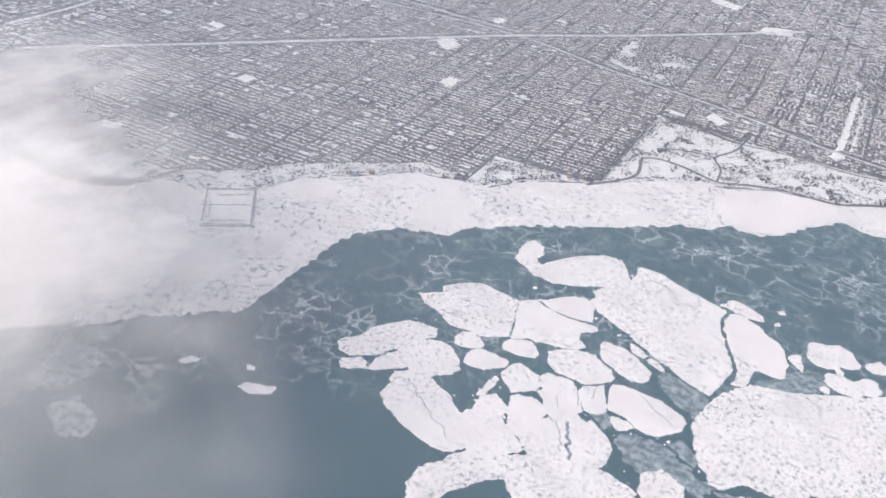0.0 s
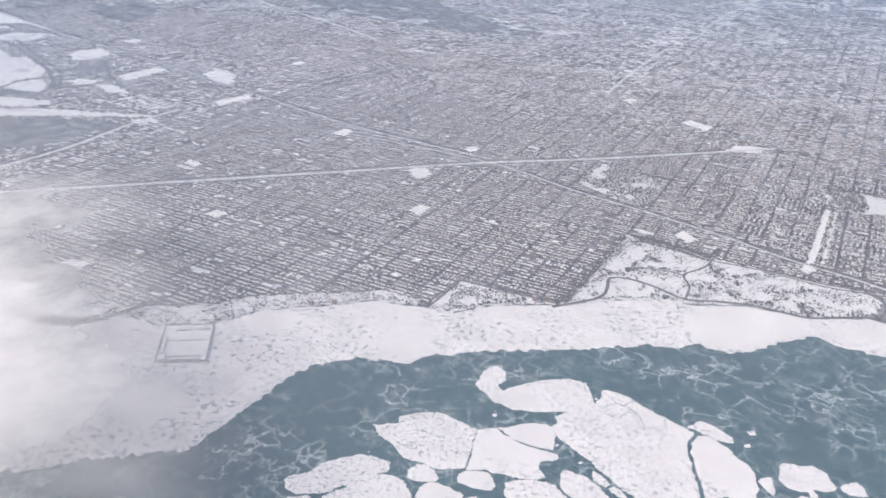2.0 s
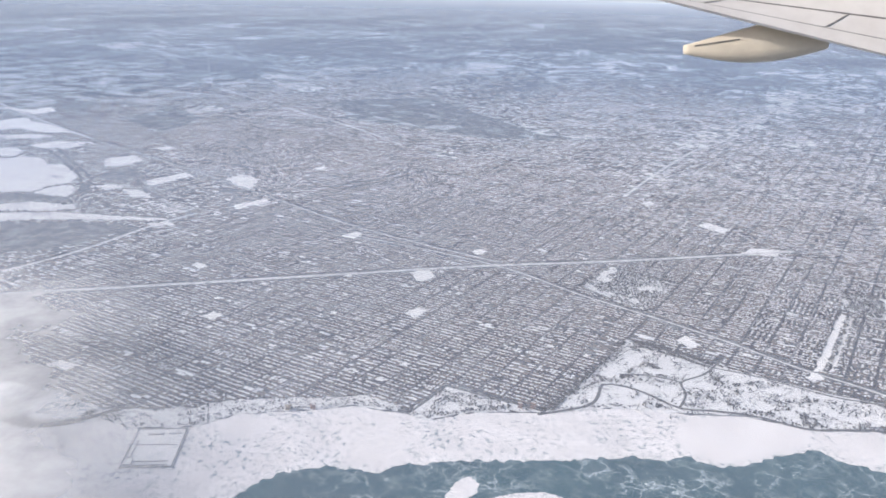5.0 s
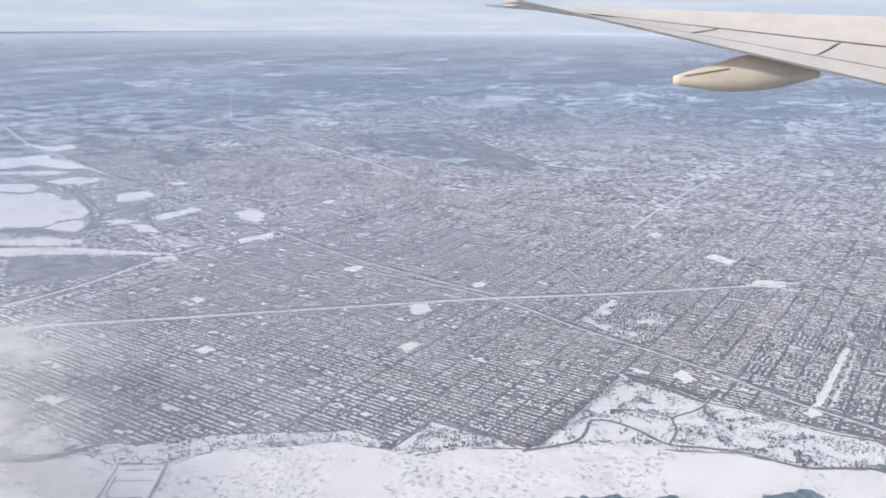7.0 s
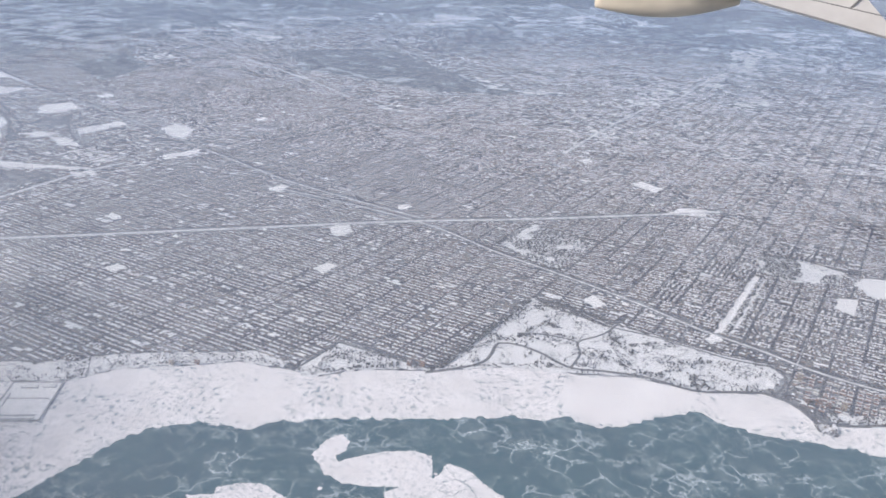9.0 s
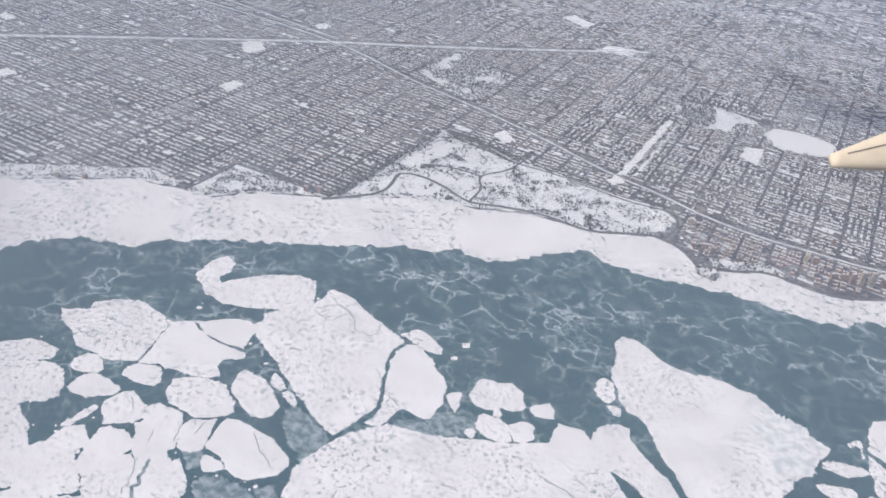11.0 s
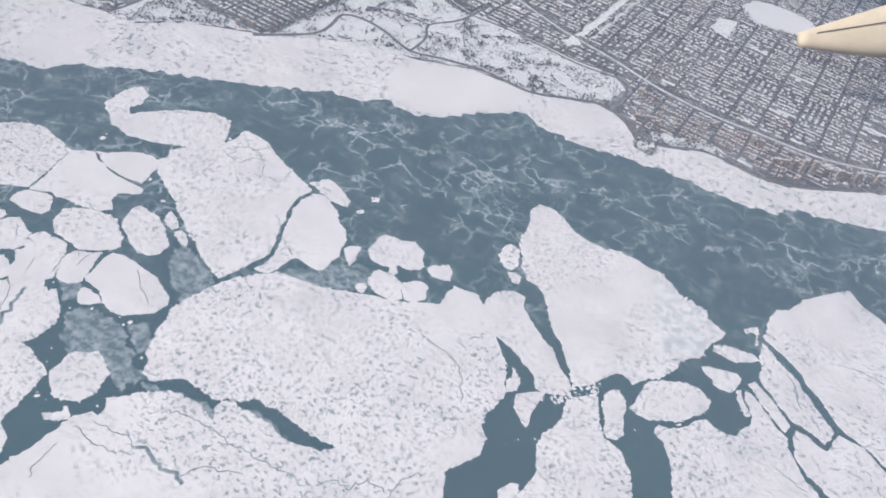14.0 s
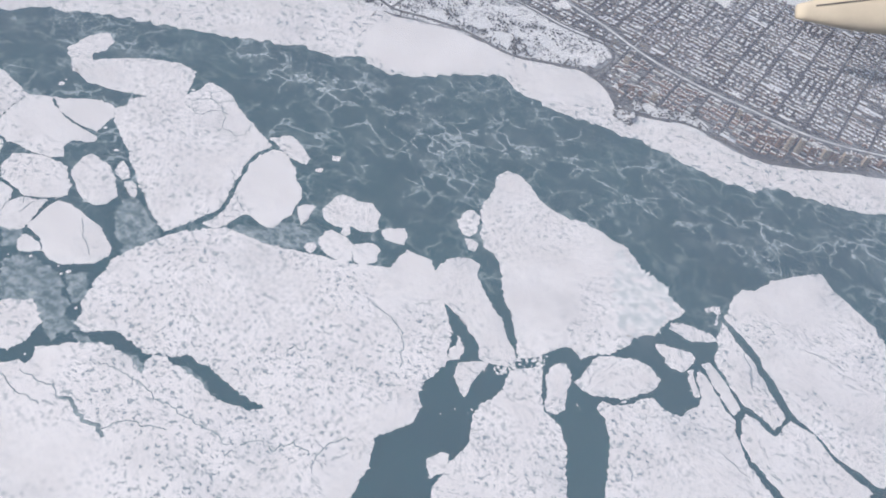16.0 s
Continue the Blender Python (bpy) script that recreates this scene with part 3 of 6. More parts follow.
WOODLANDS.append([(-580.9, 231.2), (-596.2, 307.7), (-519.3, 275.6), (-493.4, 198.6)])
WOODLANDS.append([(-422.0, -8.9), (-396.7, 9.3), (-370.2, 14.5), (-364.8, 6.5), (-407.9, -17.7)])
WOODLANDS.append([(-350.7, -43.5), (-324.3, -19.4), (-295.0, -4.3), (-282.9, -6.6), (-283.5, -25.0), (-286.2, -54.2), (-306.8, -71.9)])
WOODLANDS.append([(-567.8, 1783.7), (-493.5, 2132.0), (-288.5, 1968.9), (-393.5, 1739.3)])
TREE_LINES = []
TREE_LINES.append(([(1.3, -36.5), (5.9, -38.1), (10.1, -30.0), (11.0, -22.9)], 1.0, 9))
TREE_LINES.append(([(4.9, -6.3), (6.2, 0.8), (15.3, 2.6), (25.4, 3.0), (31.0, -1.3)], 1.4, 9))
TREE_LINES.append(([(12.9, -19.6), (13.5, -16.5), (18.1, -17.8)], 0.9, 12))
TREE_LINES.append(([(28.2, -0.5), (34.7, -3.7), (36.4, -11.6)], 1.2, 8))
TREE_LINES.append(([(9.6, -32.9), (16.5, -24.9), (24.5, -22.4), (28.9, -21.9)], 0.7, 6))
TREE_LINES.append(([(27.6, -45.3), (32.7, -50.4), (36.3, -53.7)], 0.9, 7))
TREE_LINES.append(([(34.8, -32.6), (40.5, -30.6), (44.9, -29.8), (50.3, -31.7)], 1.1, 8))
TREE_LINES.append(([(37.9, -13.6), (45.0, -17.7), (49.7, -21.7)], 1.1, 8))
TREE_LINES.append(([(46.8, -15.9), (52.6, -9.9), (58.6, -7.2)], 0.8, 7))
TREE_LINES.append(([(50.4, -33.7), (56.8, -32.4), (62.4, -29.9)], 0.7, 8))
TREE_LINES.append(([(62.7, -29.1), (65.6, -23.7), (69.8, -25.5), (74.7, -31.9)], 1.0, 8))
TREE_LINES.append(([(72.3, -24.5), (76.3, -28.9), (79.5, -31.5)], 0.9, 8))
TREE_LINES.append(([(35.0, -3.4), (46.8, -2.5), (64.7, -1.5), (78.1, -1.7), (88.4, -0.0)], 0.8, 6))
TREE_LINES.append(([(72.3, 1.8), (75.6, -1.0), (75.7, 8.1)], 0.9, 9))
TREE_LINES.append(([(62.9, -20.2), (70.0, -14.1), (79.2, -10.1)], 0.9, 6))
TREE_LINES.append(([(-2.6, -65.8), (0.2, -50.4), (2.9, -40.7)], 1.0, 3))
TREE_LINES.append(([(-0.2, -27.0), (1.7, -16.5), (2.7, -6.0)], 1.2, 4))
TREE_LINES.append(([(72.3, -11.8), (80.7, -13.8), (87.5, -15.1)], 1.6, 3))
TREE_LINES.append(([(9.1, -60.0), (17.0, -55.1), (25.2, -49.8)], 0.4, 5))
TREE_LINES.append(([(67.9, 12.2), (69.5, 83.3)], 0.5, 7))
TREE_LINES.append(([(73.4, 14.9), (74.4, 81.4)], 0.4, 7))
TREE_LINES.append(([(77.6, 16.7), (78.1, 80.9)], 0.5, 7))
TREE_LINES.append(([(67.9, 110.8), (86.4, 113.8), (106.4, 109.3), (103.6, 91.8), (86.3, 83.0), (71.1, 87.6)], 1.0, 5))
TREE_LINES.append(([(-40.1, 49.0), (-37.3, 84.7), (-2.1, 79.1), (-4.4, 35.9), (-40.1, 49.0)], 0.5, 4))
TREE_LINES.append(([(96.5, -3.7), (93.6, -2.1), (87.6, -3.2)], 0.9, 7))
TREE_LINES.append(([(100.9, -10.9), (105.7, -17.0), (109.8, -21.4)], 1.4, 6))
PONDS = [[(-401.9, 59.4), (-408.9, 80.1), (-403.5, 95.4), (-385.6, 86.3), (-377.1, 75.5), (-379.7, 63.4)],
         [(-308.6, 82.1), (-310.2, 90.4), (-295.1, 90.1), (-293.9, 80.0)]]
FIELDS = []
FIELDS.append([(-160.4, -75.6), (-160.4, -68.8), (-153.2, -70.0), (-153.5, -77.5)])
FIELDS.append([(-91.2, -25.3), (-91.2, -16.7), (-84.2, -16.7), (-83.6, -27.7)])
FIELDS.append([(-173.8, -139.6), (-171.9, -134.4), (-163.5, -133.4), (-163.0, -139.7)])
FIELDS.append([(-20.7, 186.1), (-17.2, 195.9), (-1.7, 189.6), (-2.8, 177.7)])
FIELDS.append([(7.2, 287.9), (9.0, 298.6), (26.3, 297.9), (26.0, 283.2)])
FIELDS.append([(-213.1, -32.8), (-213.0, -26.5), (-204.4, -28.9), (-203.6, -34.4)])
FIELDS.append([(-326.7, 108.3), (-330.5, 129.1), (-307.9, 122.0), (-293.9, 98.4), (-306.9, 98.6)])
FIELDS.append([(-533.0, 47.1), (-501.8, 65.4), (-506.0, 75.2), (-486.5, 76.9), (-462.1, 65.8), (-457.4, 74.1), (-430.8, 63.9), (-411.0, 52.7), (-401.3, 39.6), (-407.6, 29.2), (-400.0, 12.3), (-431.7, -14.2)])
FIELDS.append([(-535.1, 99.9), (-534.0, 124.7), (-506.8, 139.4), (-499.1, 104.6), (-520.4, 99.6)])
FIELDS.append([(-446.0, 102.3), (-439.1, 125.6), (-418.0, 115.7), (-414.3, 94.4), (-425.5, 86.0)])
FIELDS.append([(-382.2, -37.3), (-347.7, -9.8), (-302.7, 10.2), (-283.2, 18.2), (-279.7, 15.0), (-296.2, 4.7), (-334.4, -19.4), (-365.9, -47.3)])
FIELDS.append([(-181.1, 49.1), (-179.6, 59.3), (-172.7, 58.9), (-171.6, 46.8)])
FIELDS.append([(-108.1, 64.6), (-106.8, 73.7), (-100.6, 69.8), (-102.6, 62.7)])
FIELDS.append([(-117.2, 19.8), (-111.4, 28.9), (-103.1, 20.7), (-106.6, 10.8)])
FIELDS.append([(-66.5, 216.9), (-62.2, 227.1), (-56.4, 220.7), (-58.8, 210.5)])
FIELDS.append([(-37.2, 496.4), (-5.8, 535.4), (3.6, 499.8), (-7.4, 450.5), (-24.5, 461.7)])
FIELDS.append([(-662.0, 531.6), (-613.0, 551.7), (-559.3, 512.8), (-561.6, 478.2)])
FIELDS.append([(-285.1, 445.8), (-237.3, 442.6), (-196.2, 401.1), (-225.2, 403.1)])
FIELDS.append([(-1245.8, 719.7), (-1224.8, 777.4), (-1123.2, 716.5), (-1122.8, 657.2)])
FIELDS.append([(16.8, 159.4), (33.6, 165.0), (30.2, 151.0), (14.2, 143.4)])
FIELDS.append([(-587.2, 316.7), (-568.8, 346.9), (-535.0, 320.8), (-553.7, 296.5)])
FIELDS.append([(-205.9, 410.9), (-162.5, 434.0), (-155.8, 415.3), (-186.7, 391.5)])
FIELDS.append([(-273.4, 278.6), (-244.6, 280.4), (-225.0, 260.0), (-248.8, 260.7)])
FIELDS.append([(-117.7, 501.6), (-107.5, 494.3), (-85.4, 449.3), (-92.3, 450.8)])
FIELDS.append([(-799.7, 1358.0), (-770.2, 1436.4), (-691.9, 1305.6), (-700.2, 1220.9)])
FIELDS.append([(-100.8, 835.6), (-74.3, 928.1), (-59.3, 749.0), (-72.7, 685.4)])
FIELDS.append([(69.2, 13.1), (70.8, 82.6), (73.5, 81.4), (72.7, 14.4)])
FIELDS.append([(74.2, 15.4), (75.3, 80.5), (76.6, 79.9), (76.3, 16.9)])
FIELDS.append([(105.6, 65.4), (105.9, 78.2), (113.8, 80.9), (113.8, 60.9)])
FIELDS.append([(67.4, 5.4), (69.0, 12.9), (73.9, 9.2), (70.7, 3.0)])
FIELDS.append([(17.3, 12.6), (18.1, 20.7), (27.1, 13.0), (24.3, 6.5)])
FIELDS.append([(93.2, -16.4), (93.2, -7.6), (96.7, -5.7), (96.8, -17.8)])
FIELDS.append([(88.1, -16.6), (87.7, -7.0), (91.5, -5.8), (92.4, -17.2)])
FIELDS.append([(-557.7, 71.2), (-534.0, 89.2), (-517.3, 85.3), (-505.3, 65.4), (-534.1, 56.6)])
FIELDS.append([(-669.5, 140.3), (-646.8, 170.3), (-601.2, 167.5), (-555.3, 156.9), (-571.6, 140.8), (-609.1, 139.4), (-617.7, 108.3)])
FIELDS.append([(-605.8, 100.9), (-574.3, 132.0), (-547.3, 139.8), (-556.6, 119.7), (-594.3, 93.8)])
FIELDS.append([(-728.8, 200.7), (-688.0, 210.5), (-691.0, 231.6), (-662.4, 217.5), (-664.1, 194.0)])
FIELDS.append([(-398.7, 11.5), (-403.6, 26.4), (-397.3, 36.7), (-381.6, 29.3), (-373.1, 15.8), (-386.2, 9.9)])
FIELDS.append([(-395.4, -21.9), (-378.5, -3.3), (-354.8, 7.1), (-343.4, 2.5), (-360.4, -15.8), (-383.8, -29.3)])
FIELDS.append([(-367.9, 74.0), (-365.3, 92.6), (-365.0, 108.0), (-351.2, 102.9), (-352.6, 81.1), (-351.9, 62.0)])
FIELDS.append([(-362.1, 49.0), (-348.3, 53.4), (-329.0, 45.8), (-340.4, 37.6)])
FIELDS.append([(-384.5, 42.2), (-377.7, 54.9), (-363.8, 57.2), (-367.0, 41.7)])
FIELDS.append([(-275.8, 58.8), (-269.5, 85.1), (-261.0, 81.0), (-265.2, 55.1)])
FIELDS.append([(-289.1, 2.7), (-277.9, 13.4), (-269.7, 10.9), (-276.2, 3.5)])
FIELDS.append([(-449.1, 153.9), (-443.7, 163.7), (-433.3, 160.1), (-437.0, 148.9)])
FIELDS.append([(-1260.5, 715.3), (-1259.1, 830.9), (-1181.3, 779.1), (-1164.1, 689.7)])
FIELDS.append([(-613.7, 503.6), (-579.8, 528.8), (-550.9, 504.7), (-563.1, 477.2)])
FIELDS.append([(-482.8, 601.0), (-456.8, 655.2), (-430.8, 639.7), (-440.1, 586.8)])
FIELDS.append([(-724.4, 569.3), (-707.0, 607.7), (-666.0, 573.2), (-677.5, 541.5)])
FIELDS.append([(-470.4, 1419.1), (-427.7, 1508.0), (-415.8, 1394.8)])
FIELDS.append([(-70.2, 699.9), (-56.5, 773.8), (-41.5, 720.9), (-57.8, 651.5)])
FIELDS.append([(-72.5, 564.6), (-59.9, 606.2), (-53.1, 586.4), (-63.4, 547.9)])
FIELDS.append([(-708.7, 697.2), (-657.5, 756.0), (-628.4, 730.2), (-667.6, 672.7)])
FIELDS.append([(-549.9, 762.4), (-505.2, 853.1), (-476.8, 818.0), (-508.3, 741.2)])
FIELDS.append([(-658.9, 151.6), (-655.0, 177.9), (-618.3, 165.7), (-628.3, 143.9)])
FIELDS.append([(-47.6, 364.4), (-35.0, 383.2), (-30.1, 371.7), (-41.3, 356.7)])
FIELDS.append([(-302.0, 174.5), (-297.6, 182.3), (-289.5, 174.0), (-294.1, 168.5)])
FIELDS.append([(-323.1, 22.9), (-321.9, 46.9), (-319.2, 46.7), (-320.2, 22.7)])
FIELDS.append([(-318.3, 22.7), (-317.5, 46.5), (-314.8, 46.3), (-315.5, 22.6)])
FIELDS.append([(-313.6, 22.5), (-313.0, 46.0), (-310.4, 45.9), (-310.7, 22.4)])
FIELDS.append([(-308.9, 22.3), (-308.6, 45.7), (-306.0, 45.4), (-306.1, 22.3)])
FIELDS.append([(-304.3, 22.2), (-304.3, 45.3), (-301.7, 45.0), (-301.5, 22.0)])
FIELDS.append([(-299.7, 22.0), (-300.0, 44.9), (-297.4, 44.7), (-297.0, 21.9)])
FIELDS.append([(-295.2, 21.8), (-295.6, 44.4), (-293.1, 44.3), (-292.4, 21.7)])
FIELDS.append([(-290.6, 21.6), (-291.4, 44.1), (-288.9, 43.8), (-288.0, 21.6)])
SHORE_FAR_SOUTH, SHORE_FAR_NORTH = [(-4900, -2600), (-900, -560), (-420, -300), (-260, -215)], [(215, 22), (300, 90), (520, 240), (4900, 3000)]
LAND_PLAN = SHORE_FAR_SOUTH + SHORE + SHORE_FAR_NORTH + [(4900, 4900), (-4900, 4900)]
LAND_Z, ICE_Z = 0.20, 0.07

# ---- large structure ----
bm = bmesh.new()
box(bm, -4950, 4950, -4950, 4950, -0.5, 0.0)
tagged(part("water", bm, WATER), "dark teal lake water with drifting grease ice", "lake", kind="structure")



def sheet(line, depth, z0, z1):
    """A sheet with a front edge along the line and its body reaching inland."""
    bm = bmesh.new()
    kept = line[:1]
    for p in line[1:]:
        if (p - kept[-1]).dot(Vector((0.857, 0.516))) > 0.05:
            kept.append(p)
    rows = [[bm.verts.new(v) for v in ((p.x, p.y, z0), (p.x, p.y, z1), (p.x - 0.516 * depth, p.y + 0.857 * depth, z1))] for p in kept]
    for a, b in zip(rows, rows[1:]):
        bm.faces.new((a[0], b[0], b[1], a[1]))
        bm.faces.new((a[1], b[1], b[2], a[2]))
    return bm


edge = [(-2000, -1900), (-700, -700), (-300, -370), (-150, -270)] + ICE_EDGE + [(225, 5), (300, 55), (520, 200), (3500, 2100)]
tagged(part("shore_ice", sheet(ragged(edge, 1.2, 1.0, closed=False, seed=3), 150, -0.05, ICE_Z), SHORE_ICE), "white snow-covered ice sheet fast to the shore", "shore ice", kind="structure")
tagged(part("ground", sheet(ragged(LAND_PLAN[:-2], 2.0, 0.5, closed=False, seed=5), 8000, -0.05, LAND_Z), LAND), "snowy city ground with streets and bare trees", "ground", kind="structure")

# stacked see-through sheets stand in for the haze of the air between
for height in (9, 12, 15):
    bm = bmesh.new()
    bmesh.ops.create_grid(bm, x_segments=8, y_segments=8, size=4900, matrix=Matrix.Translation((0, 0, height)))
    tagged(part("haze_layer", bm, HAZE), "see-through sheet with bluish distance haze painted in", "haze", kind="structure")
bm = bmesh.new()
bmesh.ops.create_grid(bm, x_segments=4, y_segments=4, size=300, matrix=Matrix.Translation((-112, -236, 26)))
tagged(part("low_cloud", bm, CLOUD), "wispy white low cloud over the shore", "cloud", kind="structure")

bm = bmesh.new()
bmesh.ops.create_cone(bm, segments=96, radius1=4500, radius2=4500, depth=440, cap_ends=False, matrix=Matrix.Translation((100, -300, 190)))
tagged(part("backdrop", bm, BACKDROP), "pale hazy winter horizon with flat clouds", "horizon", kind="structure")

# ---- parks, fields and frozen ponds ----
def field(name, plan, material, label, category, z=LAND_Z + 0.03, rough=0.9):
    return tagged(part(name, slab(ragged(plan, 1.5, rough, seed=len(plan)), z - 0.25, z), material), label, category, group="open snow", kind="structure")


field("park_ground", PARK_AREA, PARK, "snow-covered lakeside park with bare brush", "park", z=LAND_Z + 0.02)
field("park_ground", CLUB_AREA, PARK, "snow-covered golf ground beside the shore", "park", z=LAND_Z + 0.02)
field("park_ground", CEMETERY, PARK, "snowy cemetery ground with scattered trees", "cemetery", z=LAND_Z + 0.02)
field("park_ground", WEST_PARK, PARK, "snowy city park meadow among trees", "park", z=LAND_Z + 0.02)
ROUND_POINT = [(114.9 + 3.5 * math.cos(a * 0.3927), -34.6 + 3.5 * math.sin(a * 0.3927)) for a in range(16)]
field("park_ground", ROUND_POINT, PARK, "round wooded point reaching into the shore ice", "park", z=LAND_Z + 0.022)
field("snow_field", [(114.9 + 2.1 * math.cos(a * 0.3927), -34.4 + 2.1 * math.sin(a * 0.3927)) for a in range(16)], FIELD, "round white meadow amid bare trees", "field", z=LAND_Z + 0.05)
field("frozen_lagoon", [tuple(p) for p in smooth(LAGOON + LAGOON[:1], 1.0)[:-1]], FIELD, "frozen white lagoon in the city park", "pond")
for plan in (BAY_PARK, SHORE_STRIP, TOWER_STRIP):
    field("park_ground", plan, PARK, "snowy lakeside ground with bare trees", "park", z=LAND_Z + 0.02)
for plan in PONDS:
    field("thicket_ground", plan, WOODLAND, "dark bare thicket amid snowy ground", "thicket")


def patches(name, cx, cy, hx, hy, material, label, category, z, seed):
    """Many flat uneven patches of ground cover as one mesh."""
    r = np.random.default_rng(seed)
    n = len(cx)
    a = np.arange(8) * 0.7854 + r.uniform(-0.25, 0.25, (n, 8))
    q = r.uniform(0.7, 1.25, (n, 8))
    v = np.empty((n, 8, 3))
    v[:, :, 0], v[:, :, 1] = cx[:, None] + hx[:, None] * q * np.cos(a), cy[:, None] + hy[:, None] * q * np.sin(a)
    v[:, :, 2] = z + 0.00003 * np.arange(n)[:, None]
    return tagged(new(name, mesh_of(name, v.reshape(-1, 3), np.arange(8 * n).reshape(-1, 8), [material])), label, category, kind="stuff")


wr = np.random.default_rng(17)
wx, wy, ws = [], [], []
for plan in WOODLANDS:
    xs, ys = np.array(plan).T
    size = math.sqrt((xs.max() - xs.min()) * (ys.max() - ys.min()))
    x, y = wr.uniform(xs.min(), xs.max(), 700), wr.uniform(ys.min(), ys.max(), 700)
    ok = inside(plan, x, y) & (wr.random(700) < 0.8)
    wx.append(x[ok] + wr.normal(0, size * 0.03, ok.sum())), wy.append(y[ok] + wr.normal(0, size * 0.03, ok.sum())), ws.append(size * wr.uniform(0.02, 0.06, ok.sum()))
wx, wy, ws = np.concatenate(wx), np.concatenate(wy), np.concatenate(ws)
patches("woodland", wx, wy, ws, ws * wr.uniform(0.4, 0.9, len(ws)), WOODLAND, "dark leafless woods on the far plain", "woodland", LAND_Z + 0.30, 18)
fx, fy = wr.uniform(-3200, 1600, 12000), 330 + 3000 * wr.random(12000) ** 1.6
show = np.array([noise.noise((a * 0.004, b * 0.0022, 3.0)) + 0.6 * noise.noise((a * 0.015, b * 0.010, 8.0)) for a, b in zip(fx, fy)])
ok = (show > 0.20) & (np.abs(fx) < fy * 1.2 + 500)
fx, fy = fx[ok], fy[ok]
fs = wr.uniform(0.9, 3.2, len(fx)) * (0.6 + fy / 800)
patches("snow_fields", fx, fy, fs, fs * wr.uniform(0.35, 0.9, len(fs)), FIELD, "white snowy fields scattered over the far plain", "fields", LAND_Z + 0.25, 19)
dx, dy = wr.uniform(-3200, 1600, 5000), 420 + 3000 * wr.random(5000) ** 1.5
show = np.array([noise.noise((a * 0.005, b * 0.0028, 13.0)) + 0.6 * noise.noise((a * 0.02, b * 0.012, 18.0)) for a, b in zip(dx, dy)])
ok = show > 0.22
dx, dy = dx[ok], dy[ok]
ds = wr.uniform(2.0, 7.0, len(dx)) * (0.6 + dy / 700)
patches("woodland", dx, dy, ds, ds * wr.uniform(0.35, 0.8, len(ds)), WOODLAND, "scattered dark bare woods on the far plain", "woodland", LAND_Z + 0.55, 20)


def distant(plan):
    return sum(p[1] for p in plan) / len(plan) > 240


INDUSTRY = [[(-78.8, 619.8), (-110.1, 876.8), (-20.6, 1037.3), (28.1, 870.8), (-7.4, 658.5)], [(-121.3, 398.1), (-110.7, 490.8), (-93.4, 543.6), (-72.8, 486.6), (-81.1, 395.1)]]
ux, uy, us = [], [], []
for plan in [p for p in FIELDS if distant(p)] + INDUSTRY:
    xs, ys = np.array(plan).T
    area = (xs.max() - xs.min()) * (ys.max() - ys.min())
    n = int(min(420, 60 + area / 25))
    x, y = wr.uniform(xs.min(), xs.max(), n), wr.uniform(ys.min(), ys.max(), n)
    ok = inside(plan, x, y) & (wr.random(n) < (0.35 if plan in INDUSTRY else 0.6))
    ux.append(x[ok]), uy.append(y[ok]), us.append(np.minimum(math.sqrt(area / n) * wr.uniform(0.35, 0.95, ok.sum()), 5.0))
ux, uy, us = np.concatenate(ux), np.concatenate(uy), np.concatenate(us)
patches("snow_lots", ux, uy, us, us * wr.uniform(0.4, 0.8, len(us)), FIELD, "broken white snowy lots of far works and yards", "fields", LAND_Z + 0.62, 22)
bm = slab(ragged(HARBOUR, 1.0, 0.3, seed=9), ICE_Z - 0.05, ICE_Z + 0.02)
tagged(part("harbour_ice", bm, HARBOUR_ICE), "smooth white frozen harbour basin inside the shore ice", "harbour ice", kind="structure")
for line in FIELD_PATHS:
    ribbon("path", line, 0.35, LAND_Z + 0.06, VERGE, "dark ring path round a ball field", "path", step=1.0)
for i, plan in enumerate([p for p in FIELDS if not distant(p)]):
    if plan[0][0] < -250:
        field("marsh", plan, MARSH, "snowed-over marsh and yards in the south", "marsh", z=LAND_Z + 0.03 + 0.002 * i, rough=2.2)
    else:
        field("snow_field", plan, FIELD, "plain white snow-covered field between houses", "field", z=LAND_Z + 0.03 + 0.002 * i)

# ---- roads and tracks ----
ribbon("road", DRIVE_LINE, 1.3, LAND_Z + 0.06, DRIVE, "dark cleared lakeshore road curving along the ice", "road")
for line in ROADS:
    ribbon("road", line, 0.95 if line[0][0] > -180 else 2.4, LAND_Z + 0.055, DRIVE, "dark cleared park road between snow", "road")
ribbon("expressway", FAR_LINE, 0.8, LAND_Z + 0.08, TRACK, "thin straight far-off highway", "expressway")
for line in FREEWAYS:
    ribbon("expressway", line, 2.4, LAND_Z + 0.08, TRACK, "distant pale snow-edged expressway", "expressway")
for line in TRACKS:
    ribbon("embankment", line, 2.0, LAND_Z + 0.04, VERGE, "dark bare embankment beside the tracks", "embankment")
    ribbon("railway", line, 0.7, LAND_Z + 0.22, TRACK, "snow-covered railway line on an embankment", "railway", thick=0.2)
ribbon("embankment", SKYWAY, 5.0, LAND_Z + 0.04, VERGE, "dark bare verge along the expressway", "embankment")
ribbon("expressway", SKYWAY, 2.2, LAND_Z + 0.3, TRACK, "long pale snow-edged expressway across the city", "expressway", thick=0.3)

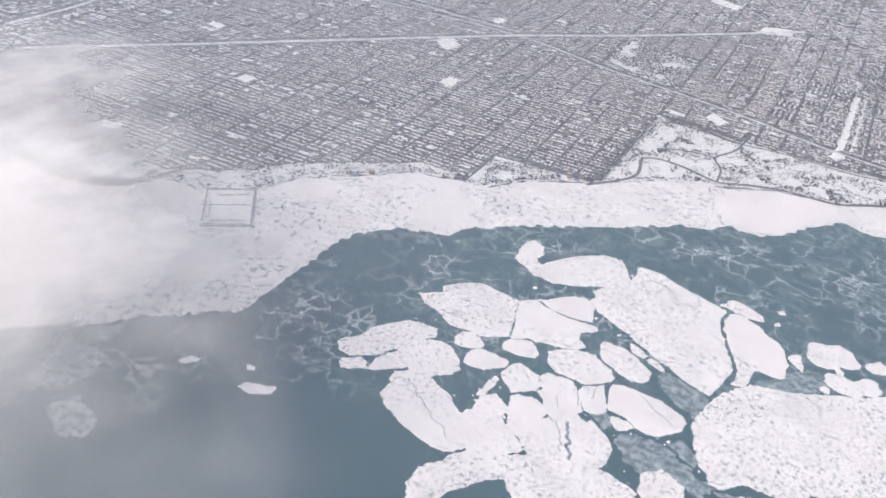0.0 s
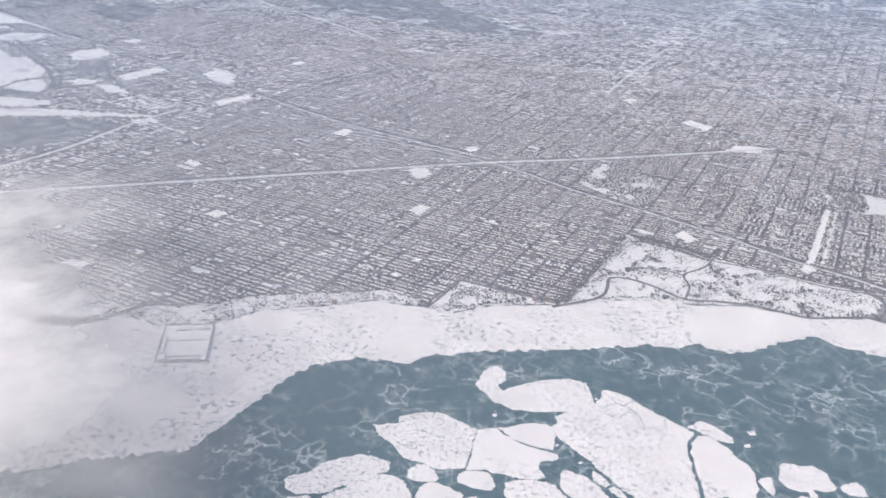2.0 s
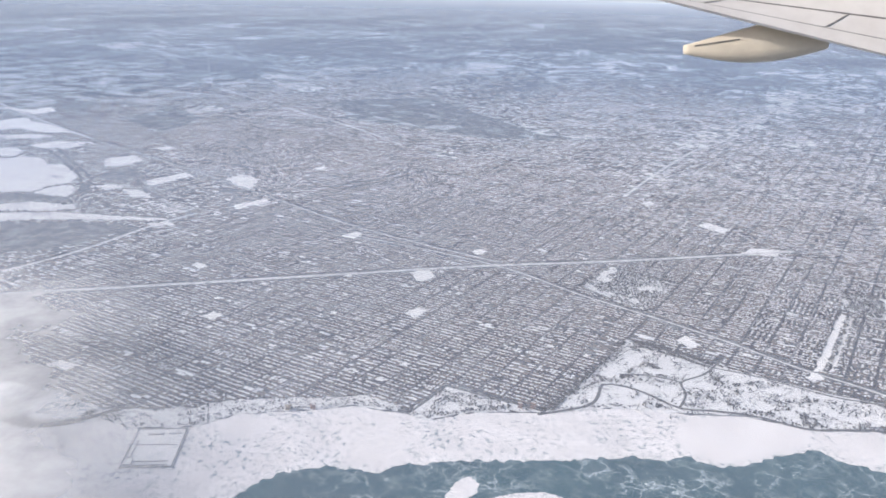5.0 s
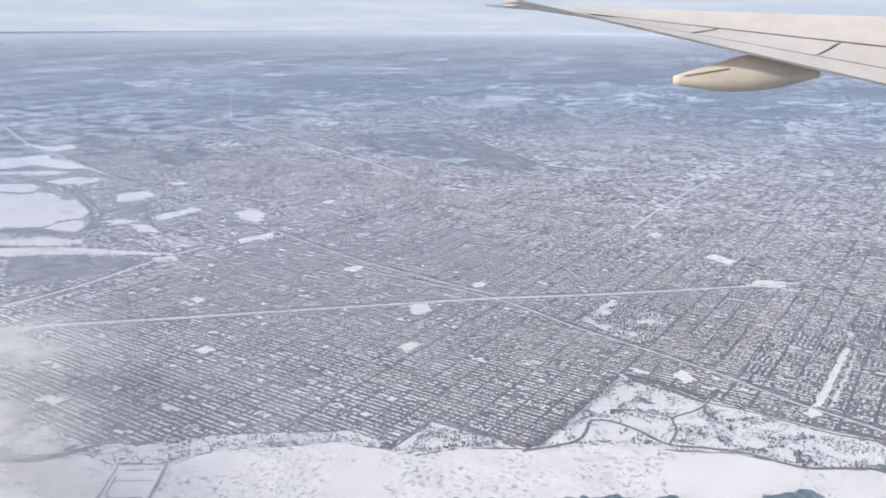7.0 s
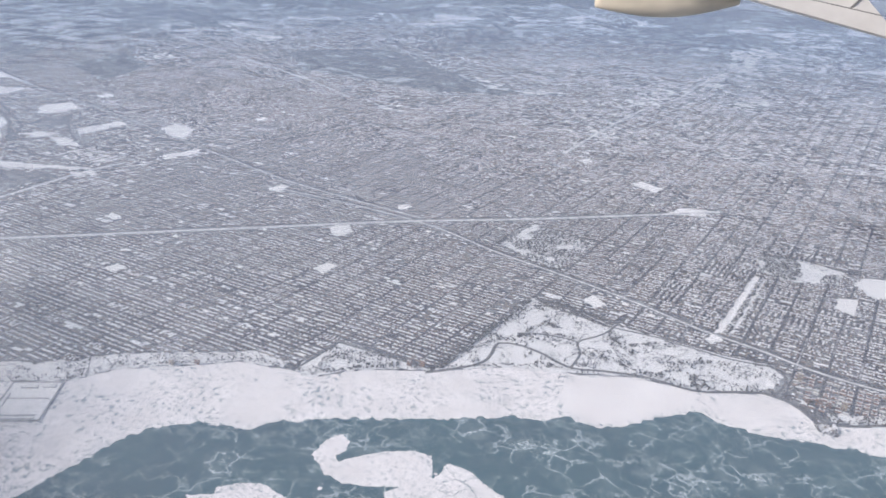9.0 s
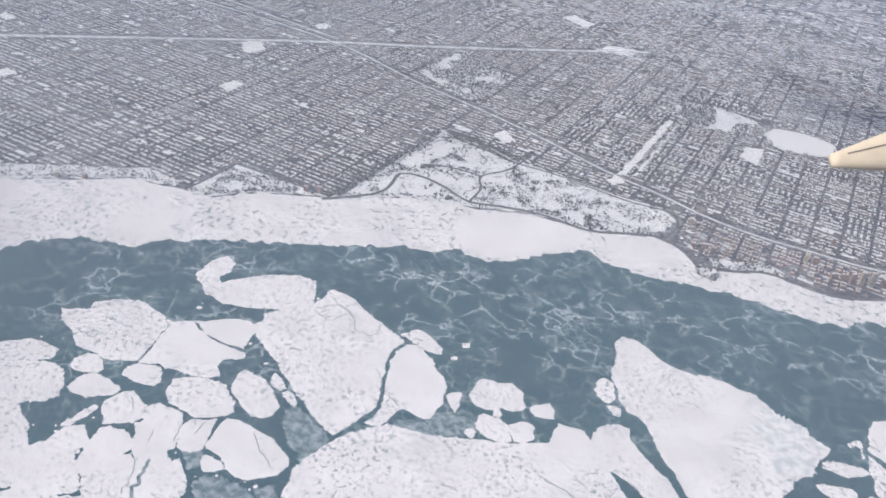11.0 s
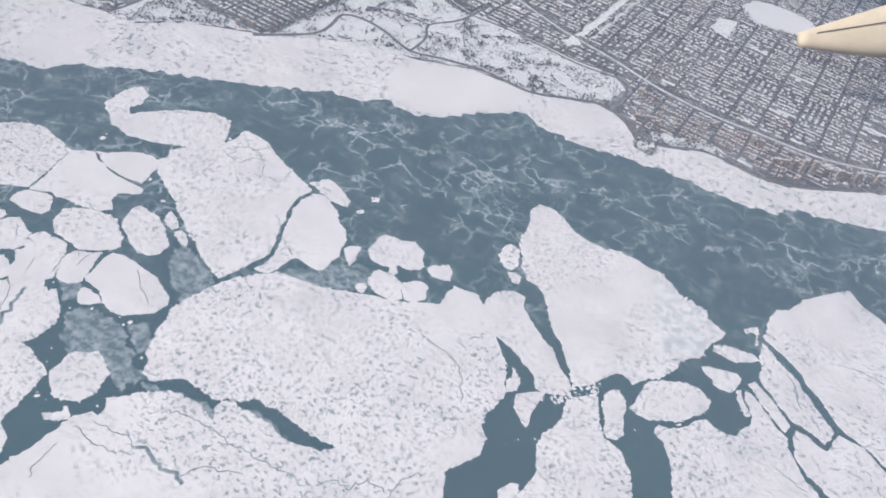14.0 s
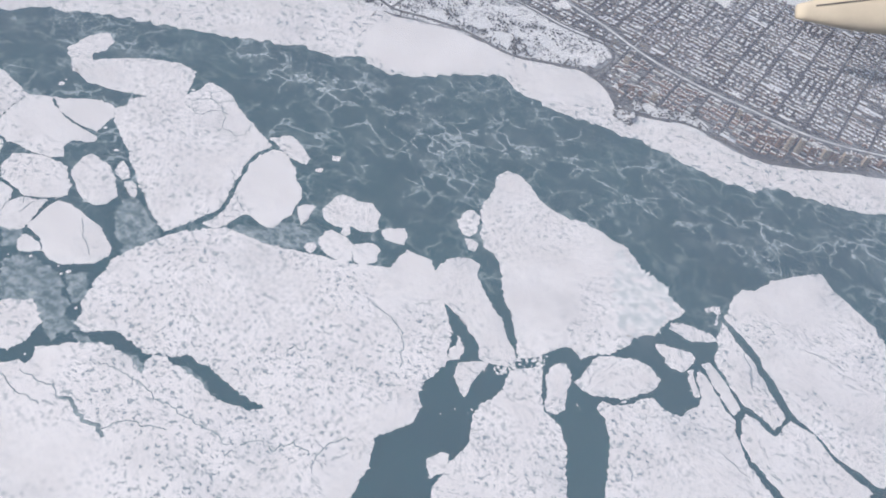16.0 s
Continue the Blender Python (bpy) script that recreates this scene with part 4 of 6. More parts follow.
# ---- ice floes ----
def ice_floe(plan, material, label, seed):
    size = max(max(p[0] for p in plan) - min(p[0] for p in plan), max(p[1] for p in plan) - min(p[1] for p in plan))
    out = ragged(plan, 0.35 if size < 15 else 0.5, 0.42, seed=seed)
    ob = part("ice_floe", slab(out, -0.03, 0.045 + min(size, 30) * 0.001 + seed % 7 * 0.002, 0.05), material)
    return tagged(ob, label, "ice floe", group="drifting ice floes")


SMALL = "small white ice floe drifting between larger ones"
MEDIUM = "snow-covered ice floe with ragged broken edges"
LARGE = "huge snow-covered ice floe with speckled drift marks"
ice_floe([(-7.7, -131.2), (-7.8, -127.5), (-8.6, -123.4), (-6.9, -119.0), (-2.4, -120.5), (-0.8, -124.7), (-1.5, -128.4), (0.5, -130.2), (0.9, -133.0), (3.0, -136.0), (1.1, -137.0), (-1.6, -135.3), (-4.2, -133.5)], ICE_SMOOTH, MEDIUM, 1)
ice_floe([(0.5, -136.1), (6.6, -137.4), (13.1, -134.9), (19.4, -131.2), (24.5, -127.0), (26.8, -122.9), (24.5, -119.5), (21.0, -113.8), (15.1, -114.5), (8.4, -119.6), (3.6, -125.5), (0.7, -130.0), (-0.4, -132.4)], ICE_SMOOTH, MEDIUM, 2)
ice_floe([(18.6, -134.1), (20.5, -130.4), (24.0, -125.9), (26.5, -122.2), (26.9, -119.4), (26.2, -114.6), (29.9, -113.8), (33.1, -114.1), (35.2, -114.8), (39.1, -116.8), (43.0, -118.0), (46.7, -119.2), (50.5, -120.4), (54.3, -121.4), (54.8, -122.8), (53.9, -126.4), (54.9, -131.2), (57.1, -136.2), (58.7, -140.2), (60.7, -144.3), (61.6, -146.8), (60.9, -151.0), (60.0, -155.5), (59.0, -159.0), (58.4, -160.7), (54.9, -159.3), (50.9, -158.0), (47.1, -155.7), (42.1, -153.3), (37.6, -150.7), (34.0, -148.5), (30.1, -146.4), (26.9, -145.0), (23.4, -143.2), (20.3, -140.6), (19.2, -139.4), (20.0, -136.7)], ICE_SMOOTH, LARGE, 3)
ice_floe([(55.8, -122.4), (57.6, -121.4), (60.5, -121.7), (64.4, -123.9), (67.1, -127.1), (68.5, -127.3), (70.9, -129.2), (72.4, -131.9), (72.9, -134.2), (74.3, -136.8), (73.9, -139.7), (74.2, -142.7), (73.0, -143.8), (70.6, -144.0), (67.7, -143.5), (66.6, -144.6), (66.3, -146.9), (65.8, -150.3), (64.9, -152.6), (62.2, -153.0), (62.7, -149.6), (62.7, -146.8), (61.9, -144.2), (60.0, -140.6), (58.2, -136.3), (56.1, -131.4), (55.0, -126.9)], ICE_SMOOTH, MEDIUM, 4)
ice_floe([(52.2, -119.7), (55.5, -115.2), (59.5, -115.8), (64.4, -118.3), (65.1, -120.6), (61.5, -121.6), (56.5, -120.8)], ICE_SMOOTH, MEDIUM, 5)
ice_floe([(-23.5, -163.4), (-21.2, -162.0), (-17.1, -159.1), (-19.0, -156.9), (-17.5, -154.6), (-14.8, -151.6), (-11.1, -149.4), (-7.4, -149.2), (-3.6, -150.0), (1.9, -151.0), (3.2, -154.8), (4.1, -159.0), (5.2, -163.5), (6.1, -167.1), (3.6, -168.6), (1.7, -170.2), (0.2, -170.6), (-3.6, -170.5), (-6.0, -170.8), (-9.3, -171.3), (-11.8, -169.7), (-14.2, -168.2), (-17.8, -166.8), (-21.0, -165.6)], ICE_ROUGH, MEDIUM, 6)
ice_floe([(2.1, -150.8), (6.4, -147.8), (10.7, -149.4), (14.5, -150.4), (18.1, -150.3), (21.4, -149.9), (25.0, -149.9), (25.8, -151.2), (23.3, -153.6), (22.0, -155.2), (22.8, -157.8), (25.5, -159.9), (23.7, -161.8), (21.0, -163.0), (17.1, -164.1), (13.4, -165.4), (11.4, -164.7), (7.5, -167.1), (6.6, -167.0), (5.9, -163.5), (4.6, -158.9)], ICE_SMOOTH, MEDIUM, 7)
ice_floe([(6.3, -147.3), (9.5, -144.6), (13.6, -140.8), (17.6, -139.0), (19.7, -139.7), (21.8, -142.5), (22.6, -145.7), (23.6, -148.9), (21.0, -149.0), (17.8, -149.6), (14.2, -149.7), (10.6, -148.8)], ICE_SMOOTH, MEDIUM, 8)
ice_floe([(-4.9, -177.2), (-6.0, -174.9), (-5.2, -171.5), (-3.1, -170.9), (0.2, -171.7), (2.2, -174.0), (2.0, -175.5), (-0.3, -176.6), (-2.9, -177.6)], ICE_SMOOTH, MEDIUM, 9)
ice_floe([(7.1, -172.7), (5.8, -169.8), (7.0, -167.5), (9.4, -166.3), (12.1, -165.4), (14.1, -167.0), (15.9, -169.4), (15.5, -171.3), (13.6, -172.0), (10.8, -172.7)], ICE_SMOOTH, MEDIUM, 10)
ice_floe([(0.2, -182.7), (-0.2, -179.9), (0.6, -176.6), (2.8, -175.4), (6.4, -175.3), (10.6, -176.2), (10.5, -178.2), (9.0, -180.1), (5.6, -182.6), (2.7, -183.2)], ICE_SMOOTH, MEDIUM, 11)
ice_floe([(18.8, -170.8), (17.3, -167.0), (19.5, -164.7), (23.7, -161.8), (26.8, -161.4), (30.6, -162.6), (34.2, -164.7), (36.0, -167.3), (35.1, -169.4), (33.0, -171.6), (30.1, -173.8), (27.1, -173.4), (24.4, -173.2), (22.1, -173.5)], ICE_SMOOTH, MEDIUM, 12)
ice_floe([(30.0, -161.4), (28.8, -157.7), (28.7, -154.7), (30.9, -154.2), (34.5, -154.4), (37.5, -155.9), (41.7, -158.8), (43.3, -159.9), (43.7, -163.2), (42.2, -165.3), (39.8, -166.3), (36.7, -165.1), (34.1, -163.6), (31.5, -162.7)], ICE_SMOOTH, MEDIUM, 13)
ice_floe([(36.2, -154.3), (35.3, -151.2), (37.6, -151.9), (40.8, -154.0), (40.0, -155.7), (37.5, -155.4)], ICE_SMOOTH, SMALL, 14)
ice_floe([(40.8, -155.8), (41.8, -154.5), (45.6, -156.4), (46.0, -157.6), (44.3, -157.9)], ICE_SMOOTH, SMALL, 15)
ice_floe([(11.3, -182.9), (10.4, -180.5), (11.3, -177.3), (13.1, -174.9), (15.7, -175.7), (18.5, -177.2), (20.8, -180.0), (20.4, -182.6), (17.6, -184.7), (15.4, -186.5), (13.5, -184.5)], ICE_SMOOTH, MEDIUM, 16)
ice_floe([(33.7, -182.5), (30.8, -180.0), (29.5, -176.6), (30.3, -174.1), (33.1, -172.6), (34.2, -171.1), (35.4, -174.2), (36.9, -177.5), (37.7, -180.1), (36.5, -182.1)], ICE_SMOOTH, MEDIUM, 17)
ice_floe([(19.1, -177.3), (20.2, -175.0), (23.7, -174.2), (26.2, -174.1), (28.8, -176.0), (31.5, -179.5), (32.8, -182.8), (32.0, -186.5), (31.0, -187.9), (29.5, -189.5), (27.2, -189.2), (25.4, -186.3), (21.9, -183.6), (21.6, -180.5)], ICE_SMOOTH, MEDIUM, 18)
ice_floe([(37.9, -178.9), (36.9, -175.8), (35.9, -172.1), (36.1, -169.6), (38.4, -168.5), (41.4, -168.5), (44.6, -168.9), (47.7, -168.8), (51.0, -169.9), (54.6, -171.4), (55.9, -173.5), (55.5, -176.2), (53.8, -178.7), (50.8, -181.4), (47.4, -181.9), (45.2, -181.6), (42.7, -179.4), (40.2, -179.3)], ICE_SMOOTH, MEDIUM, 19)
ice_floe([(19.0, -193.4), (16.8, -190.8), (15.8, -187.7), (17.1, -185.8), (20.3, -184.8), (23.2, -185.9), (25.7, -188.2), (24.9, -191.3), (23.0, -194.0), (20.9, -195.0)], ICE_SMOOTH, MEDIUM, 20)
ice_floe([(40.2, -183.4), (39.4, -180.9), (41.1, -180.2), (43.6, -180.4), (45.4, -181.8), (44.1, -183.4), (42.0, -184.5)], ICE_SMOOTH, SMALL, 21)
ice_floe([(21.6, -209.1), (24.8, -203.9), (31.5, -201.5), (33.7, -196.2), (39.5, -197.5), (49.2, -199.5), (51.5, -200.5), (52.7, -206.3), (54.1, -212.9), (56.6, -213.8), (60.8, -219.6), (46.3, -232.5)], ICE_SMOOTH, LARGE, 22)
ice_floe([(51.8, -200.2), (50.8, -194.6), (54.4, -190.9), (60.3, -193.0), (61.5, -198.4), (61.5, -201.5), (56.8, -203.6), (53.4, -201.8)], ICE_SMOOTH, MEDIUM, 23)
ice_floe([(57.9, -207.2), (61.1, -204.0), (62.8, -204.8), (59.4, -207.9)], ICE_SMOOTH, SMALL, 24)
ice_floe([(102.3, -88.9), (102.1, -86.0), (102.6, -83.5), (105.7, -82.5), (110.7, -84.1), (115.5, -87.0), (120.1, -88.0), (124.0, -87.3), (128.1, -85.1), (135.7, -85.8), (140.3, -85.3), (144.5, -88.2), (146.8, -90.2), (150.2, -91.1), (155.6, -93.8), (160.5, -94.7), (159.5, -98.1), (158.3, -101.0), (157.6, -104.3), (157.7, -107.3), (155.6, -108.7), (154.1, -110.7), (154.0, -113.4), (151.8, -119.9), (149.5, -121.2), (148.0, -123.9), (147.3, -125.7), (145.1, -124.6), (143.2, -124.7), (142.0, -126.5), (140.3, -130.0), (138.5, -133.2), (136.6, -135.6), (132.3, -129.4), (128.7, -125.3), (126.0, -123.4), (122.9, -119.6), (118.7, -113.6), (116.0, -112.2), (113.8, -112.3), (111.1, -110.1), (109.2, -106.4), (107.2, -104.1), (105.5, -101.5), (104.8, -97.8), (104.1, -91.5)], ICE_SMOOTH, LARGE, 25)
ice_floe([(103.3, -109.0), (103.2, -105.6), (104.1, -103.3), (106.4, -103.5), (108.1, -106.1), (109.2, -109.2), (108.6, -111.8), (107.2, -112.3), (104.9, -110.9)], ICE_SMOOTH, MEDIUM, 26)
ice_floe([(78.6, -130.8), (77.8, -128.9), (77.4, -125.1), (78.1, -123.1), (80.5, -121.7), (82.9, -121.4), (85.1, -119.7), (86.9, -120.7), (88.6, -121.2), (89.9, -123.9), (91.6, -125.5), (91.2, -127.4), (89.4, -129.0), (86.5, -129.6), (85.2, -131.3), (83.5, -132.3), (81.1, -132.4)], ICE_SMOOTH, MEDIUM, 27)
ice_floe([(92.4, -125.5), (92.8, -124.0), (95.7, -120.8), (97.5, -122.3), (98.9, -125.6), (96.9, -126.7), (94.5, -127.5)], ICE_SMOOTH, SMALL, 28)
ice_floe([(84.1, -138.6), (83.0, -135.3), (83.9, -133.7), (85.9, -133.5), (88.1, -133.2), (90.7, -134.1), (91.5, -136.3), (93.4, -138.2), (91.2, -140.2), (88.6, -140.5), (85.9, -140.1)], ICE_SMOOTH, MEDIUM, 29)
ice_floe([(90.6, -133.5), (92.4, -131.1), (94.3, -130.2), (95.7, -130.7), (97.4, -134.7), (95.7, -137.4), (93.9, -138.0), (91.8, -136.1)], ICE_SMOOTH, MEDIUM, 30)
ice_floe([(73.4, -133.7), (74.0, -131.8), (76.4, -130.4), (76.9, -133.1), (77.9, -135.4), (78.0, -137.8), (75.5, -135.7)], ICE_SMOOTH, MEDIUM, 31)
ice_floe([(82.6, -141.1), (83.7, -139.6), (85.0, -140.4), (85.3, -143.0), (84.0, -143.0)], ICE_SMOOTH, SMALL, 32)
ice_floe([(67.2, -113.2), (69.0, -111.9), (69.9, -113.6), (68.5, -114.8)], ICE_SMOOTH, SMALL, 33)
ice_floe([(67.6, -120.3), (68.9, -118.8), (69.4, -120.2), (68.3, -121.1)], ICE_SMOOTH, SMALL, 34)
ice_floe([(62.9, -186.0), (59.3, -180.2), (56.9, -173.1), (57.6, -167.8), (59.9, -160.4), (61.3, -156.8), (66.6, -150.1), (76.3, -147.8), (86.5, -142.4), (92.4, -139.5), (100.8, -133.6), (100.3, -126.2), (106.7, -124.9), (109.1, -126.9), (112.1, -131.1), (116.8, -134.5), (120.9, -138.3), (123.2, -142.4), (125.2, -146.5), (124.9, -152.5), (125.2, -156.9), (127.8, -159.0), (128.1, -163.9), (126.3, -168.0), (124.7, -171.0), (126.2, -173.6), (128.1, -176.6), (127.9, -179.8), (128.6, -183.9), (137.2, -192.5), (135.0, -194.3), (126.6, -185.5), (117.0, -181.6), (110.7, -180.7), (105.1, -179.5), (100.1, -180.2), (92.6, -180.0), (86.6, -180.0), (82.8, -183.6), (79.8, -185.5), (75.5, -185.3), (71.4, -185.9), (67.9, -189.6), (64.8, -189.6)], ICE_ROUGH, LARGE, 35)
ice_floe([(66.7, -195.1), (68.8, -191.7), (74.1, -188.2), (79.8, -188.5), (83.0, -189.4), (81.2, -186.8), (81.1, -184.9), (83.4, -183.3), (87.3, -183.4), (91.4, -183.2), (97.3, -184.1), (103.3, -182.1), (104.9, -179.7), (110.4, -179.7), (116.9, -180.6), (126.5, -184.5), (135.9, -193.6), (86.7, -239.1), (61.1, -224.2), (62.7, -204.1), (66.0, -200.7), (64.1, -197.9)], ICE_ROUGH, LARGE, 36)
ice_floe([(108.6, -124.5), (108.8, -128.3), (111.5, -131.7), (114.7, -133.5), (117.1, -133.6), (120.3, -134.2), (123.6, -135.6), (127.2, -137.7), (130.0, -141.0), (133.3, -140.1), (136.0, -138.4), (136.5, -136.1), (134.1, -133.5), (130.8, -131.0), (127.5, -127.9), (123.5, -125.9), (120.1, -123.6), (117.2, -121.5), (115.5, -117.6), (113.2, -117.7), (110.3, -119.5)], ICE_ROUGH, MEDIUM, 37)
ice_floe([(127.4, -144.9), (129.1, -142.8), (132.6, -140.1), (132.2, -143.5), (132.2, -146.3), (132.8, -149.4), (133.0, -151.4), (131.9, -151.0), (129.6, -149.3), (127.9, -147.3)], ICE_SMOOTH, MEDIUM, 38)
ice_floe([(123.8, -143.0), (124.5, -141.6), (123.2, -139.1), (124.2, -139.3), (126.1, -141.1), (127.0, -144.2), (125.4, -145.7)], ICE_SMOOTH, SMALL, 39)
ice_floe([(136.5, -153.5), (136.4, -150.1), (137.5, -147.4), (138.1, -144.3), (137.1, -141.4), (136.9, -138.9), (139.2, -136.2), (141.7, -133.8), (143.6, -137.0), (145.5, -140.5), (147.6, -143.2), (149.8, -143.4), (151.9, -144.0), (154.1, -146.4), (156.6, -150.2), (159.1, -154.6), (162.3, -161.0), (166.5, -168.8), (160.3, -175.9), (146.4, -178.3), (140.1, -177.6), (139.3, -170.4), (138.7, -165.6), (139.2, -162.9), (139.2, -158.9), (137.5, -156.1)], ICE_ROUGH, LARGE, 40)
ice_floe([(135.2, -168.3), (136.3, -165.0), (137.9, -164.4), (139.6, -167.8), (137.8, -171.1)], ICE_SMOOTH, SMALL, 41)
ice_floe([(143.3, -134.8), (143.2, -131.0), (145.1, -129.0), (147.1, -130.4), (148.5, -133.1), (149.2, -136.3), (150.7, -139.6), (149.2, -142.2), (147.9, -142.7), (146.3, -140.4), (144.6, -137.1)], ICE_SMOOTH, MEDIUM, 42)
ice_floe([(148.7, -132.0), (149.5, -129.7), (149.3, -126.6), (149.3, -123.8), (150.5, -121.4), (153.3, -119.4), (157.2, -116.5), (160.6, -116.3), (162.5, -117.8), (163.5, -117.6), (163.7, -120.8), (162.4, -123.8), (160.6, -126.7), (158.8, -129.1), (156.0, -130.6), (154.0, -132.4), (151.4, -132.7)], ICE_SMOOTH, MEDIUM, 43)
ice_floe([(155.8, -134.6), (155.9, -132.2), (159.8, -130.2), (161.2, -128.5), (162.3, -125.7), (164.4, -123.7), (166.2, -124.5), (168.6, -124.5), (171.1, -124.0), (171.8, -121.0), (173.0, -118.9), (173.0, -115.8), (171.6, -113.8), (170.0, -111.7), (169.5, -109.1), (171.3, -109.6), (173.9, -111.2), (176.3, -113.2), (179.0, -115.6), (181.3, -116.4), (182.6, -119.7), (187.2, -124.9), (193.5, -128.4), (200.0, -131.3), (200.0, -144.2), (173.2, -169.0), (168.3, -156.5), (164.6, -147.6), (161.3, -140.0), (158.8, -136.7)], ICE_ROUGH, LARGE, 44)
ice_floe([(167.6, -111.0), (168.6, -109.8), (169.7, -112.2), (171.2, -114.1), (172.5, -116.0), (171.8, -116.8), (169.5, -114.1)], ICE_SMOOTH, SMALL, 45)
ice_floe([(169.7, -90.1), (168.7, -89.3), (168.0, -80.6), (169.0, -76.7), (171.6, -75.0), (174.0, -68.9), (177.4, -63.3), (181.0, -57.9), (184.3, -54.5), (186.3, -56.8), (188.9, -58.6), (192.1, -59.8), (200.1, -63.1), (215.7, -77.7), (224.9, -97.5), (212.5, -110.5), (202.5, -109.5), (196.3, -106.6), (193.3, -106.1), (190.9, -104.9), (188.6, -103.1), (186.1, -100.5), (183.7, -98.9), (181.4, -97.4), (180.1, -94.8), (177.8, -93.7), (174.5, -91.9), (171.7, -90.6)], ICE_ROUGH, LARGE, 46)
ice_floe([(169.5, -107.0), (170.9, -105.0), (172.9, -106.3), (176.2, -108.5), (179.2, -110.8), (181.0, -112.7), (180.3, -115.3), (177.8, -113.9), (174.9, -111.5), (172.1, -109.4)], ICE_ROUGH, MEDIUM, 47)
ice_floe([(182.5, -115.8), (182.6, -112.8), (185.2, -112.9), (188.1, -114.0), (189.8, -114.1), (190.4, -110.9), (191.3, -107.3), (193.3, -107.5), (196.8, -107.3), (202.2, -110.7), (211.6, -112.9), (204.3, -129.5), (194.3, -126.2), (187.6, -123.8), (183.4, -119.1)], ICE_SMOOTH, MEDIUM, 48)
ice_floe([(158.9, -100.5), (161.5, -98.5), (164.9, -97.9), (168.3, -96.9), (170.3, -97.6), (167.2, -100.7), (164.8, -102.3), (162.0, -102.6), (159.4, -102.7)], ICE_SMOOTH, MEDIUM, 49)
ice_floe([(158.4, -109.4), (160.1, -108.0), (163.3, -106.8), (166.5, -105.7), (167.7, -106.7), (167.6, -109.6), (166.9, -112.2), (164.5, -113.2), (162.5, -112.7), (162.1, -111.4), (159.9, -110.7)], ICE_SMOOTH, MEDIUM, 50)
ice_floe([(-30.7, -193.1), (-29.9, -191.2), (-26.9, -187.6), (-26.0, -183.6), (-23.2, -179.5), (-20.0, -176.0), (-15.6, -174.5), (-11.3, -174.5), (-10.2, -177.5), (-12.4, -180.3), (-13.1, -183.5), (-16.5, -187.8), (-20.1, -193.0), (-24.8, -196.3), (-28.6, -195.7)], ICE_ROUGH, MEDIUM, 51)
ice_floe([(-26.0, -199.7), (-26.2, -198.0), (-22.2, -195.1), (-20.1, -195.8), (-19.5, -198.0), (-22.2, -200.2), (-24.4, -201.2)], ICE_SMOOTH, SMALL, 52)
ice_floe([(-18.9, -196.3), (-19.1, -193.4), (-16.1, -188.6), (-12.7, -184.3), (-11.0, -183.4), (-8.5, -185.2), (-6.7, -188.5), (-8.5, -190.4), (-12.7, -194.3), (-17.2, -197.7), (-19.3, -198.4)], ICE_SMOOTH, MEDIUM, 53)
ice_floe([(-11.6, -181.1), (-10.9, -179.3), (-8.7, -179.3), (-5.5, -180.6), (-2.5, -183.2), (-0.1, -185.4), (0.2, -188.5), (-1.7, -189.5), (-5.3, -188.8), (-8.2, -185.5)], ICE_SMOOTH, MEDIUM, 54)
ice_floe([(-11.6, -203.7), (-11.4, -200.6), (-12.6, -195.0), (-8.4, -191.8), (-6.5, -191.1), (-3.3, -192.5), (1.0, -194.5), (4.1, -196.0), (6.5, -198.3), (8.4, -200.0), (10.7, -201.4), (12.4, -201.2), (13.8, -205.1), (14.4, -208.2), (12.0, -211.3), (10.4, -212.3), (6.9, -212.5), (3.4, -211.6), (-1.0, -210.3), (-5.1, -208.6), (-8.7, -206.4)], ICE_SMOOTH, MEDIUM, 55)
ice_floe([(-41.2, -220.2), (-39.9, -217.6), (-33.1, -215.5), (-32.9, -218.0), (-37.5, -220.6)], ICE_SMOOTH, MEDIUM, 56)
ice_floe([(-44.6, -212.8), (-42.0, -212.4), (-41.4, -213.5), (-43.0, -214.3)], ICE_SMOOTH, SMALL, 57)
ice_floe([(-59.1, -220.6), (-58.0, -217.8), (-55.0, -216.6), (-54.8, -218.5), (-57.3, -220.6)], ICE_SMOOTH, SMALL, 58)
ice_floe([(-85.5, -242.9), (-87.3, -230.5), (-78.9, -227.6), (-73.6, -229.2), (-72.4, -235.6), (-75.8, -242.5), (-79.3, -245.8)], THIN_ICE, MEDIUM, 59)
ice_floe([(-72.9, -248.2), (-69.4, -241.7), (-59.7, -245.1), (-58.4, -250.4), (-64.0, -252.9)], THIN_ICE, MEDIUM, 60)
ice_floe([(-85.3, -225.3), (-84.4, -220.6), (-79.7, -217.6), (-77.9, -220.4), (-80.7, -224.1)], THIN_ICE, SMALL, 61)
ice_floe([(9.9, -229.2), (7.6, -223.5), (7.5, -218.9), (11.5, -214.5), (11.7, -212.2), (16.0, -208.0), (21.8, -205.2), (27.1, -204.8), (29.3, -207.3), (26.9, -210.6), (23.0, -214.0), (19.4, -217.7), (17.0, -221.0), (15.8, -223.9), (15.1, -227.7), (11.5, -230.8)], ICE_ROUGH, MEDIUM, 62)
ice_floe([(9.6, -194.8), (9.5, -191.4), (11.0, -189.8), (13.8, -191.0), (16.2, -192.9), (16.4, -195.0), (19.6, -197.3), (21.6, -200.2), (22.5, -203.7), (19.0, -205.3), (15.4, -206.8), (14.2, -202.8), (10.3, -198.8)], ICE_SMOOTH, MEDIUM, 63)
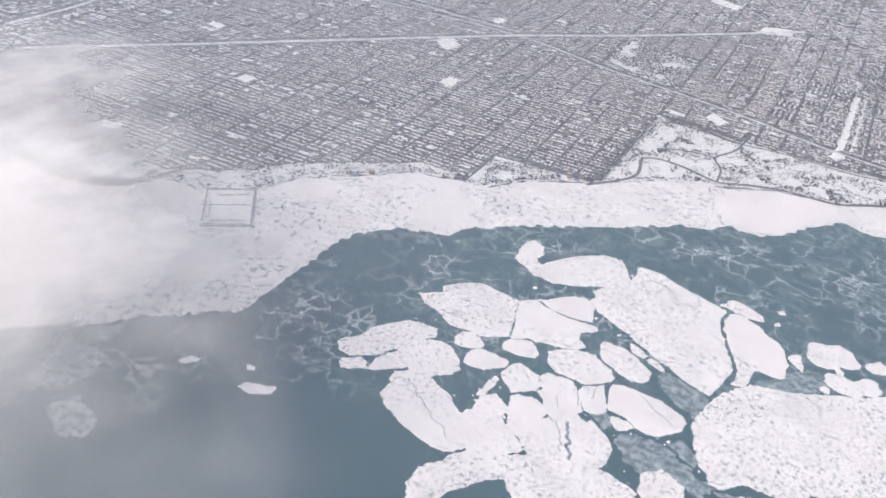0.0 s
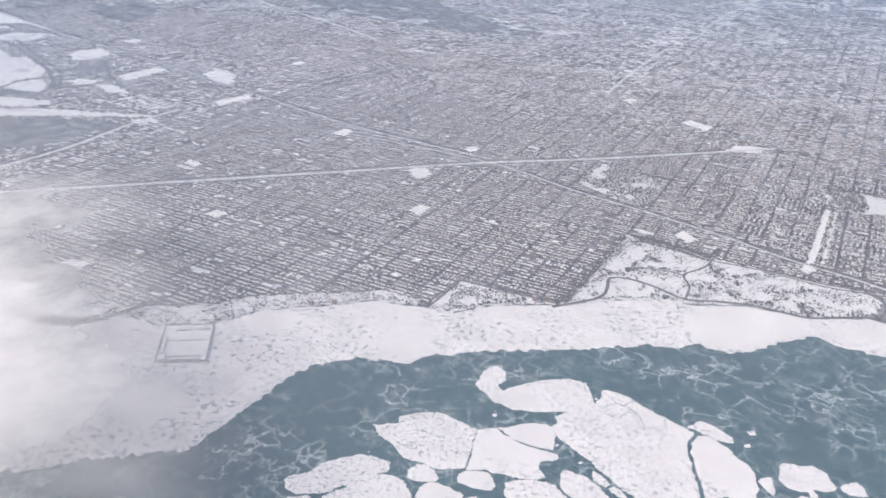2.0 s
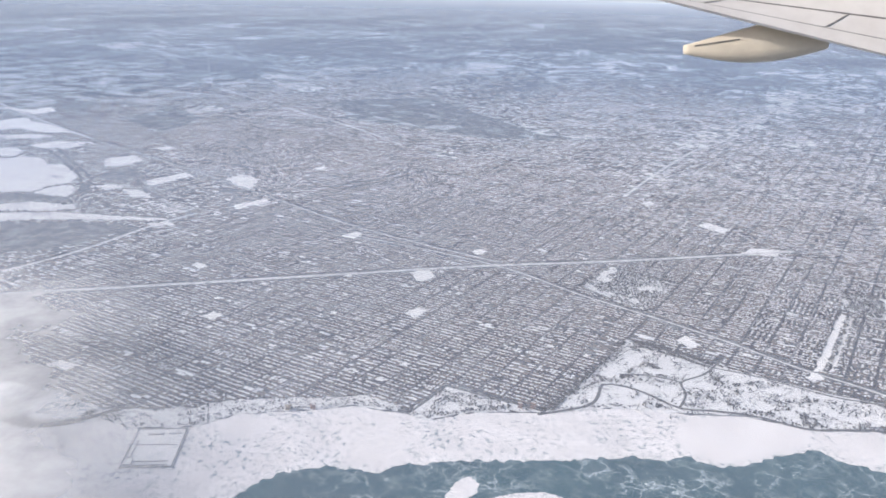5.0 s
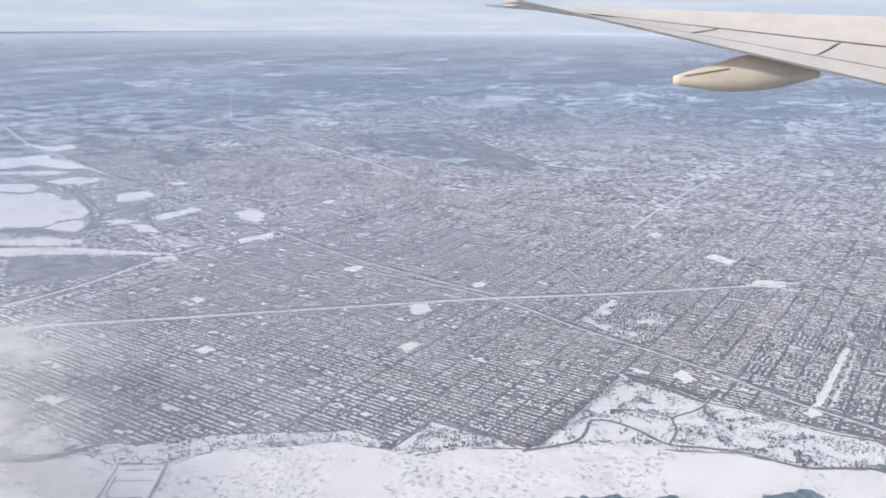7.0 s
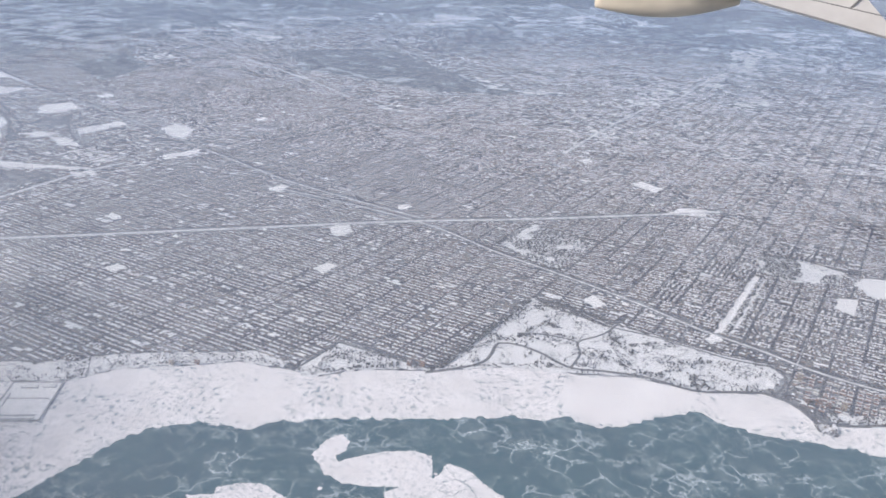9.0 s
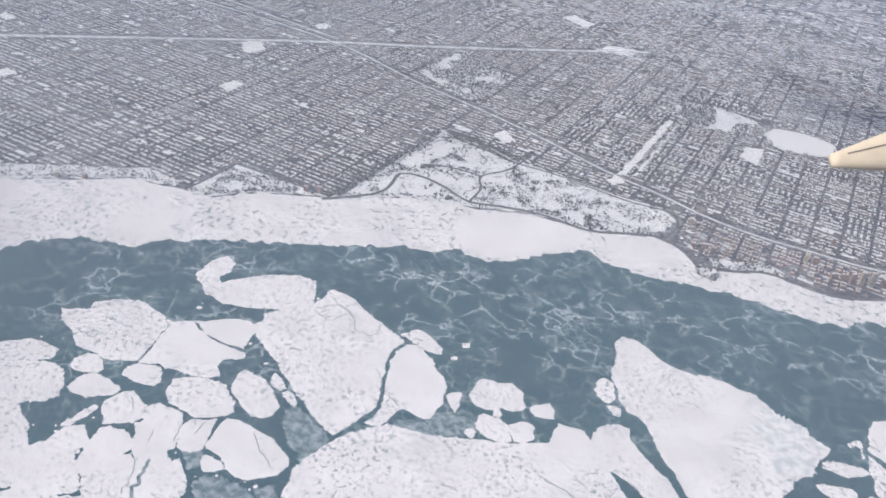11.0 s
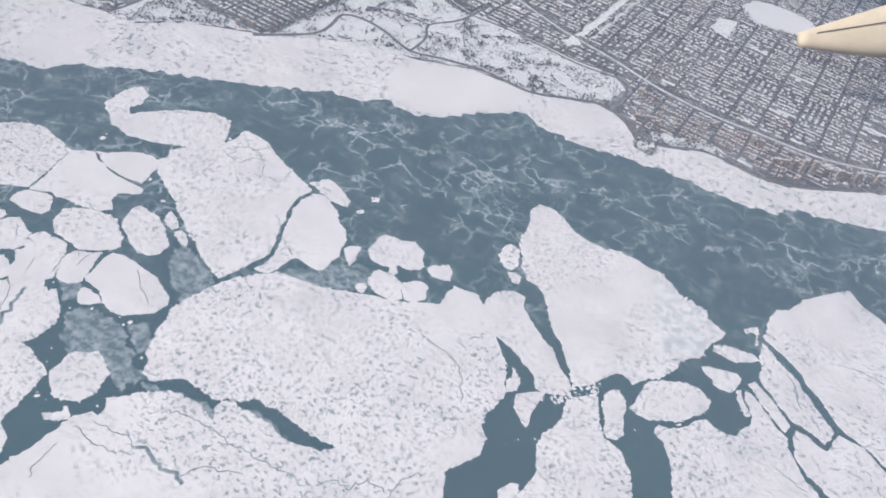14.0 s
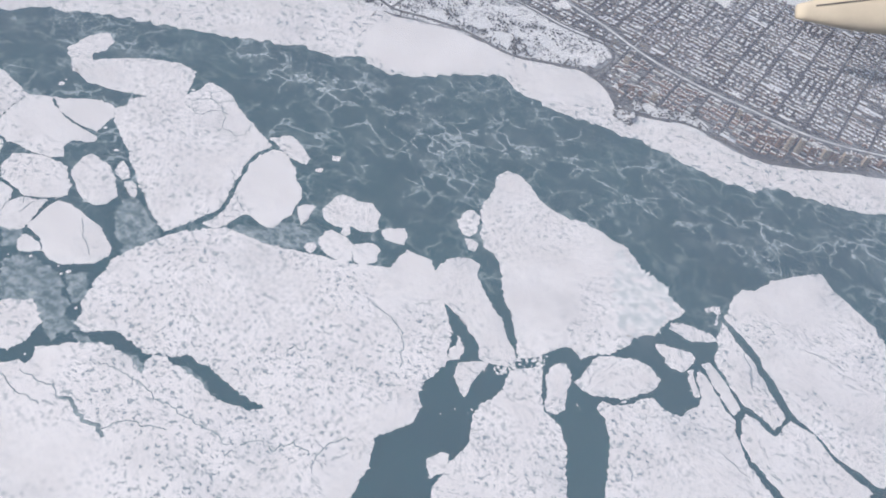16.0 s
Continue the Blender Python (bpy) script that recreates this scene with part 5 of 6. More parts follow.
ice_floe([(84.8, -131.1), (85.8, -129.7), (87.7, -131.6), (87.5, -133.0), (85.9, -133.2)], ICE_SMOOTH, SMALL, 64)
ice_floe([(108.0, -112.9), (109.8, -112.0), (111.6, -112.3), (112.5, -114.8), (110.6, -115.7)], ICE_SMOOTH, SMALL, 65)
ice_floe([(117.8, -137.4), (118.8, -136.5), (120.3, -138.2), (122.4, -139.3), (121.3, -139.4), (119.3, -138.8)], ICE_SMOOTH, SMALL, 66)
ice_floe([(168.9, -91.1), (171.1, -92.7), (174.2, -94.7), (177.4, -96.4), (179.2, -97.5), (180.9, -99.7), (183.4, -101.2), (185.6, -103.5), (187.9, -105.6), (190.1, -107.5), (189.9, -110.2), (189.0, -112.5), (186.2, -111.5), (183.4, -110.6), (181.1, -111.0), (179.5, -109.8), (176.5, -107.6), (173.2, -105.4), (171.1, -103.1), (171.2, -100.2), (169.9, -98.0)], ICE_ROUGH, MEDIUM, 67)
ice_floe([(164.0, -90.5), (165.1, -87.8), (166.6, -86.8), (167.6, -88.9), (168.1, -93.1), (167.5, -93.4), (167.0, -89.9), (165.7, -89.5), (164.5, -91.0)], ICE_SMOOTH, SMALL, 68)
ice_floe([(16.7, -191.4), (18.6, -188.4), (21.7, -187.8), (24.7, -189.7), (27.0, -192.6), (29.6, -192.0), (32.2, -197.6), (29.0, -199.3), (25.1, -200.1), (20.9, -198.6), (18.5, -195.8)], ICE_SMOOTH, MEDIUM, 69)
ice_floe([(22.4, -183.2), (24.7, -179.4), (27.8, -179.7), (31.1, -184.5), (34.4, -185.8), (38.0, -187.8), (41.4, -191.9), (41.8, -197.0), (38.7, -199.5), (34.2, -198.4), (30.5, -191.4), (27.1, -189.3), (24.3, -187.7)], ICE_SMOOTH, MEDIUM, 70)
ice_floe([(-18.8, -185.9), (-11.4, -179.9), (-8.2, -178.6), (-5.4, -178.9), (-1.3, -182.0), (1.2, -185.4), (-0.5, -188.6), (-6.9, -194.9)], ICE_SMOOTH, MEDIUM, 72)
ice_floe([(8.6, -191.8), (8.5, -187.3), (9.6, -183.0), (10.9, -183.3), (11.0, -186.5), (10.4, -190.4)], ICE_SMOOTH, MEDIUM, 73)
ice_floe([(5.4, -201.7), (9.6, -196.8), (11.3, -194.0), (11.4, -189.8), (12.4, -188.8), (15.6, -190.7), (17.5, -192.4), (16.5, -195.3), (18.7, -197.7), (22.8, -199.5), (25.3, -202.4), (18.1, -211.4)], ICE_SMOOTH, MEDIUM, 74)
ice_floe([(22.2, -195.4), (25.4, -191.8), (26.4, -189.1), (29.4, -190.2), (31.0, -188.9), (31.6, -191.8), (33.2, -195.5), (36.2, -201.6), (28.6, -204.5), (23.6, -199.9), (23.5, -198.0)], ICE_ROUGH, MEDIUM, 75)
ice_floe([(32.5, -188.8), (34.7, -187.5), (35.7, -184.6), (38.6, -186.6), (40.7, -188.0), (43.0, -191.1), (43.1, -196.5), (39.0, -201.3), (35.7, -196.5), (33.9, -192.1)], ICE_ROUGH, MEDIUM, 76)

def thin_ice(plan, seed):
    ob = part("thin_ice", slab(ragged(plan, 0.6, 0.6, seed=seed), -0.03, 0.008 + 0.002 * (seed - 40)), THIN_ICE)
    return tagged(ob, "thin grey new ice between snowy floes", "thin ice", group="thin new ice")


thin_ice([(49.2, -194.4), (48.3, -190.4), (45.5, -186.8), (47.1, -183.6), (49.5, -183.7), (52.0, -189.5), (55.9, -186.5), (60.6, -186.7), (63.5, -191.6), (65.4, -195.2), (60.9, -193.5), (55.5, -192.3)], 40)
thin_ice([(57.7, -185.1), (53.7, -182.4), (56.8, -179.1), (60.8, -182.8), (61.0, -186.3)], 41)
thin_ice([(66.2, -191.3), (73.0, -189.3), (79.2, -186.7), (83.4, -188.5), (81.6, -191.4), (75.7, -192.5)], 42)
thin_ice([(55.8, -170.7), (56.4, -165.8), (58.2, -162.2), (60.8, -163.4), (60.1, -168.3), (58.3, -171.8)], 43)
thin_ice([(82.7, -186.3), (87.6, -182.4), (96.6, -183.4), (91.5, -186.2), (86.6, -187.2)], 44)
thin_ice([(34.6, -183.1), (36.6, -179.4), (41.2, -183.2), (39.3, -186.1)], 45)
thin_ice([(47.1, -164.3), (44.2, -157.0), (50.2, -158.2), (57.1, -160.8), (56.4, -165.8), (53.1, -168.5)], 46)
thin_ice([(68.0, -147.4), (72.6, -144.8), (76.3, -138.2), (80.5, -137.2), (83.4, -143.2), (76.2, -147.8), (69.1, -151.2)], 47)
thin_ice([(42.5, -188.2), (42.9, -185.0), (47.6, -183.3), (52.5, -183.1), (56.3, -184.4), (58.9, -188.9), (63.0, -189.4), (67.3, -188.4), (65.1, -192.5), (59.2, -193.1), (54.4, -194.0), (51.1, -194.8), (46.3, -193.0)], 48)
thin_ice([(47.6, -163.9), (49.2, -159.0), (57.1, -160.8), (59.8, -163.2), (55.8, -168.9), (52.6, -168.9)], 49)

RAFTED = [(138.9, -88.8), (145.7, -89.9), (151.7, -90.2), (158.0, -95.0), (157.4, -101.9), (154.9, -108.8), (151.9, -113.3), (147.5, -107.8), (143.0, -99.5)]
tagged(part("rafted_ice", slab(ragged(RAFTED, 0.6, 1.6, seed=77), 0.04, 0.105), RUBBLE), "grey refrozen ice rubble on the great floe's rim", "rafted ice")
raft, taken = random.Random(31), []
for _ in range(60):
    x, y = raft.uniform(130, 160), raft.uniform(-116, -84)
    r = raft.uniform(1.0, 2.3)
    ring = [(x + r * math.cos(a * 0.785) * raft.uniform(0.75, 1.1), y + r * 0.8 * math.sin(a * 0.785) * raft.uniform(0.75, 1.1)) for a in range(8)]
    if all(inside(RAFTED, *p) for p in ring) and all((x - u) ** 2 + (y - v) ** 2 > (r + s) ** 2 * 0.72 for u, v, s in taken):
        taken.append((x, y, r))
        tagged(part("ice_plate", slab(ragged(ring, 0.4, 0.4, seed=len(taken)), 0.06, 0.125 + 0.001 * len(taken)), ICE_SMOOTH), "white ice plate frozen into grey rubble", "ice plate", group="rafted plates")

for line in CRACKS:
    ribbon("ice_crack", ragged(line, 0.8, 0.6, closed=False, seed=len(line)), 0.2, 0.094, THIN_ICE, "thin grey refrozen crack across a floe", "ice crack", thick=0.03, step=0.5)
for line in WIDE_CRACKS:
    ribbon("ice_crack", ragged(line, 0.8, 0.8, closed=False, seed=len(line)), 0.75, 0.095, THIN_ICE, "open grey crack between snowy floes", "ice crack", thick=0.03, step=0.5)

FLOE_PLANS = [[(v.co.x, v.co.y) for v in o.data.vertices if v.co.z > 0.03] for o in bpy.data.objects if o.name.startswith("ice_floe")]


def brash(name, areas, count, small, large, label):
    """Broken ice: many small angular pieces in the open cracks, clear of the floes."""
    rng = random.Random(11)
    verts, faces = [], []
    boxes_ = [(min(p[0] for p in f), max(p[0] for p in f), min(p[1] for p in f), max(p[1] for p in f)) for f in FLOE_PLANS]
    for area, share in areas:
        ax, bx = min(p[0] for p in area), max(p[0] for p in area)
        ay, by = min(p[1] for p in area), max(p[1] for p in area)
        for _ in range(int(count * share)):
            x, y, r = rng.uniform(ax, bx), rng.uniform(ay, by), small + (large - small) * rng.random() ** 3
            if not inside(area, x, y):
                continue
            if any(b[0] < x < b[1] and b[2] < y < b[3] and inside(f, x, y) for f, b in zip(FLOE_PLANS, boxes_)):
                continue
            n, turn, k, stretch = 5, rng.uniform(0, 6.28), len(verts), rng.uniform(0.5, 1.0)
            z = 0.010 + 0.008 * rng.random()
            for h in (z, -0.02):
                for i in range(n):
                    a = i / n * 6.283
                    q = r * (0.75 + 0.6 * noise.noise((x * 3, y * 3, i * 1.7)))
                    u, v = q * math.cos(a), q * math.sin(a) * stretch
                    verts.append((x + u * math.cos(turn) - v * math.sin(turn), y + u * math.sin(turn) + v * math.cos(turn), h))
            faces += [(k, k + i, k + i + 1) for i in range(1, n - 1)]
            for i in range(n):
                j = (i + 1) % n
                faces += [(k + n + i, k + n + j, k + j), (k + n + i, k + j, k + i)]
    return tagged(new(name, mesh_of(name, verts, faces, [ICE_SMOOTH])), label, "brash ice", kind="stuff")


brash("brash_ice", [([(5, -175), (30, -165), (62, -185), (66, -206), (45, -215), (5, -215), (-5, -195)], 1.0),
                    ([(126, -140), (160, -118), (172, -104), (180, -116), (150, -140), (130, -160)], 0.35),
                    ([(-30, -200), (60, -150), (70, -118), (20, -118), (-20, -150)], 0.18),
                    ([(133.8, -138.3), (140.6, -129.1), (142.9, -132.8), (137.0, -140.6), (132.1, -143.2)], 0.6)],
      420, 0.12, 1.1, "crushed white brash ice between floes")

# ---- the city ----
PITCH_X, PITCH_Y = 10.06, 5.03
OPEN = [PARK_AREA, CLUB_AREA, CEMETERY, WEST_PARK, LAGOON, BAY_PARK, SHORE_STRIP, TOWER_STRIP] + PONDS + FIELDS + WOODLANDS
LINES = [(DRIVE_LINE, 1.2), (SKYWAY, 2.9)] + [(l, 1.0) for l in ROADS] + [(l, 2.0) for l in TRACKS + FREEWAYS]


def free(x, y, inset=0.0):
    """Which places lie on built-up land."""
    ok = inside(LAND_PLAN, x, y) & inside(LAND_PLAN, x, y - 3.0)
    for plan in OPEN:
        ok &= ~inside(plan, x, y)
    for line, w in LINES:
        ok &= ~near_line(line, x, y, w + inset)
    return ok


def boxes(name, cx, cy, hx, hy, z0, h, label, category):
    """Many plain houses as one mesh: snowy flat roofs on brick walls."""
    n = len(cx)
    sx, sy = np.array([-1, 1, 1, -1]), np.array([-1, -1, 1, 1])
    v = np.empty((n, 8, 3), np.float32)
    v[:, :4, 0] = v[:, 4:, 0] = cx[:, None] + hx[:, None] * sx
    v[:, :4, 1] = v[:, 4:, 1] = cy[:, None] + hy[:, None] * sy
    v[:, :4, 2], v[:, 4:, 2] = z0, (z0 + h)[:, None]
    f = np.array([[4, 5, 6, 7], [0, 1, 5, 4], [1, 2, 6, 5], [2, 3, 7, 6], [3, 0, 4, 7]])
    faces = (f[None] + 8 * np.arange(n)[:, None, None]).reshape(-1, 4)
    ob = new(name, mesh_of(name, v.reshape(-1, 3), faces, [ROOF, WALL], np.tile([0, 1, 1, 1, 1], n)))
    return tagged(ob, label, category, kind="stuff")


rng = np.random.default_rng(7)


def block_dice(bx, by, salt):
    """A fixed random number for each block of the grid."""
    v = np.sin(bx * 12.9898 + by * 78.233 + salt * 37.719) * 43758.5453
    return v - np.floor(v)


def grid_blocks(x0, x1, y0, y1):
    bx, by = np.meshgrid(np.arange(math.floor(x0 / PITCH_X), math.ceil(x1 / PITCH_X)), np.arange(math.floor(y0 / PITCH_Y), math.ceil(y1 / PITCH_Y)), indexing="ij")
    return bx.ravel(), by.ravel()


def rows_of_houses(x0, x1, y0, y1, slots, keep, dice=(0.0, 1.0), deep=(0.30, 0.62), across=0, width=(0.44, 0.498)):
    """House rows on both sides of every alley; across: that many pairs of rows along the cross streets instead."""
    bx, by = grid_blocks(x0, x1, y0, y1)
    d = block_dice(bx, by, 1)
    pick = (d >= dice[0]) & (d < dice[1])
    bx, by = bx[pick], by[pick]
    fill = keep * (0.80 + 0.20 * block_dice(bx, by, 2))
    shift = (block_dice(bx, by, 3) - 0.5) * 0.3
    if across:
        s, k = np.meshgrid(np.arange(slots), np.arange(across * 2), indexing="ij")
        pitch, gap = (PITCH_Y - 1.3) / slots, (PITCH_X - 1.1) / (across * 2)
        x = bx[:, None] * PITCH_X + 0.55 + (k.ravel() + 0.5)[None] * gap
        y = by[:, None] * PITCH_Y + 0.65 + (s.ravel() + 0.5)[None] * pitch
        hx, hy = rng.uniform(*deep, x.size), pitch * rng.uniform(0.40, 0.495, x.size)
    else:
        s, side = np.meshgrid(np.arange(slots), (-1, 1), indexing="ij")
        pitch = (PITCH_X - 1.1) / slots
        x = bx[:, None] * PITCH_X + 0.55 + (s.ravel() + 0.5)[None] * pitch
        y = by[:, None] * PITCH_Y + PITCH_Y / 2 + side.ravel()[None] * 1.12 + shift[:, None]
        hx, hy = pitch * rng.uniform(*width, x.size), rng.uniform(*deep, x.size)
    fill = np.broadcast_to(fill[:, None], x.shape).ravel()
    x, y = x.ravel() + rng.normal(0, 0.03, x.size), y.ravel() + rng.normal(0, 0.05, y.size)
    ok = free(x, y, 0.4) & ~inside(APARTMENTS, x, y) & (rng.random(x.size) < fill * np.clip((880 - y + 60 * np.sin(x * 0.021) + 40 * np.sin(x * 0.057 + 1)) / 380, 0, 1) * np.clip((x + 760) / 220, 0, 1))
    return x[ok], y[ok], hx[ok], hy[ok]


ROWS = "rows of brick houses with snowy roofs"
for dice, slots, keep, deep, across in (((0.0, 0.50), 16, 0.99, (0.34, 0.50), 0), ((0.50, 0.74), 10, 0.97, (0.36, 0.54), 0), ((0.74, 0.84), 5, 0.9, (0.40, 0.66), 0),
                                        ((0.84, 0.92), 7, 0.93, (0.34, 0.48), 3), ((0.92, 0.97), 3, 0.85, (0.45, 0.62), 3), ((0.97, 1.0), 2, 0.7, (0.9, 1.5), 2)):
    x, y, hx, hy = rows_of_houses(-260, 40, -180, 150, slots, keep, dice, deep, across)
    boxes("house_rows", x, y, hx, hy, LAND_Z, rng.uniform(0.3, 0.62, len(x)), ROWS, "houses")
for dice, slots, keep, deep, across, width in (((0.0, 0.36), 12, 0.92, (0.45, 0.80), 0, (0.34, 0.47)), ((0.36, 0.62), 8, 0.88, (0.50, 0.86), 0, (0.30, 0.45)), ((0.62, 0.80), 12, 0.97, (0.36, 0.54), 0, (0.40, 0.498)),
                                               ((0.80, 0.93), 5, 0.93, (0.40, 0.60), 2, (0.4, 0.49)), ((0.93, 1.0), 2, 0.7, (0.9, 1.5), 2, (0.4, 0.49))):
    x, y, hx, hy = rows_of_houses(40, 330, -60, 150, slots, keep, dice, deep, across, width)
    boxes("house_rows", x, y, hx, hy, LAND_Z, rng.uniform(0.4, 0.7, len(x)), "deep brick flats with snowy roofs side by side", "houses")
for x0, x1, y0, y1, slots, keep, deep in ((-700, 330, 150, 280, 5, 0.8, (0.36, 0.72)), (-700, 330, 280, 460, 3, 0.66, (0.5, 1.0)), (-700, 330, 460, 880, 2, 0.5, (0.7, 1.5)), (-700, -260, -180, 150, 4, 0.72, (0.40, 0.85))):
    x, y, hx, hy = rows_of_houses(x0, x1, y0, y1, slots, keep, deep=deep)
    boxes("house_rows", x, y, hx, hy, LAND_Z, rng.uniform(0.35, 0.7, len(x)), "distant blocks of houses with snowy roofs", "houses")


def street_mesh(x0, x1, y0, y1, cleared):
    """The street grid as thin bands, block by block; cleared: the dark streets, else the snow-packed ones."""
    i, j = np.meshgrid(np.arange(math.floor(x0 / PITCH_X), math.ceil(x1 / PITCH_X)), np.arange(math.floor(y0 / PITCH_Y), math.ceil(y1 / PITCH_Y)), indexing="ij")
    i, j = i.ravel(), j.ravel()
    quads = []
    wide = np.where(j % 8 == 0, 0.44, 0.32 + 0.08 * ((j * 5) % 3 == 0))
    cross = np.where(i % 8 == 0, 0.32, 0.22 + 0.06 * ((i * 7) % 3 == 0)) * np.where(j > 24, 0.7, np.where(i > 4, 1.05, 1.0))
    dark_ns, dark_ew = (j % 8 == 0) | (block_dice(i // 3, j, 11) < 0.75), (i % 8 == 0) | (block_dice(i, j // 4, 12) < 0.45) | ((i > 4) & (j < 22) & (block_dice(i, j // 6, 13) < 0.55))
    for cx, cy, hx, hy, z, dark in ((i * PITCH_X + PITCH_X / 2, j * PITCH_Y, np.full(i.shape, PITCH_X / 2), wide, LAND_Z + 0.012, dark_ns),
                                    (i * PITCH_X, j * PITCH_Y + PITCH_Y / 2, cross, np.full(i.shape, PITCH_Y / 2), LAND_Z + 0.018, dark_ew)):
        ok = free(cx, cy) & (dark == cleared) & (rng.random(cx.size) < np.clip((560 - cy) / 220, 0, 1) * np.clip((cx + 720) / 200, 0, 1))
        cx, cy, hx, hy = cx[ok], cy[ok], hx[ok], hy[ok]
        q = np.empty((len(cx), 4, 3))
        q[:, :, 0] = cx[:, None] + hx[:, None] * np.array([-1, 1, 1, -1])
        q[:, :, 1] = cy[:, None] + hy[:, None] * np.array([-1, -1, 1, 1])
        q[:, :, 2] = z
        quads.append(q.reshape(-1, 3))
    v = np.concatenate(quads)
    return mesh_of("street", v, np.arange(len(v)).reshape(-1, 4), [ROAD if cleared else PACKED])


tagged(new("road", street_mesh(-700, 520, -180, 640, True)), "dark slushy cleared streets between the blocks", "street grid", kind="structure")
tagged(new("road", street_mesh(-700, 520, -180, 640, False)), "snow-packed side streets between the blocks", "street grid", kind="structure")


def spindles(name, x, y, z0, r, h, label):
    """Small bare street trees: uneven pointed crowns on short stems, as one mesh."""
    n = len(x)
    a = rng.uniform(0, 6.28, (n, 1)) + np.arange(4) * 1.57 + rng.uniform(-0.4, 0.4, (n, 4))
    rr = r[:, None] * rng.uniform(0.6, 1.2, (n, 4))
    v = np.empty((n, 6, 3))
    v[:, 0] = np.stack([x, y, np.full(n, z0)], 1)
    v[:, 1:5, 0], v[:, 1:5, 1] = x[:, None] + rr * np.cos(a), y[:, None] + rr * np.sin(a)
    v[:, 1:5, 2] = z0 + h[:, None] * rng.uniform(0.35, 0.75, (n, 4))
    v[:, 5] = np.stack([x + r * 0.2, y, z0 + h], 1)
    f = np.array([[0, 2, 1], [0, 3, 2], [0, 4, 3], [0, 1, 4], [5, 1, 2], [5, 2, 3], [5, 3, 4], [5, 4, 1]])
    faces = (f[None] + 6 * np.arange(n)[:, None, None]).reshape(-1, 3)
    return tagged(new(name, mesh_of(name, v.reshape(-1, 3), faces, [TWIGS])), label, "trees", kind="stuff")


def street_trees(x0, x1, y0, y1, count):
    x = rng.uniform(x0, x1, count)
    j = rng.integers(math.floor(y0 / PITCH_Y), math.ceil(y1 / PITCH_Y), count)
    y = j * PITCH_Y + rng.choice([-0.45, 0.45, 2.5], count, p=[0.38, 0.38, 0.24]) + rng.normal(0, 0.12, count)
    half = rng.random(count) < 0.28
    i = rng.integers(math.floor(x0 / PITCH_X), math.ceil(x1 / PITCH_X), count)
    x = np.where(half, i * PITCH_X + np.where(i % 4 == 0, 0.75, 0.55) * rng.choice([-1, 1], count) + rng.normal(0, 0.12, count), x)
    y = np.where(half, rng.uniform(y0, y1, count), y)
    leafy = block_dice(np.floor(x / PITCH_X / 3), np.floor(y / PITCH_Y / 4), 5)
    ok = free(x, y) & (rng.random(count) < 0.35 + 0.9 * leafy)
    return x[ok], y[ok]


x, y = street_trees(-260, 330, -180, 170, 115000)
spindles("street_trees", x, y, LAND_Z, rng.uniform(0.18, 0.36, len(x)), rng.uniform(0.35, 0.75, len(x)), "bare brown street trees in winter")


# ---- bare trees in the parks ----
def crown_mesh(seed):
    """A bare crown: limbs and many thin twigs spreading upwards."""
    r = random.Random(seed)
    bm = bmesh.new()
    for _ in range(16):
        a, lift = r.uniform(0, 6.283), r.uniform(0.25, 1.0)
        base = Vector((0, 0, r.uniform(0.18, 0.34)))
        tip = Vector((math.cos(a) * 0.36 * (1.15 - lift * 0.6), math.sin(a) * 0.36 * (1.15 - lift * 0.6), 0.34 + 0.42 * lift))
        side = (tip - base).cross(Vector((r.uniform(-1, 1), r.uniform(-1, 1), 1))).normalized() * r.uniform(0.05, 0.10)
        mid = base.lerp(tip, 0.62)
        v = [bm.verts.new(p) for p in (base, mid + side, tip, mid - side)]
        bm.faces.new(v)
    return bm


def tree(seed):
    base = new("tree")
    bm = bmesh.new()
    bmesh.ops.create_cone(bm, segments=5, radius1=0.035, radius2=0.015, depth=0.36, cap_ends=True, matrix=Matrix.Translation((0, 0, 0.18)))
    part("trunk", bm, BARK, base)
    part("crown", crown_mesh(seed), TWIGS, base, "bare grey-brown twigs")
    return tagged(base, "bare leafless tree standing in the snowy park", "tree", group="park trees")


def wooded(plan, count, patch, cut, seed):
    """Places for trees in the plan, in clumps."""
    r = random.Random(seed)
    xs, ys = [p[0] for p in plan], [p[1] for p in plan]
    out = []
    while count > 0:
        count -= 1
        x, y = r.uniform(min(xs), max(xs)), r.uniform(min(ys), max(ys))
        if noise.noise((x * patch, y * patch, seed * 1.7)) > cut and inside(plan, x, y) and not any(near_line(l, x, y, 0.7) for l in [DRIVE_LINE] + ROADS):
            out.append((x, y))
    return out


WOOD_SOUTH = [(-7.0, -71.0), (-3.7, -30.8), (-2.5, -1.0), (0.5, -1.0), (-0.5, -34.4), (-1.5, -71.4)]
WOOD_WEST = [(1.0, 1.5), (14.0, 4.5), (25.0, 1.0), (36.0, -3.0), (34.0, -6.5), (22.0, -4.0), (8.0, -3.0)]
places = wooded(PARK_AREA, 5200, 0.16, 0.10, 1)
grove = random.Random(12)
for line, wide, thick in TREE_LINES:
    for p in smooth(line, 1.0):
        for _ in range(thick):
            q = (p[0] + grove.gauss(0, wide * 0.75) + grove.uniform(-0.5, 0.5), p[1] + grove.gauss(0, wide * 0.75) + grove.uniform(-0.5, 0.5))
            if noise.noise((q[0] * 0.55, q[1] * 0.55, 4.0)) > -0.12 and not any(near_line(l, *q, 0.6) for l in [DRIVE_LINE] + ROADS):
                places.append(q)
kinds = [tree(s) for s in range(5)]
pick = random.Random(4)
pick.shuffle(places)
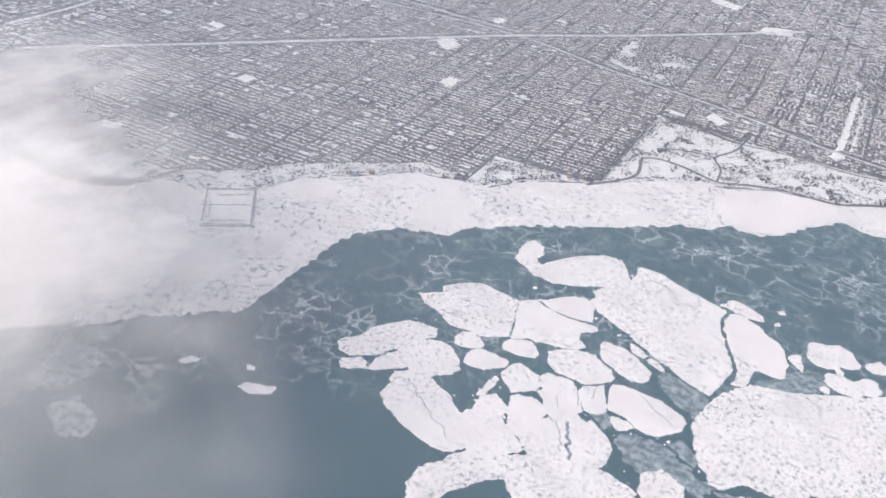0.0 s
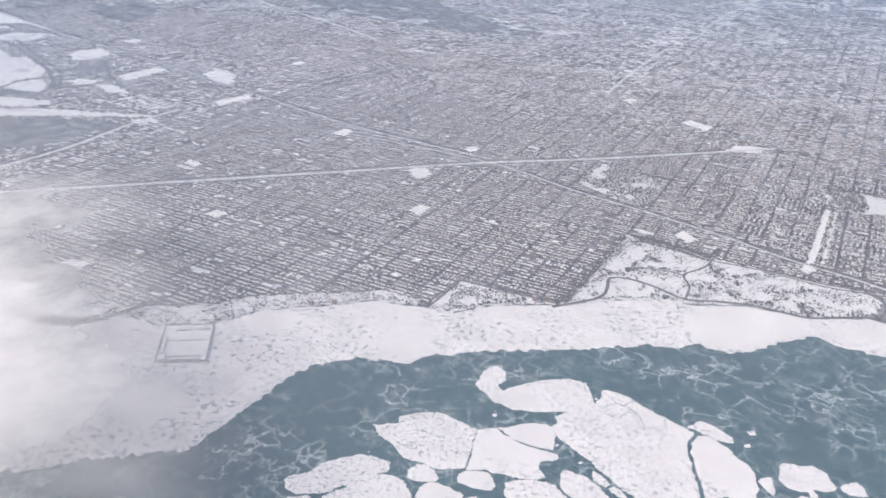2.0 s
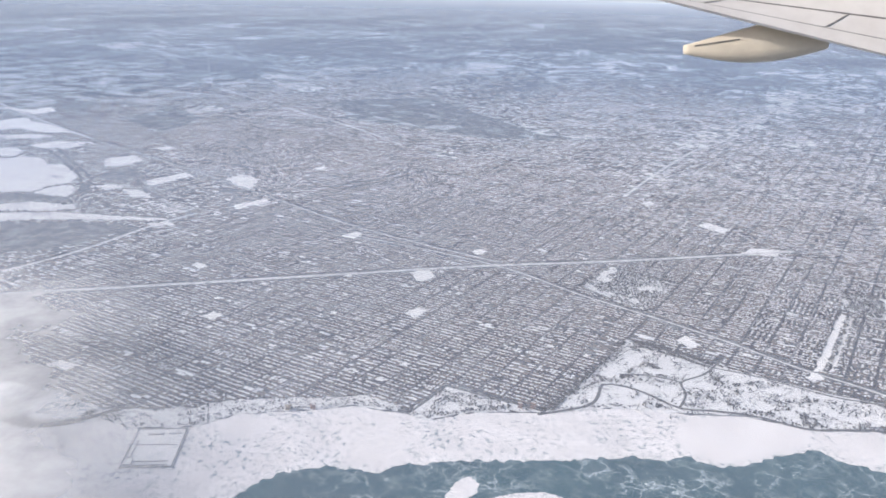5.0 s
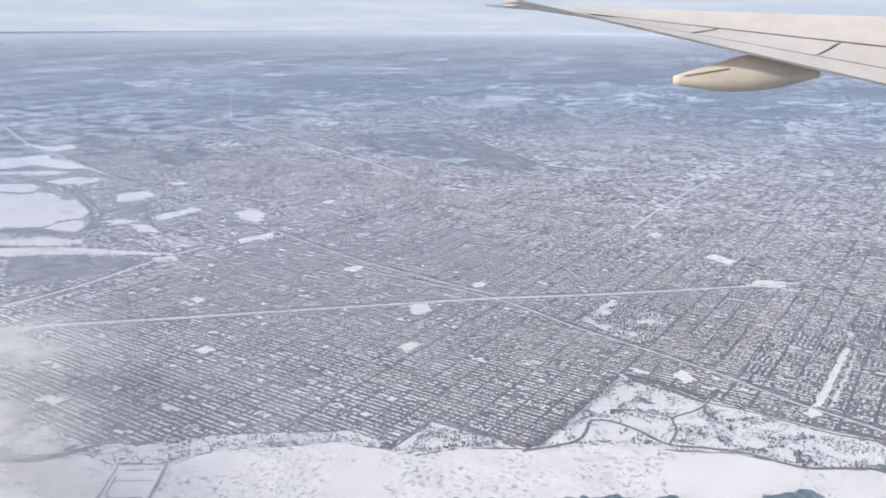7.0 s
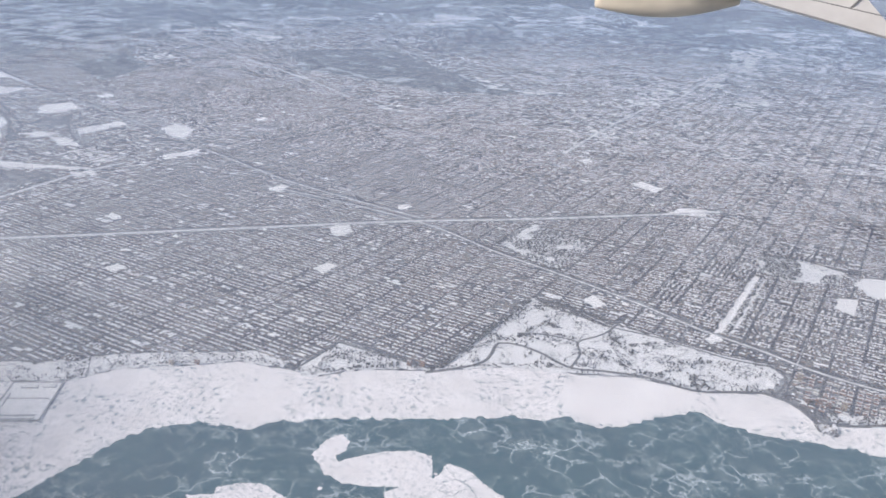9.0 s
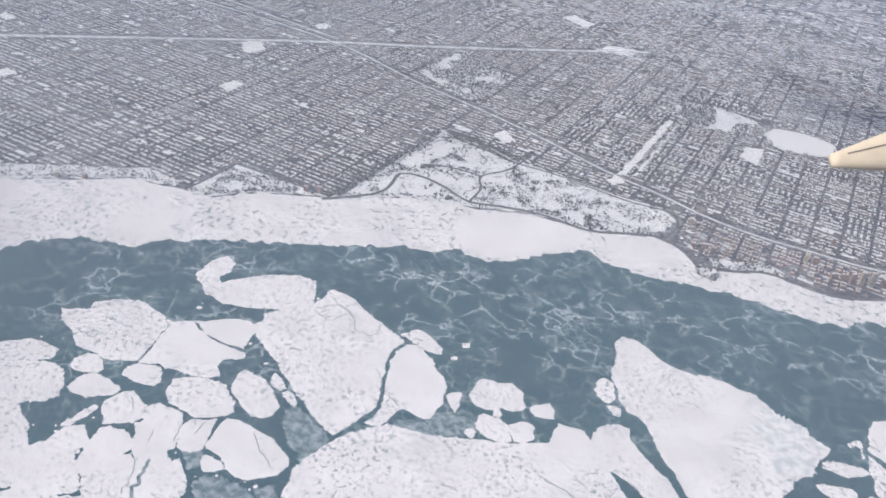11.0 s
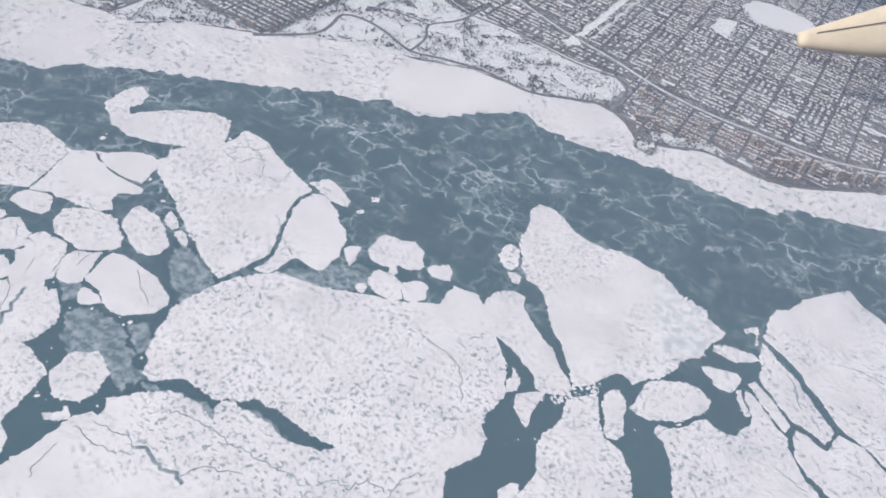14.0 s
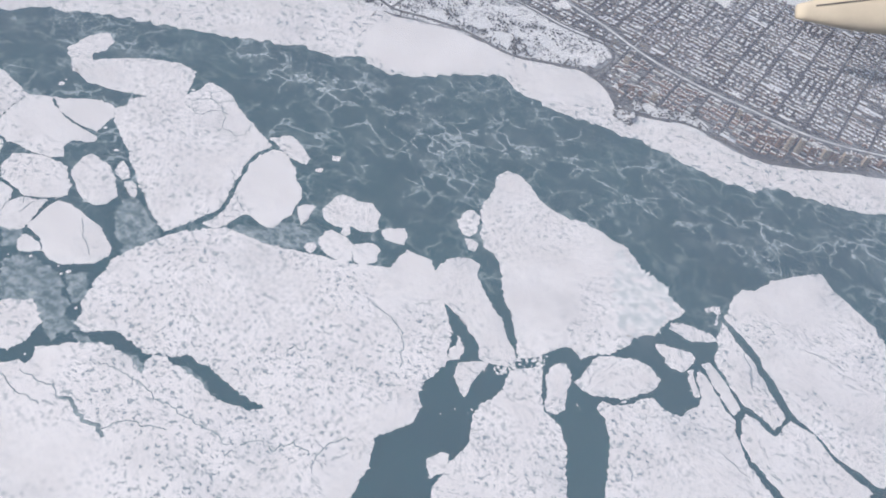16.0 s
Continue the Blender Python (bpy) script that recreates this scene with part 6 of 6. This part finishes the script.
singles = sorted(places[:420], key=lambda p: p[1] - 0.6 * p[0])[:300]
for i, (x, y) in enumerate(singles):
    m = Matrix.Translation((x, y, LAND_Z + 0.02)) @ pose(0, 0, 0, 0, 0, pick.uniform(0, 360))
    if i < 5:
        kinds[i].matrix_basis = m
    else:
        copy_thing(kinds[i % 5], m)
rest = [p for p in places if p not in set(singles)]
rest += wooded(CLUB_AREA, 1100, 0.12, 0.0, 2) + wooded(CEMETERY, 3200, 0.1, -0.25, 3) + wooded(WEST_PARK, 2600, 0.08, -0.05, 4)
rest += wooded(WOOD_SOUTH, 2600, 0.1, -0.9, 5) + wooded(WOOD_WEST, 1700, 0.1, -0.5, 6) + wooded(BAY_PARK, 900, 0.08, 0.1, 7) + wooded(SHORE_STRIP, 3600, 0.14, -0.05, 8)
rest += [(114.9 + q * math.cos(a), -34.6 + q * math.sin(a)) for q, a in ((pick.uniform(2.3, 3.3), pick.uniform(0, 6.28)) for _ in range(45))]
rest += wooded(TOWER_STRIP, 500, 0.2, -0.1, 9)
rest += [(x + pick.gauss(0, 0.9), y + pick.gauss(0, 0.9) + 1.5) for x, y in smooth(SHORE, 0.35) if pick.random() < 0.55]
x, y = np.array(rest).T
ok = (inside(LAND_PLAN, x, y) & inside(LAND_PLAN, x + 0.4, y - 0.7)) | inside(ROUND_POINT, x, y)
x, y = x[ok], y[ok]
spindles("park_trees", x, y, LAND_Z, rng.uniform(0.20, 0.46, len(x)), rng.uniform(0.4, 0.85, len(x)), "bare brown trees and brush in snowy parks")

# ---- scattered snowy lots ----
r = np.random.default_rng(21)
quads = []
for i0, i1, j0, j1, count, big in ((-22, 24, -20, 34, 150, 1.5), (5, 24, 60, 120, 200, 2.4), (-60, 40, -20, 110, 420, 1.9), (-7, 24, 45, 130, 320, 2.6), (-50, -24, 0, 50, 160, 3.0), (-75, 5, 60, 130, 420, 2.8)):
    cx, cy = r.integers(i0, i1, count) * PITCH_X + r.uniform(2, 8, count), r.integers(j0, j1, count) * PITCH_Y + r.uniform(1.5, 3.5, count)
    hx, hy = r.uniform(0.8, big, count), r.uniform(0.7, big * 0.55, count)
    ok = free(cx, cy) & free(cx + hx, cy + hy) & free(cx - hx, cy - hy)
    cx, cy, hx, hy = cx[ok], cy[ok], hx[ok], hy[ok]
    v = np.empty((len(cx), 4, 3))
    v[:, :, 0] = cx[:, None] + hx[:, None] * np.array([-1, 1, 1, -1]) * r.uniform(0.75, 1.1, (len(cx), 4))
    v[:, :, 1] = cy[:, None] + hy[:, None] * np.array([-1, -1, 1, 1]) * r.uniform(0.75, 1.1, (len(cx), 4))
    v[:, :, 2] = LAND_Z + 0.72 + 0.03 * r.random((len(cx), 1))
    quads.append(v.reshape(-1, 3))
road = smooth(FREEWAYS[2], 4.0)
for spread, count, big in ((9.0, 240, 3.2), (26.0, 260, 3.0)):
    at = r.integers(0, len(road), count)
    cx, cy = np.array([road[k][0] for k in at]) + r.normal(0, spread, count), np.array([road[k][1] for k in at]) + r.normal(0, spread, count)
    hx, hy = r.uniform(0.8, big, count), r.uniform(0.7, big * 0.6, count)
    v = np.empty((count, 4, 3))
    v[:, :, 0] = cx[:, None] + hx[:, None] * np.array([-1, 1, 1, -1]) * r.uniform(0.75, 1.1, (count, 4))
    v[:, :, 1] = cy[:, None] + hy[:, None] * np.array([-1, -1, 1, 1]) * r.uniform(0.75, 1.1, (count, 4))
    v[:, :, 2] = LAND_Z + 0.76 + 0.03 * r.random((count, 1))
    quads.append(v.reshape(-1, 3))
v = np.concatenate(quads)
n = len(v) // 4
lots = mesh_of("lots", v.reshape(-1, 3), np.arange(4 * n).reshape(-1, 4), [FIELD])
tagged(new("flat_roofs", lots), "broad flat snowy roofs of schools and works", "roofs", kind="stuff")


# ---- apartment houses and towers by the lake ----
def apartment_tower(x, y, wide, deep, high, turn, wall, label):
    """A tall slab of flats: shaft, window bands on each floor pair, parapet, snowy roof and lift house."""
    base = new("apartment_tower")
    base.matrix_basis = pose(x, y, LAND_Z, 0, 0, turn)
    a, b = wide / 2, deep / 2
    bm = bmesh.new()
    box(bm, -a, a, -b, b, 0, high)
    part("shaft", bm, wall, base)
    z = 0.25
    while z < high - 0.2:
        bm = bmesh.new()
        box(bm, -a * 0.94, a * 0.94, -b - 0.012, b + 0.012, z, z + 0.09)
        part("window_band", bm, GLASS, base, "dark window band")
        z += 0.3
    bm = bmesh.new()
    for x0, x1, y0, y1 in ((-a, a, -b, -b + 0.05), (-a, a, b - 0.05, b), (-a, -a + 0.05, -b + 0.05, b - 0.05), (a - 0.05, a, -b + 0.05, b - 0.05)):
        box(bm, x0, x1, y0, y1, high, high + 0.07)
    part("parapet", bm, wall, base)
    bm = bmesh.new()
    box(bm, -a + 0.05, a - 0.05, -b + 0.05, b - 0.05, high + 0.004, high + 0.03)
    part("roof", bm, SNOW, base, "snow-covered flat roof")
    bm = bmesh.new()
    box(bm, -a * 0.3, a * 0.25, -b * 0.45, b * 0.4, high + 0.03, high + 0.28)
    part("lift_house", bm, GREY, base)
    return tagged(base, label, "tower", group="lakeside towers")


TOWERS = [
        (103.2, -7.5, 1.4, 0.9, 2.4, 0, TAN), (107.5, -22.0, 1.1, 0.8, 1.7, 20, BROWN), (111.0, -20.5, 1.6, 0.8, 1.9, 15, BROWN), (113.9, -20.0, 1.2, 0.8, 1.5, 10, BROWN),
        (118.3, -19.0, 1.5, 0.8, 2.3, 0, TAN), (141.9, -4.6, 1.2, 0.9, 2.4, 0, TAN), (144.8, -4.0, 1.5, 0.8, 1.9, 0, BROWN), (151.5, -11.0, 1.9, 0.9, 2.1, 28, BROWN)]
TOWERS += [
        (154.4, -9.8, 1.7, 0.8, 2.3, 28, BROWN), (157.0, -9.0, 1.2, 0.9, 2.9, 28, BROWN), (159.6, -8.4, 1.1, 1.0, 4.0, 28, TAN), (162.6, -7.2, 1.3, 1.0, 4.2, 28, TAN),
        (170.3, -3.0, 1.8, 0.9, 3.0, 35, TAN), (172.6, -1.5, 1.6, 0.9, 2.6, 35, BROWN), (175.8, 0.6, 1.9, 0.9, 3.0, 40, TAN), (148.8, 13.3, 1.0, 0.9, 2.2, 0, BROWN),
        (160.0, -3.0, 1.3, 0.9, 2.2, 28, BROWN), (166.5, -4.2, 1.5, 0.8, 2.4, 32, BROWN), (181.5, 4.6, 1.5, 0.9, 2.8, 40, TAN), (186.0, 8.0, 1.4, 0.9, 2.5, 40, BROWN),
        (-77.0, -117.5, 1.2, 0.8, 1.5, 0, TAN), (-70.5, -112.5, 1.4, 0.7, 1.3, 0, BROWN), (-8.0, -71.5, 1.3, 0.8, 1.8, 0, BROWN), (-12.0, -73.5, 1.2, 0.7, 1.4, 0, BROWN)]
for x, y, w, d, h, turn, wall in TOWERS:
    apartment_tower(x, y, w * 1.25, d * 1.2, h * 1.3, turn, wall, "tall tan brick apartment tower beside the lakeshore road" if wall is TAN else "brown brick apartment tower near the lakeshore")


def apartment_house(name, shape, wall):
    """A flat-roofed brick block round a court: wings in a U, an L or a bar, under snow."""
    base = new(name)
    wings = {"u": ((-0.9, -0.5, -0.7, 0.7), (0.5, 0.9, -0.7, 0.7), (-0.5, 0.5, 0.3, 0.7)), "l": ((-0.8, -0.4, -0.7, 0.7), (-0.4, 0.8, 0.3, 0.7)), "bar": ((-1.0, 1.0, -0.32, 0.32),)}[shape]
    bm = bmesh.new()
    for x0, x1, y0, y1 in wings:
        box(bm, x0, x1, y0, y1, 0, 0.62)
    part("wall", bm, wall, base)
    for x0, x1, y0, y1 in wings:
        bm = bmesh.new()
        box(bm, x0 + 0.04, x1 - 0.04, y0 + 0.04, y1 - 0.04, 0.622, 0.65)
        part("roof", bm, SNOW, base, "snow-covered flat roof")
    bm = bmesh.new()
    x0, x1, y0, y1 = wings[0]
    box(bm, x0 + 0.1, x0 + 0.24, y0 + 0.3, y0 + 0.42, 0.65, 0.78)
    part("chimney", bm, BROWN, base)
    label = {"u": "brick apartment house round a court, snowy roof", "l": "corner brick apartment house with snowy roof", "bar": "long brick apartment house with snowy roof"}[shape]
    return tagged(base, label, "apartment house", group="apartment houses by the lake")


stock = [apartment_house("apartment_house", s, w) for s, w in (("u", BROWN), ("l", BROWN), ("bar", BROWN), ("u", BROWN), ("bar", GREY))]
spots_ = []
for i in range(9, 21):
    for j in range(-6, 9):
        for k in range(4):
            for side in (-1.1, 1.1):
                x, y = i * PITCH_X + 1.6 + k * 2.3, j * PITCH_Y + PITCH_Y / 2 + side
                spots_.append((x, y))
sx, sy = np.array(spots_).T
ok = inside(APARTMENTS, sx, sy)
for plan, m in ((LAND_PLAN, True), (TOWER_STRIP, False), (PARK_AREA, False), (LAGOON, False)):
    ok &= inside(plan, sx, sy) == m
for line, w in LINES:
    ok &= ~near_line(line, sx, sy, w + 0.6)
spots_ = [p for p, k in zip(spots_, ok) if k and pick.random() < 0.86]
pick.shuffle(spots_)
for i, (x, y) in enumerate(spots_[:300]):
    m = pose(x, y, LAND_Z, 0, 0, pick.choice((0, 180)) + pick.uniform(-1, 1))
    if i < 5:
        stock[i].matrix_basis = m
    else:
        copy_thing(stock[pick.randrange(5)], m)


# ---- the waterworks on the shore ice ----
works = new("waterworks")
works.matrix_basis = pose(-95.6, -157.7, ICE_Z, 0, 0, 35)
bm = bmesh.new()
box(bm, -7.6, 7.6, -11.0, 11.0, -0.1, 0.22)
part("platform", bm, FIELD, works, "snow-covered platform")
for x0, x1, y0, y1 in ((-7.8, -7.2, -11.2, 11.2), (7.2, 7.8, -11.2, 11.2), (-7.2, 7.2, -11.2, -10.6), (-7.2, 7.2, 10.6, 11.2), (-6.2, 6.4, 1.2, 1.5)):
    bm = bmesh.new()
    box(bm, x0, x1, y0, y1, -0.1, 0.36)
    part("sea_wall", bm, WALL_STONE, works, "grey stone wall")
for x0, x1, y0, y1, h in ((-6.8, -4.6, -10.2, -7.0, 0.5), (-4.2, 5.6, -10.3, -9.2, 0.35), (-6.9, -5.8, -6.0, 4.0, 0.3), (-4.0, 1.0, 7.2, 8.6, 0.4), (2.5, 6.4, 7.6, 8.4, 0.3), (-5.2, 5.8, -8.2, -7.8, 0.25)):
    bm = bmesh.new()
    box(bm, x0, x1, y0, y1, 0.22, 0.22 + h)
    hall = part("hall", bm, WALL_STONE, works, "grey works building")
    bm = bmesh.new()
    box(bm, x0 + 0.15, x1 - 0.15, y0 + 0.12, y1 - 0.12, 0.224 + h, 0.26 + h)
    part("roof", bm, SNOW, hall, "snow-covered flat roof")
tagged(works, "walled waterworks on a snowy platform in the ice", "waterworks")


# ---- the aircraft's wing, hung far out where it lies through the middle of the flight ----
def loft(bm, rings, closed=True):
    """Faces between rings of points, and over both ends."""
    rows = [[bm.verts.new(p) for p in r] for r in rings]
    m = len(rows[0])
    for a, b in zip(rows, rows[1:]):
        for k in range(m if closed else m - 1):
            bm.faces.new((a[k], a[(k + 1) % m], b[(k + 1) % m], b[k]))
    if closed:
        bm.faces.new(rows[0]), bm.faces.new(rows[-1])
    return bm


def shaded(ob):
    for f in ob.data.polygons:
        f.use_smooth = True
    return ob


def canoe(base, at, length, tail, belly, slope):
    """A flap fairing: a blunt cut-off tail, a bowed belly and a back that climbs under the wing, with a stepped seam. at(along, down, out) places it."""
    def section(s):
        return -slope * length * min(s, 0.55), tail * (1 - 0.5 * s) + belly * math.sin(math.pi * s)

    rings = []
    for i in range(25):
        s = i / 24
        top, low = section(s)
        mid, half = (top + low) / 2, (low - top) / 2
        rings.append([at(length * s, mid - half * math.copysign(abs(math.cos(a)) ** 0.7, math.cos(a)), 0.55 * half * math.sin(a)) for a in [k / 20 * 6.2832 for k in range(20)]])
    shell = shaded(part("flap_fairing", loft(bmesh.new(), rings), FAIRING_PAINT, base, "cream canoe-shaped fairing under the flap"))
    rings = []
    for i in range(13):
        s = 0.07 + 0.30 * i / 12
        top, low = section(s)
        y = tail * 0.30 - slope * length * s * 0.45
        out = 0.55 * (low - top) / 2 + 0.5
        rings.append([at(length * s, y + w, out + d) for w, d in ((-1.1, 0.4), (1.1, 0.4), (1.1, -3.0), (-1.1, -3.0))])
    part("seam", loft(bmesh.new(), rings), GAP, shell, "dark seam line")
    return shell


def aircraft_wing():
    """The outer wing seen along its back: skin, flap with panel gaps, and one flap fairing."""
    base = new("aircraft_wing")
    far = 320.0
    base.matrix_basis = eye(113.7, -293.6, 140.81, 30.9, -17.36, 1.6)
    k = far / 1496.0

    def at(x, y, d=0.0):
        """x to the root, y down, d towards the viewer; the root lies nearer."""
        q = 1.0 - 0.00012 * (x - 300)
        return Vector((x * k, -y * k, -far + d * k)) * q

    def edge(x):
        return -416 + 0.2525 * (x - 316)

    def band(name, x0, x1, u0, u1, material, label, d0=0.0, thick=6.0, n=12):
        """A strip of the wing between two shares of its chord, behind the trailing edge."""
        rings = []
        for i in range(n + 1):
            x = x0 + (x1 - x0) * i / n
            chord = 44 + 0.115 * (x - 316)
            ring = [at(x - 60 * u, edge(x) - chord * u - 3.0 * math.sin(math.pi * min(u, 1.0)), d0 - 55 * u) for u in (u0, u0 + (u1 - u0) * 0.5, u1)]
            back = [at(x - 60 * u, edge(x) - chord * u + thick * 0.4, d0 - 55 * u - thick) for u in (u1, u0)]
            rings.append(ring + back)
        return part(name, loft(bmesh.new(), rings), material, base, label)

    band("flap", 300, 880, 0.0, 0.40, WING_PAINT, "pale flap along the trailing edge")
    band("aileron", 60, 296, 0.0, 0.40, WING_PAINT, "pale aileron outboard of the flap")
    band("spoiler", 90, 880, 0.425, 1.02, WING_PAINT, "pale spoiler panels ahead of the flap")
    band("wing_skin", 110, 880, 1.045, 1.75, WING_PAINT, "pale grey painted wing skin")
    band("hinge_line", 110, 880, 1.02, 1.06, GAP, "dark hinge line", d0=0.5, thick=2.0)
    band("flap_gap", 90, 880, 0.398, 0.428, GAP, "dark gap ahead of the flap", d0=-0.4, thick=2.0)
    for x in (190, 372, 592, 800):
        rings = []
        for u in (0.44, 0.7, 1.0):
            v = x + 95 * (u - 0.44)
            y = edge(v + 60 * u) - (44 + 0.115 * (v + 60 * u - 316)) * u - 3.0 * math.sin(math.pi * u)
            rings.append([at(v + p, y + q, r - 55 * u) for p, q, r in ((-3.0, 0.8, 0.9), (3.0, -0.8, 0.9), (3.0, -0.8, -1.5), (-3.0, 0.8, -1.5))])
        part("panel_gap", loft(bmesh.new(), rings), GAP, base, "dark gap between spoiler panels")
    canoe(base, lambda a, y, d: at(344 + a, -350 + y, d - 50), 262, 16, 20, 0.28)
    return tagged(base, "pale aircraft wing with a cream flap fairing", "aircraft wing")


def inner_fairing():
    """The next flap fairing towards the fuselage."""
    base = new("flap_track")
    far = 300.0
    base.matrix_basis = eye(145.2, -265.4, 140.28, 21.6, -41.2, 13.4)
    k = far / 1496.0

    def at(x, y, d=0.0):
        return Vector((x * k, -y * k, -far + d * k)) * (1.0 - 0.00010 * (x - 640))

    canoe(base, lambda a, y, d: at(634 + a, -367 + y, d + 10), 400, 24, 24, 0.33)
    return tagged(base, "cream flap fairing under the aircraft's inner wing", "aircraft wing")


aircraft_wing()
inner_fairing()
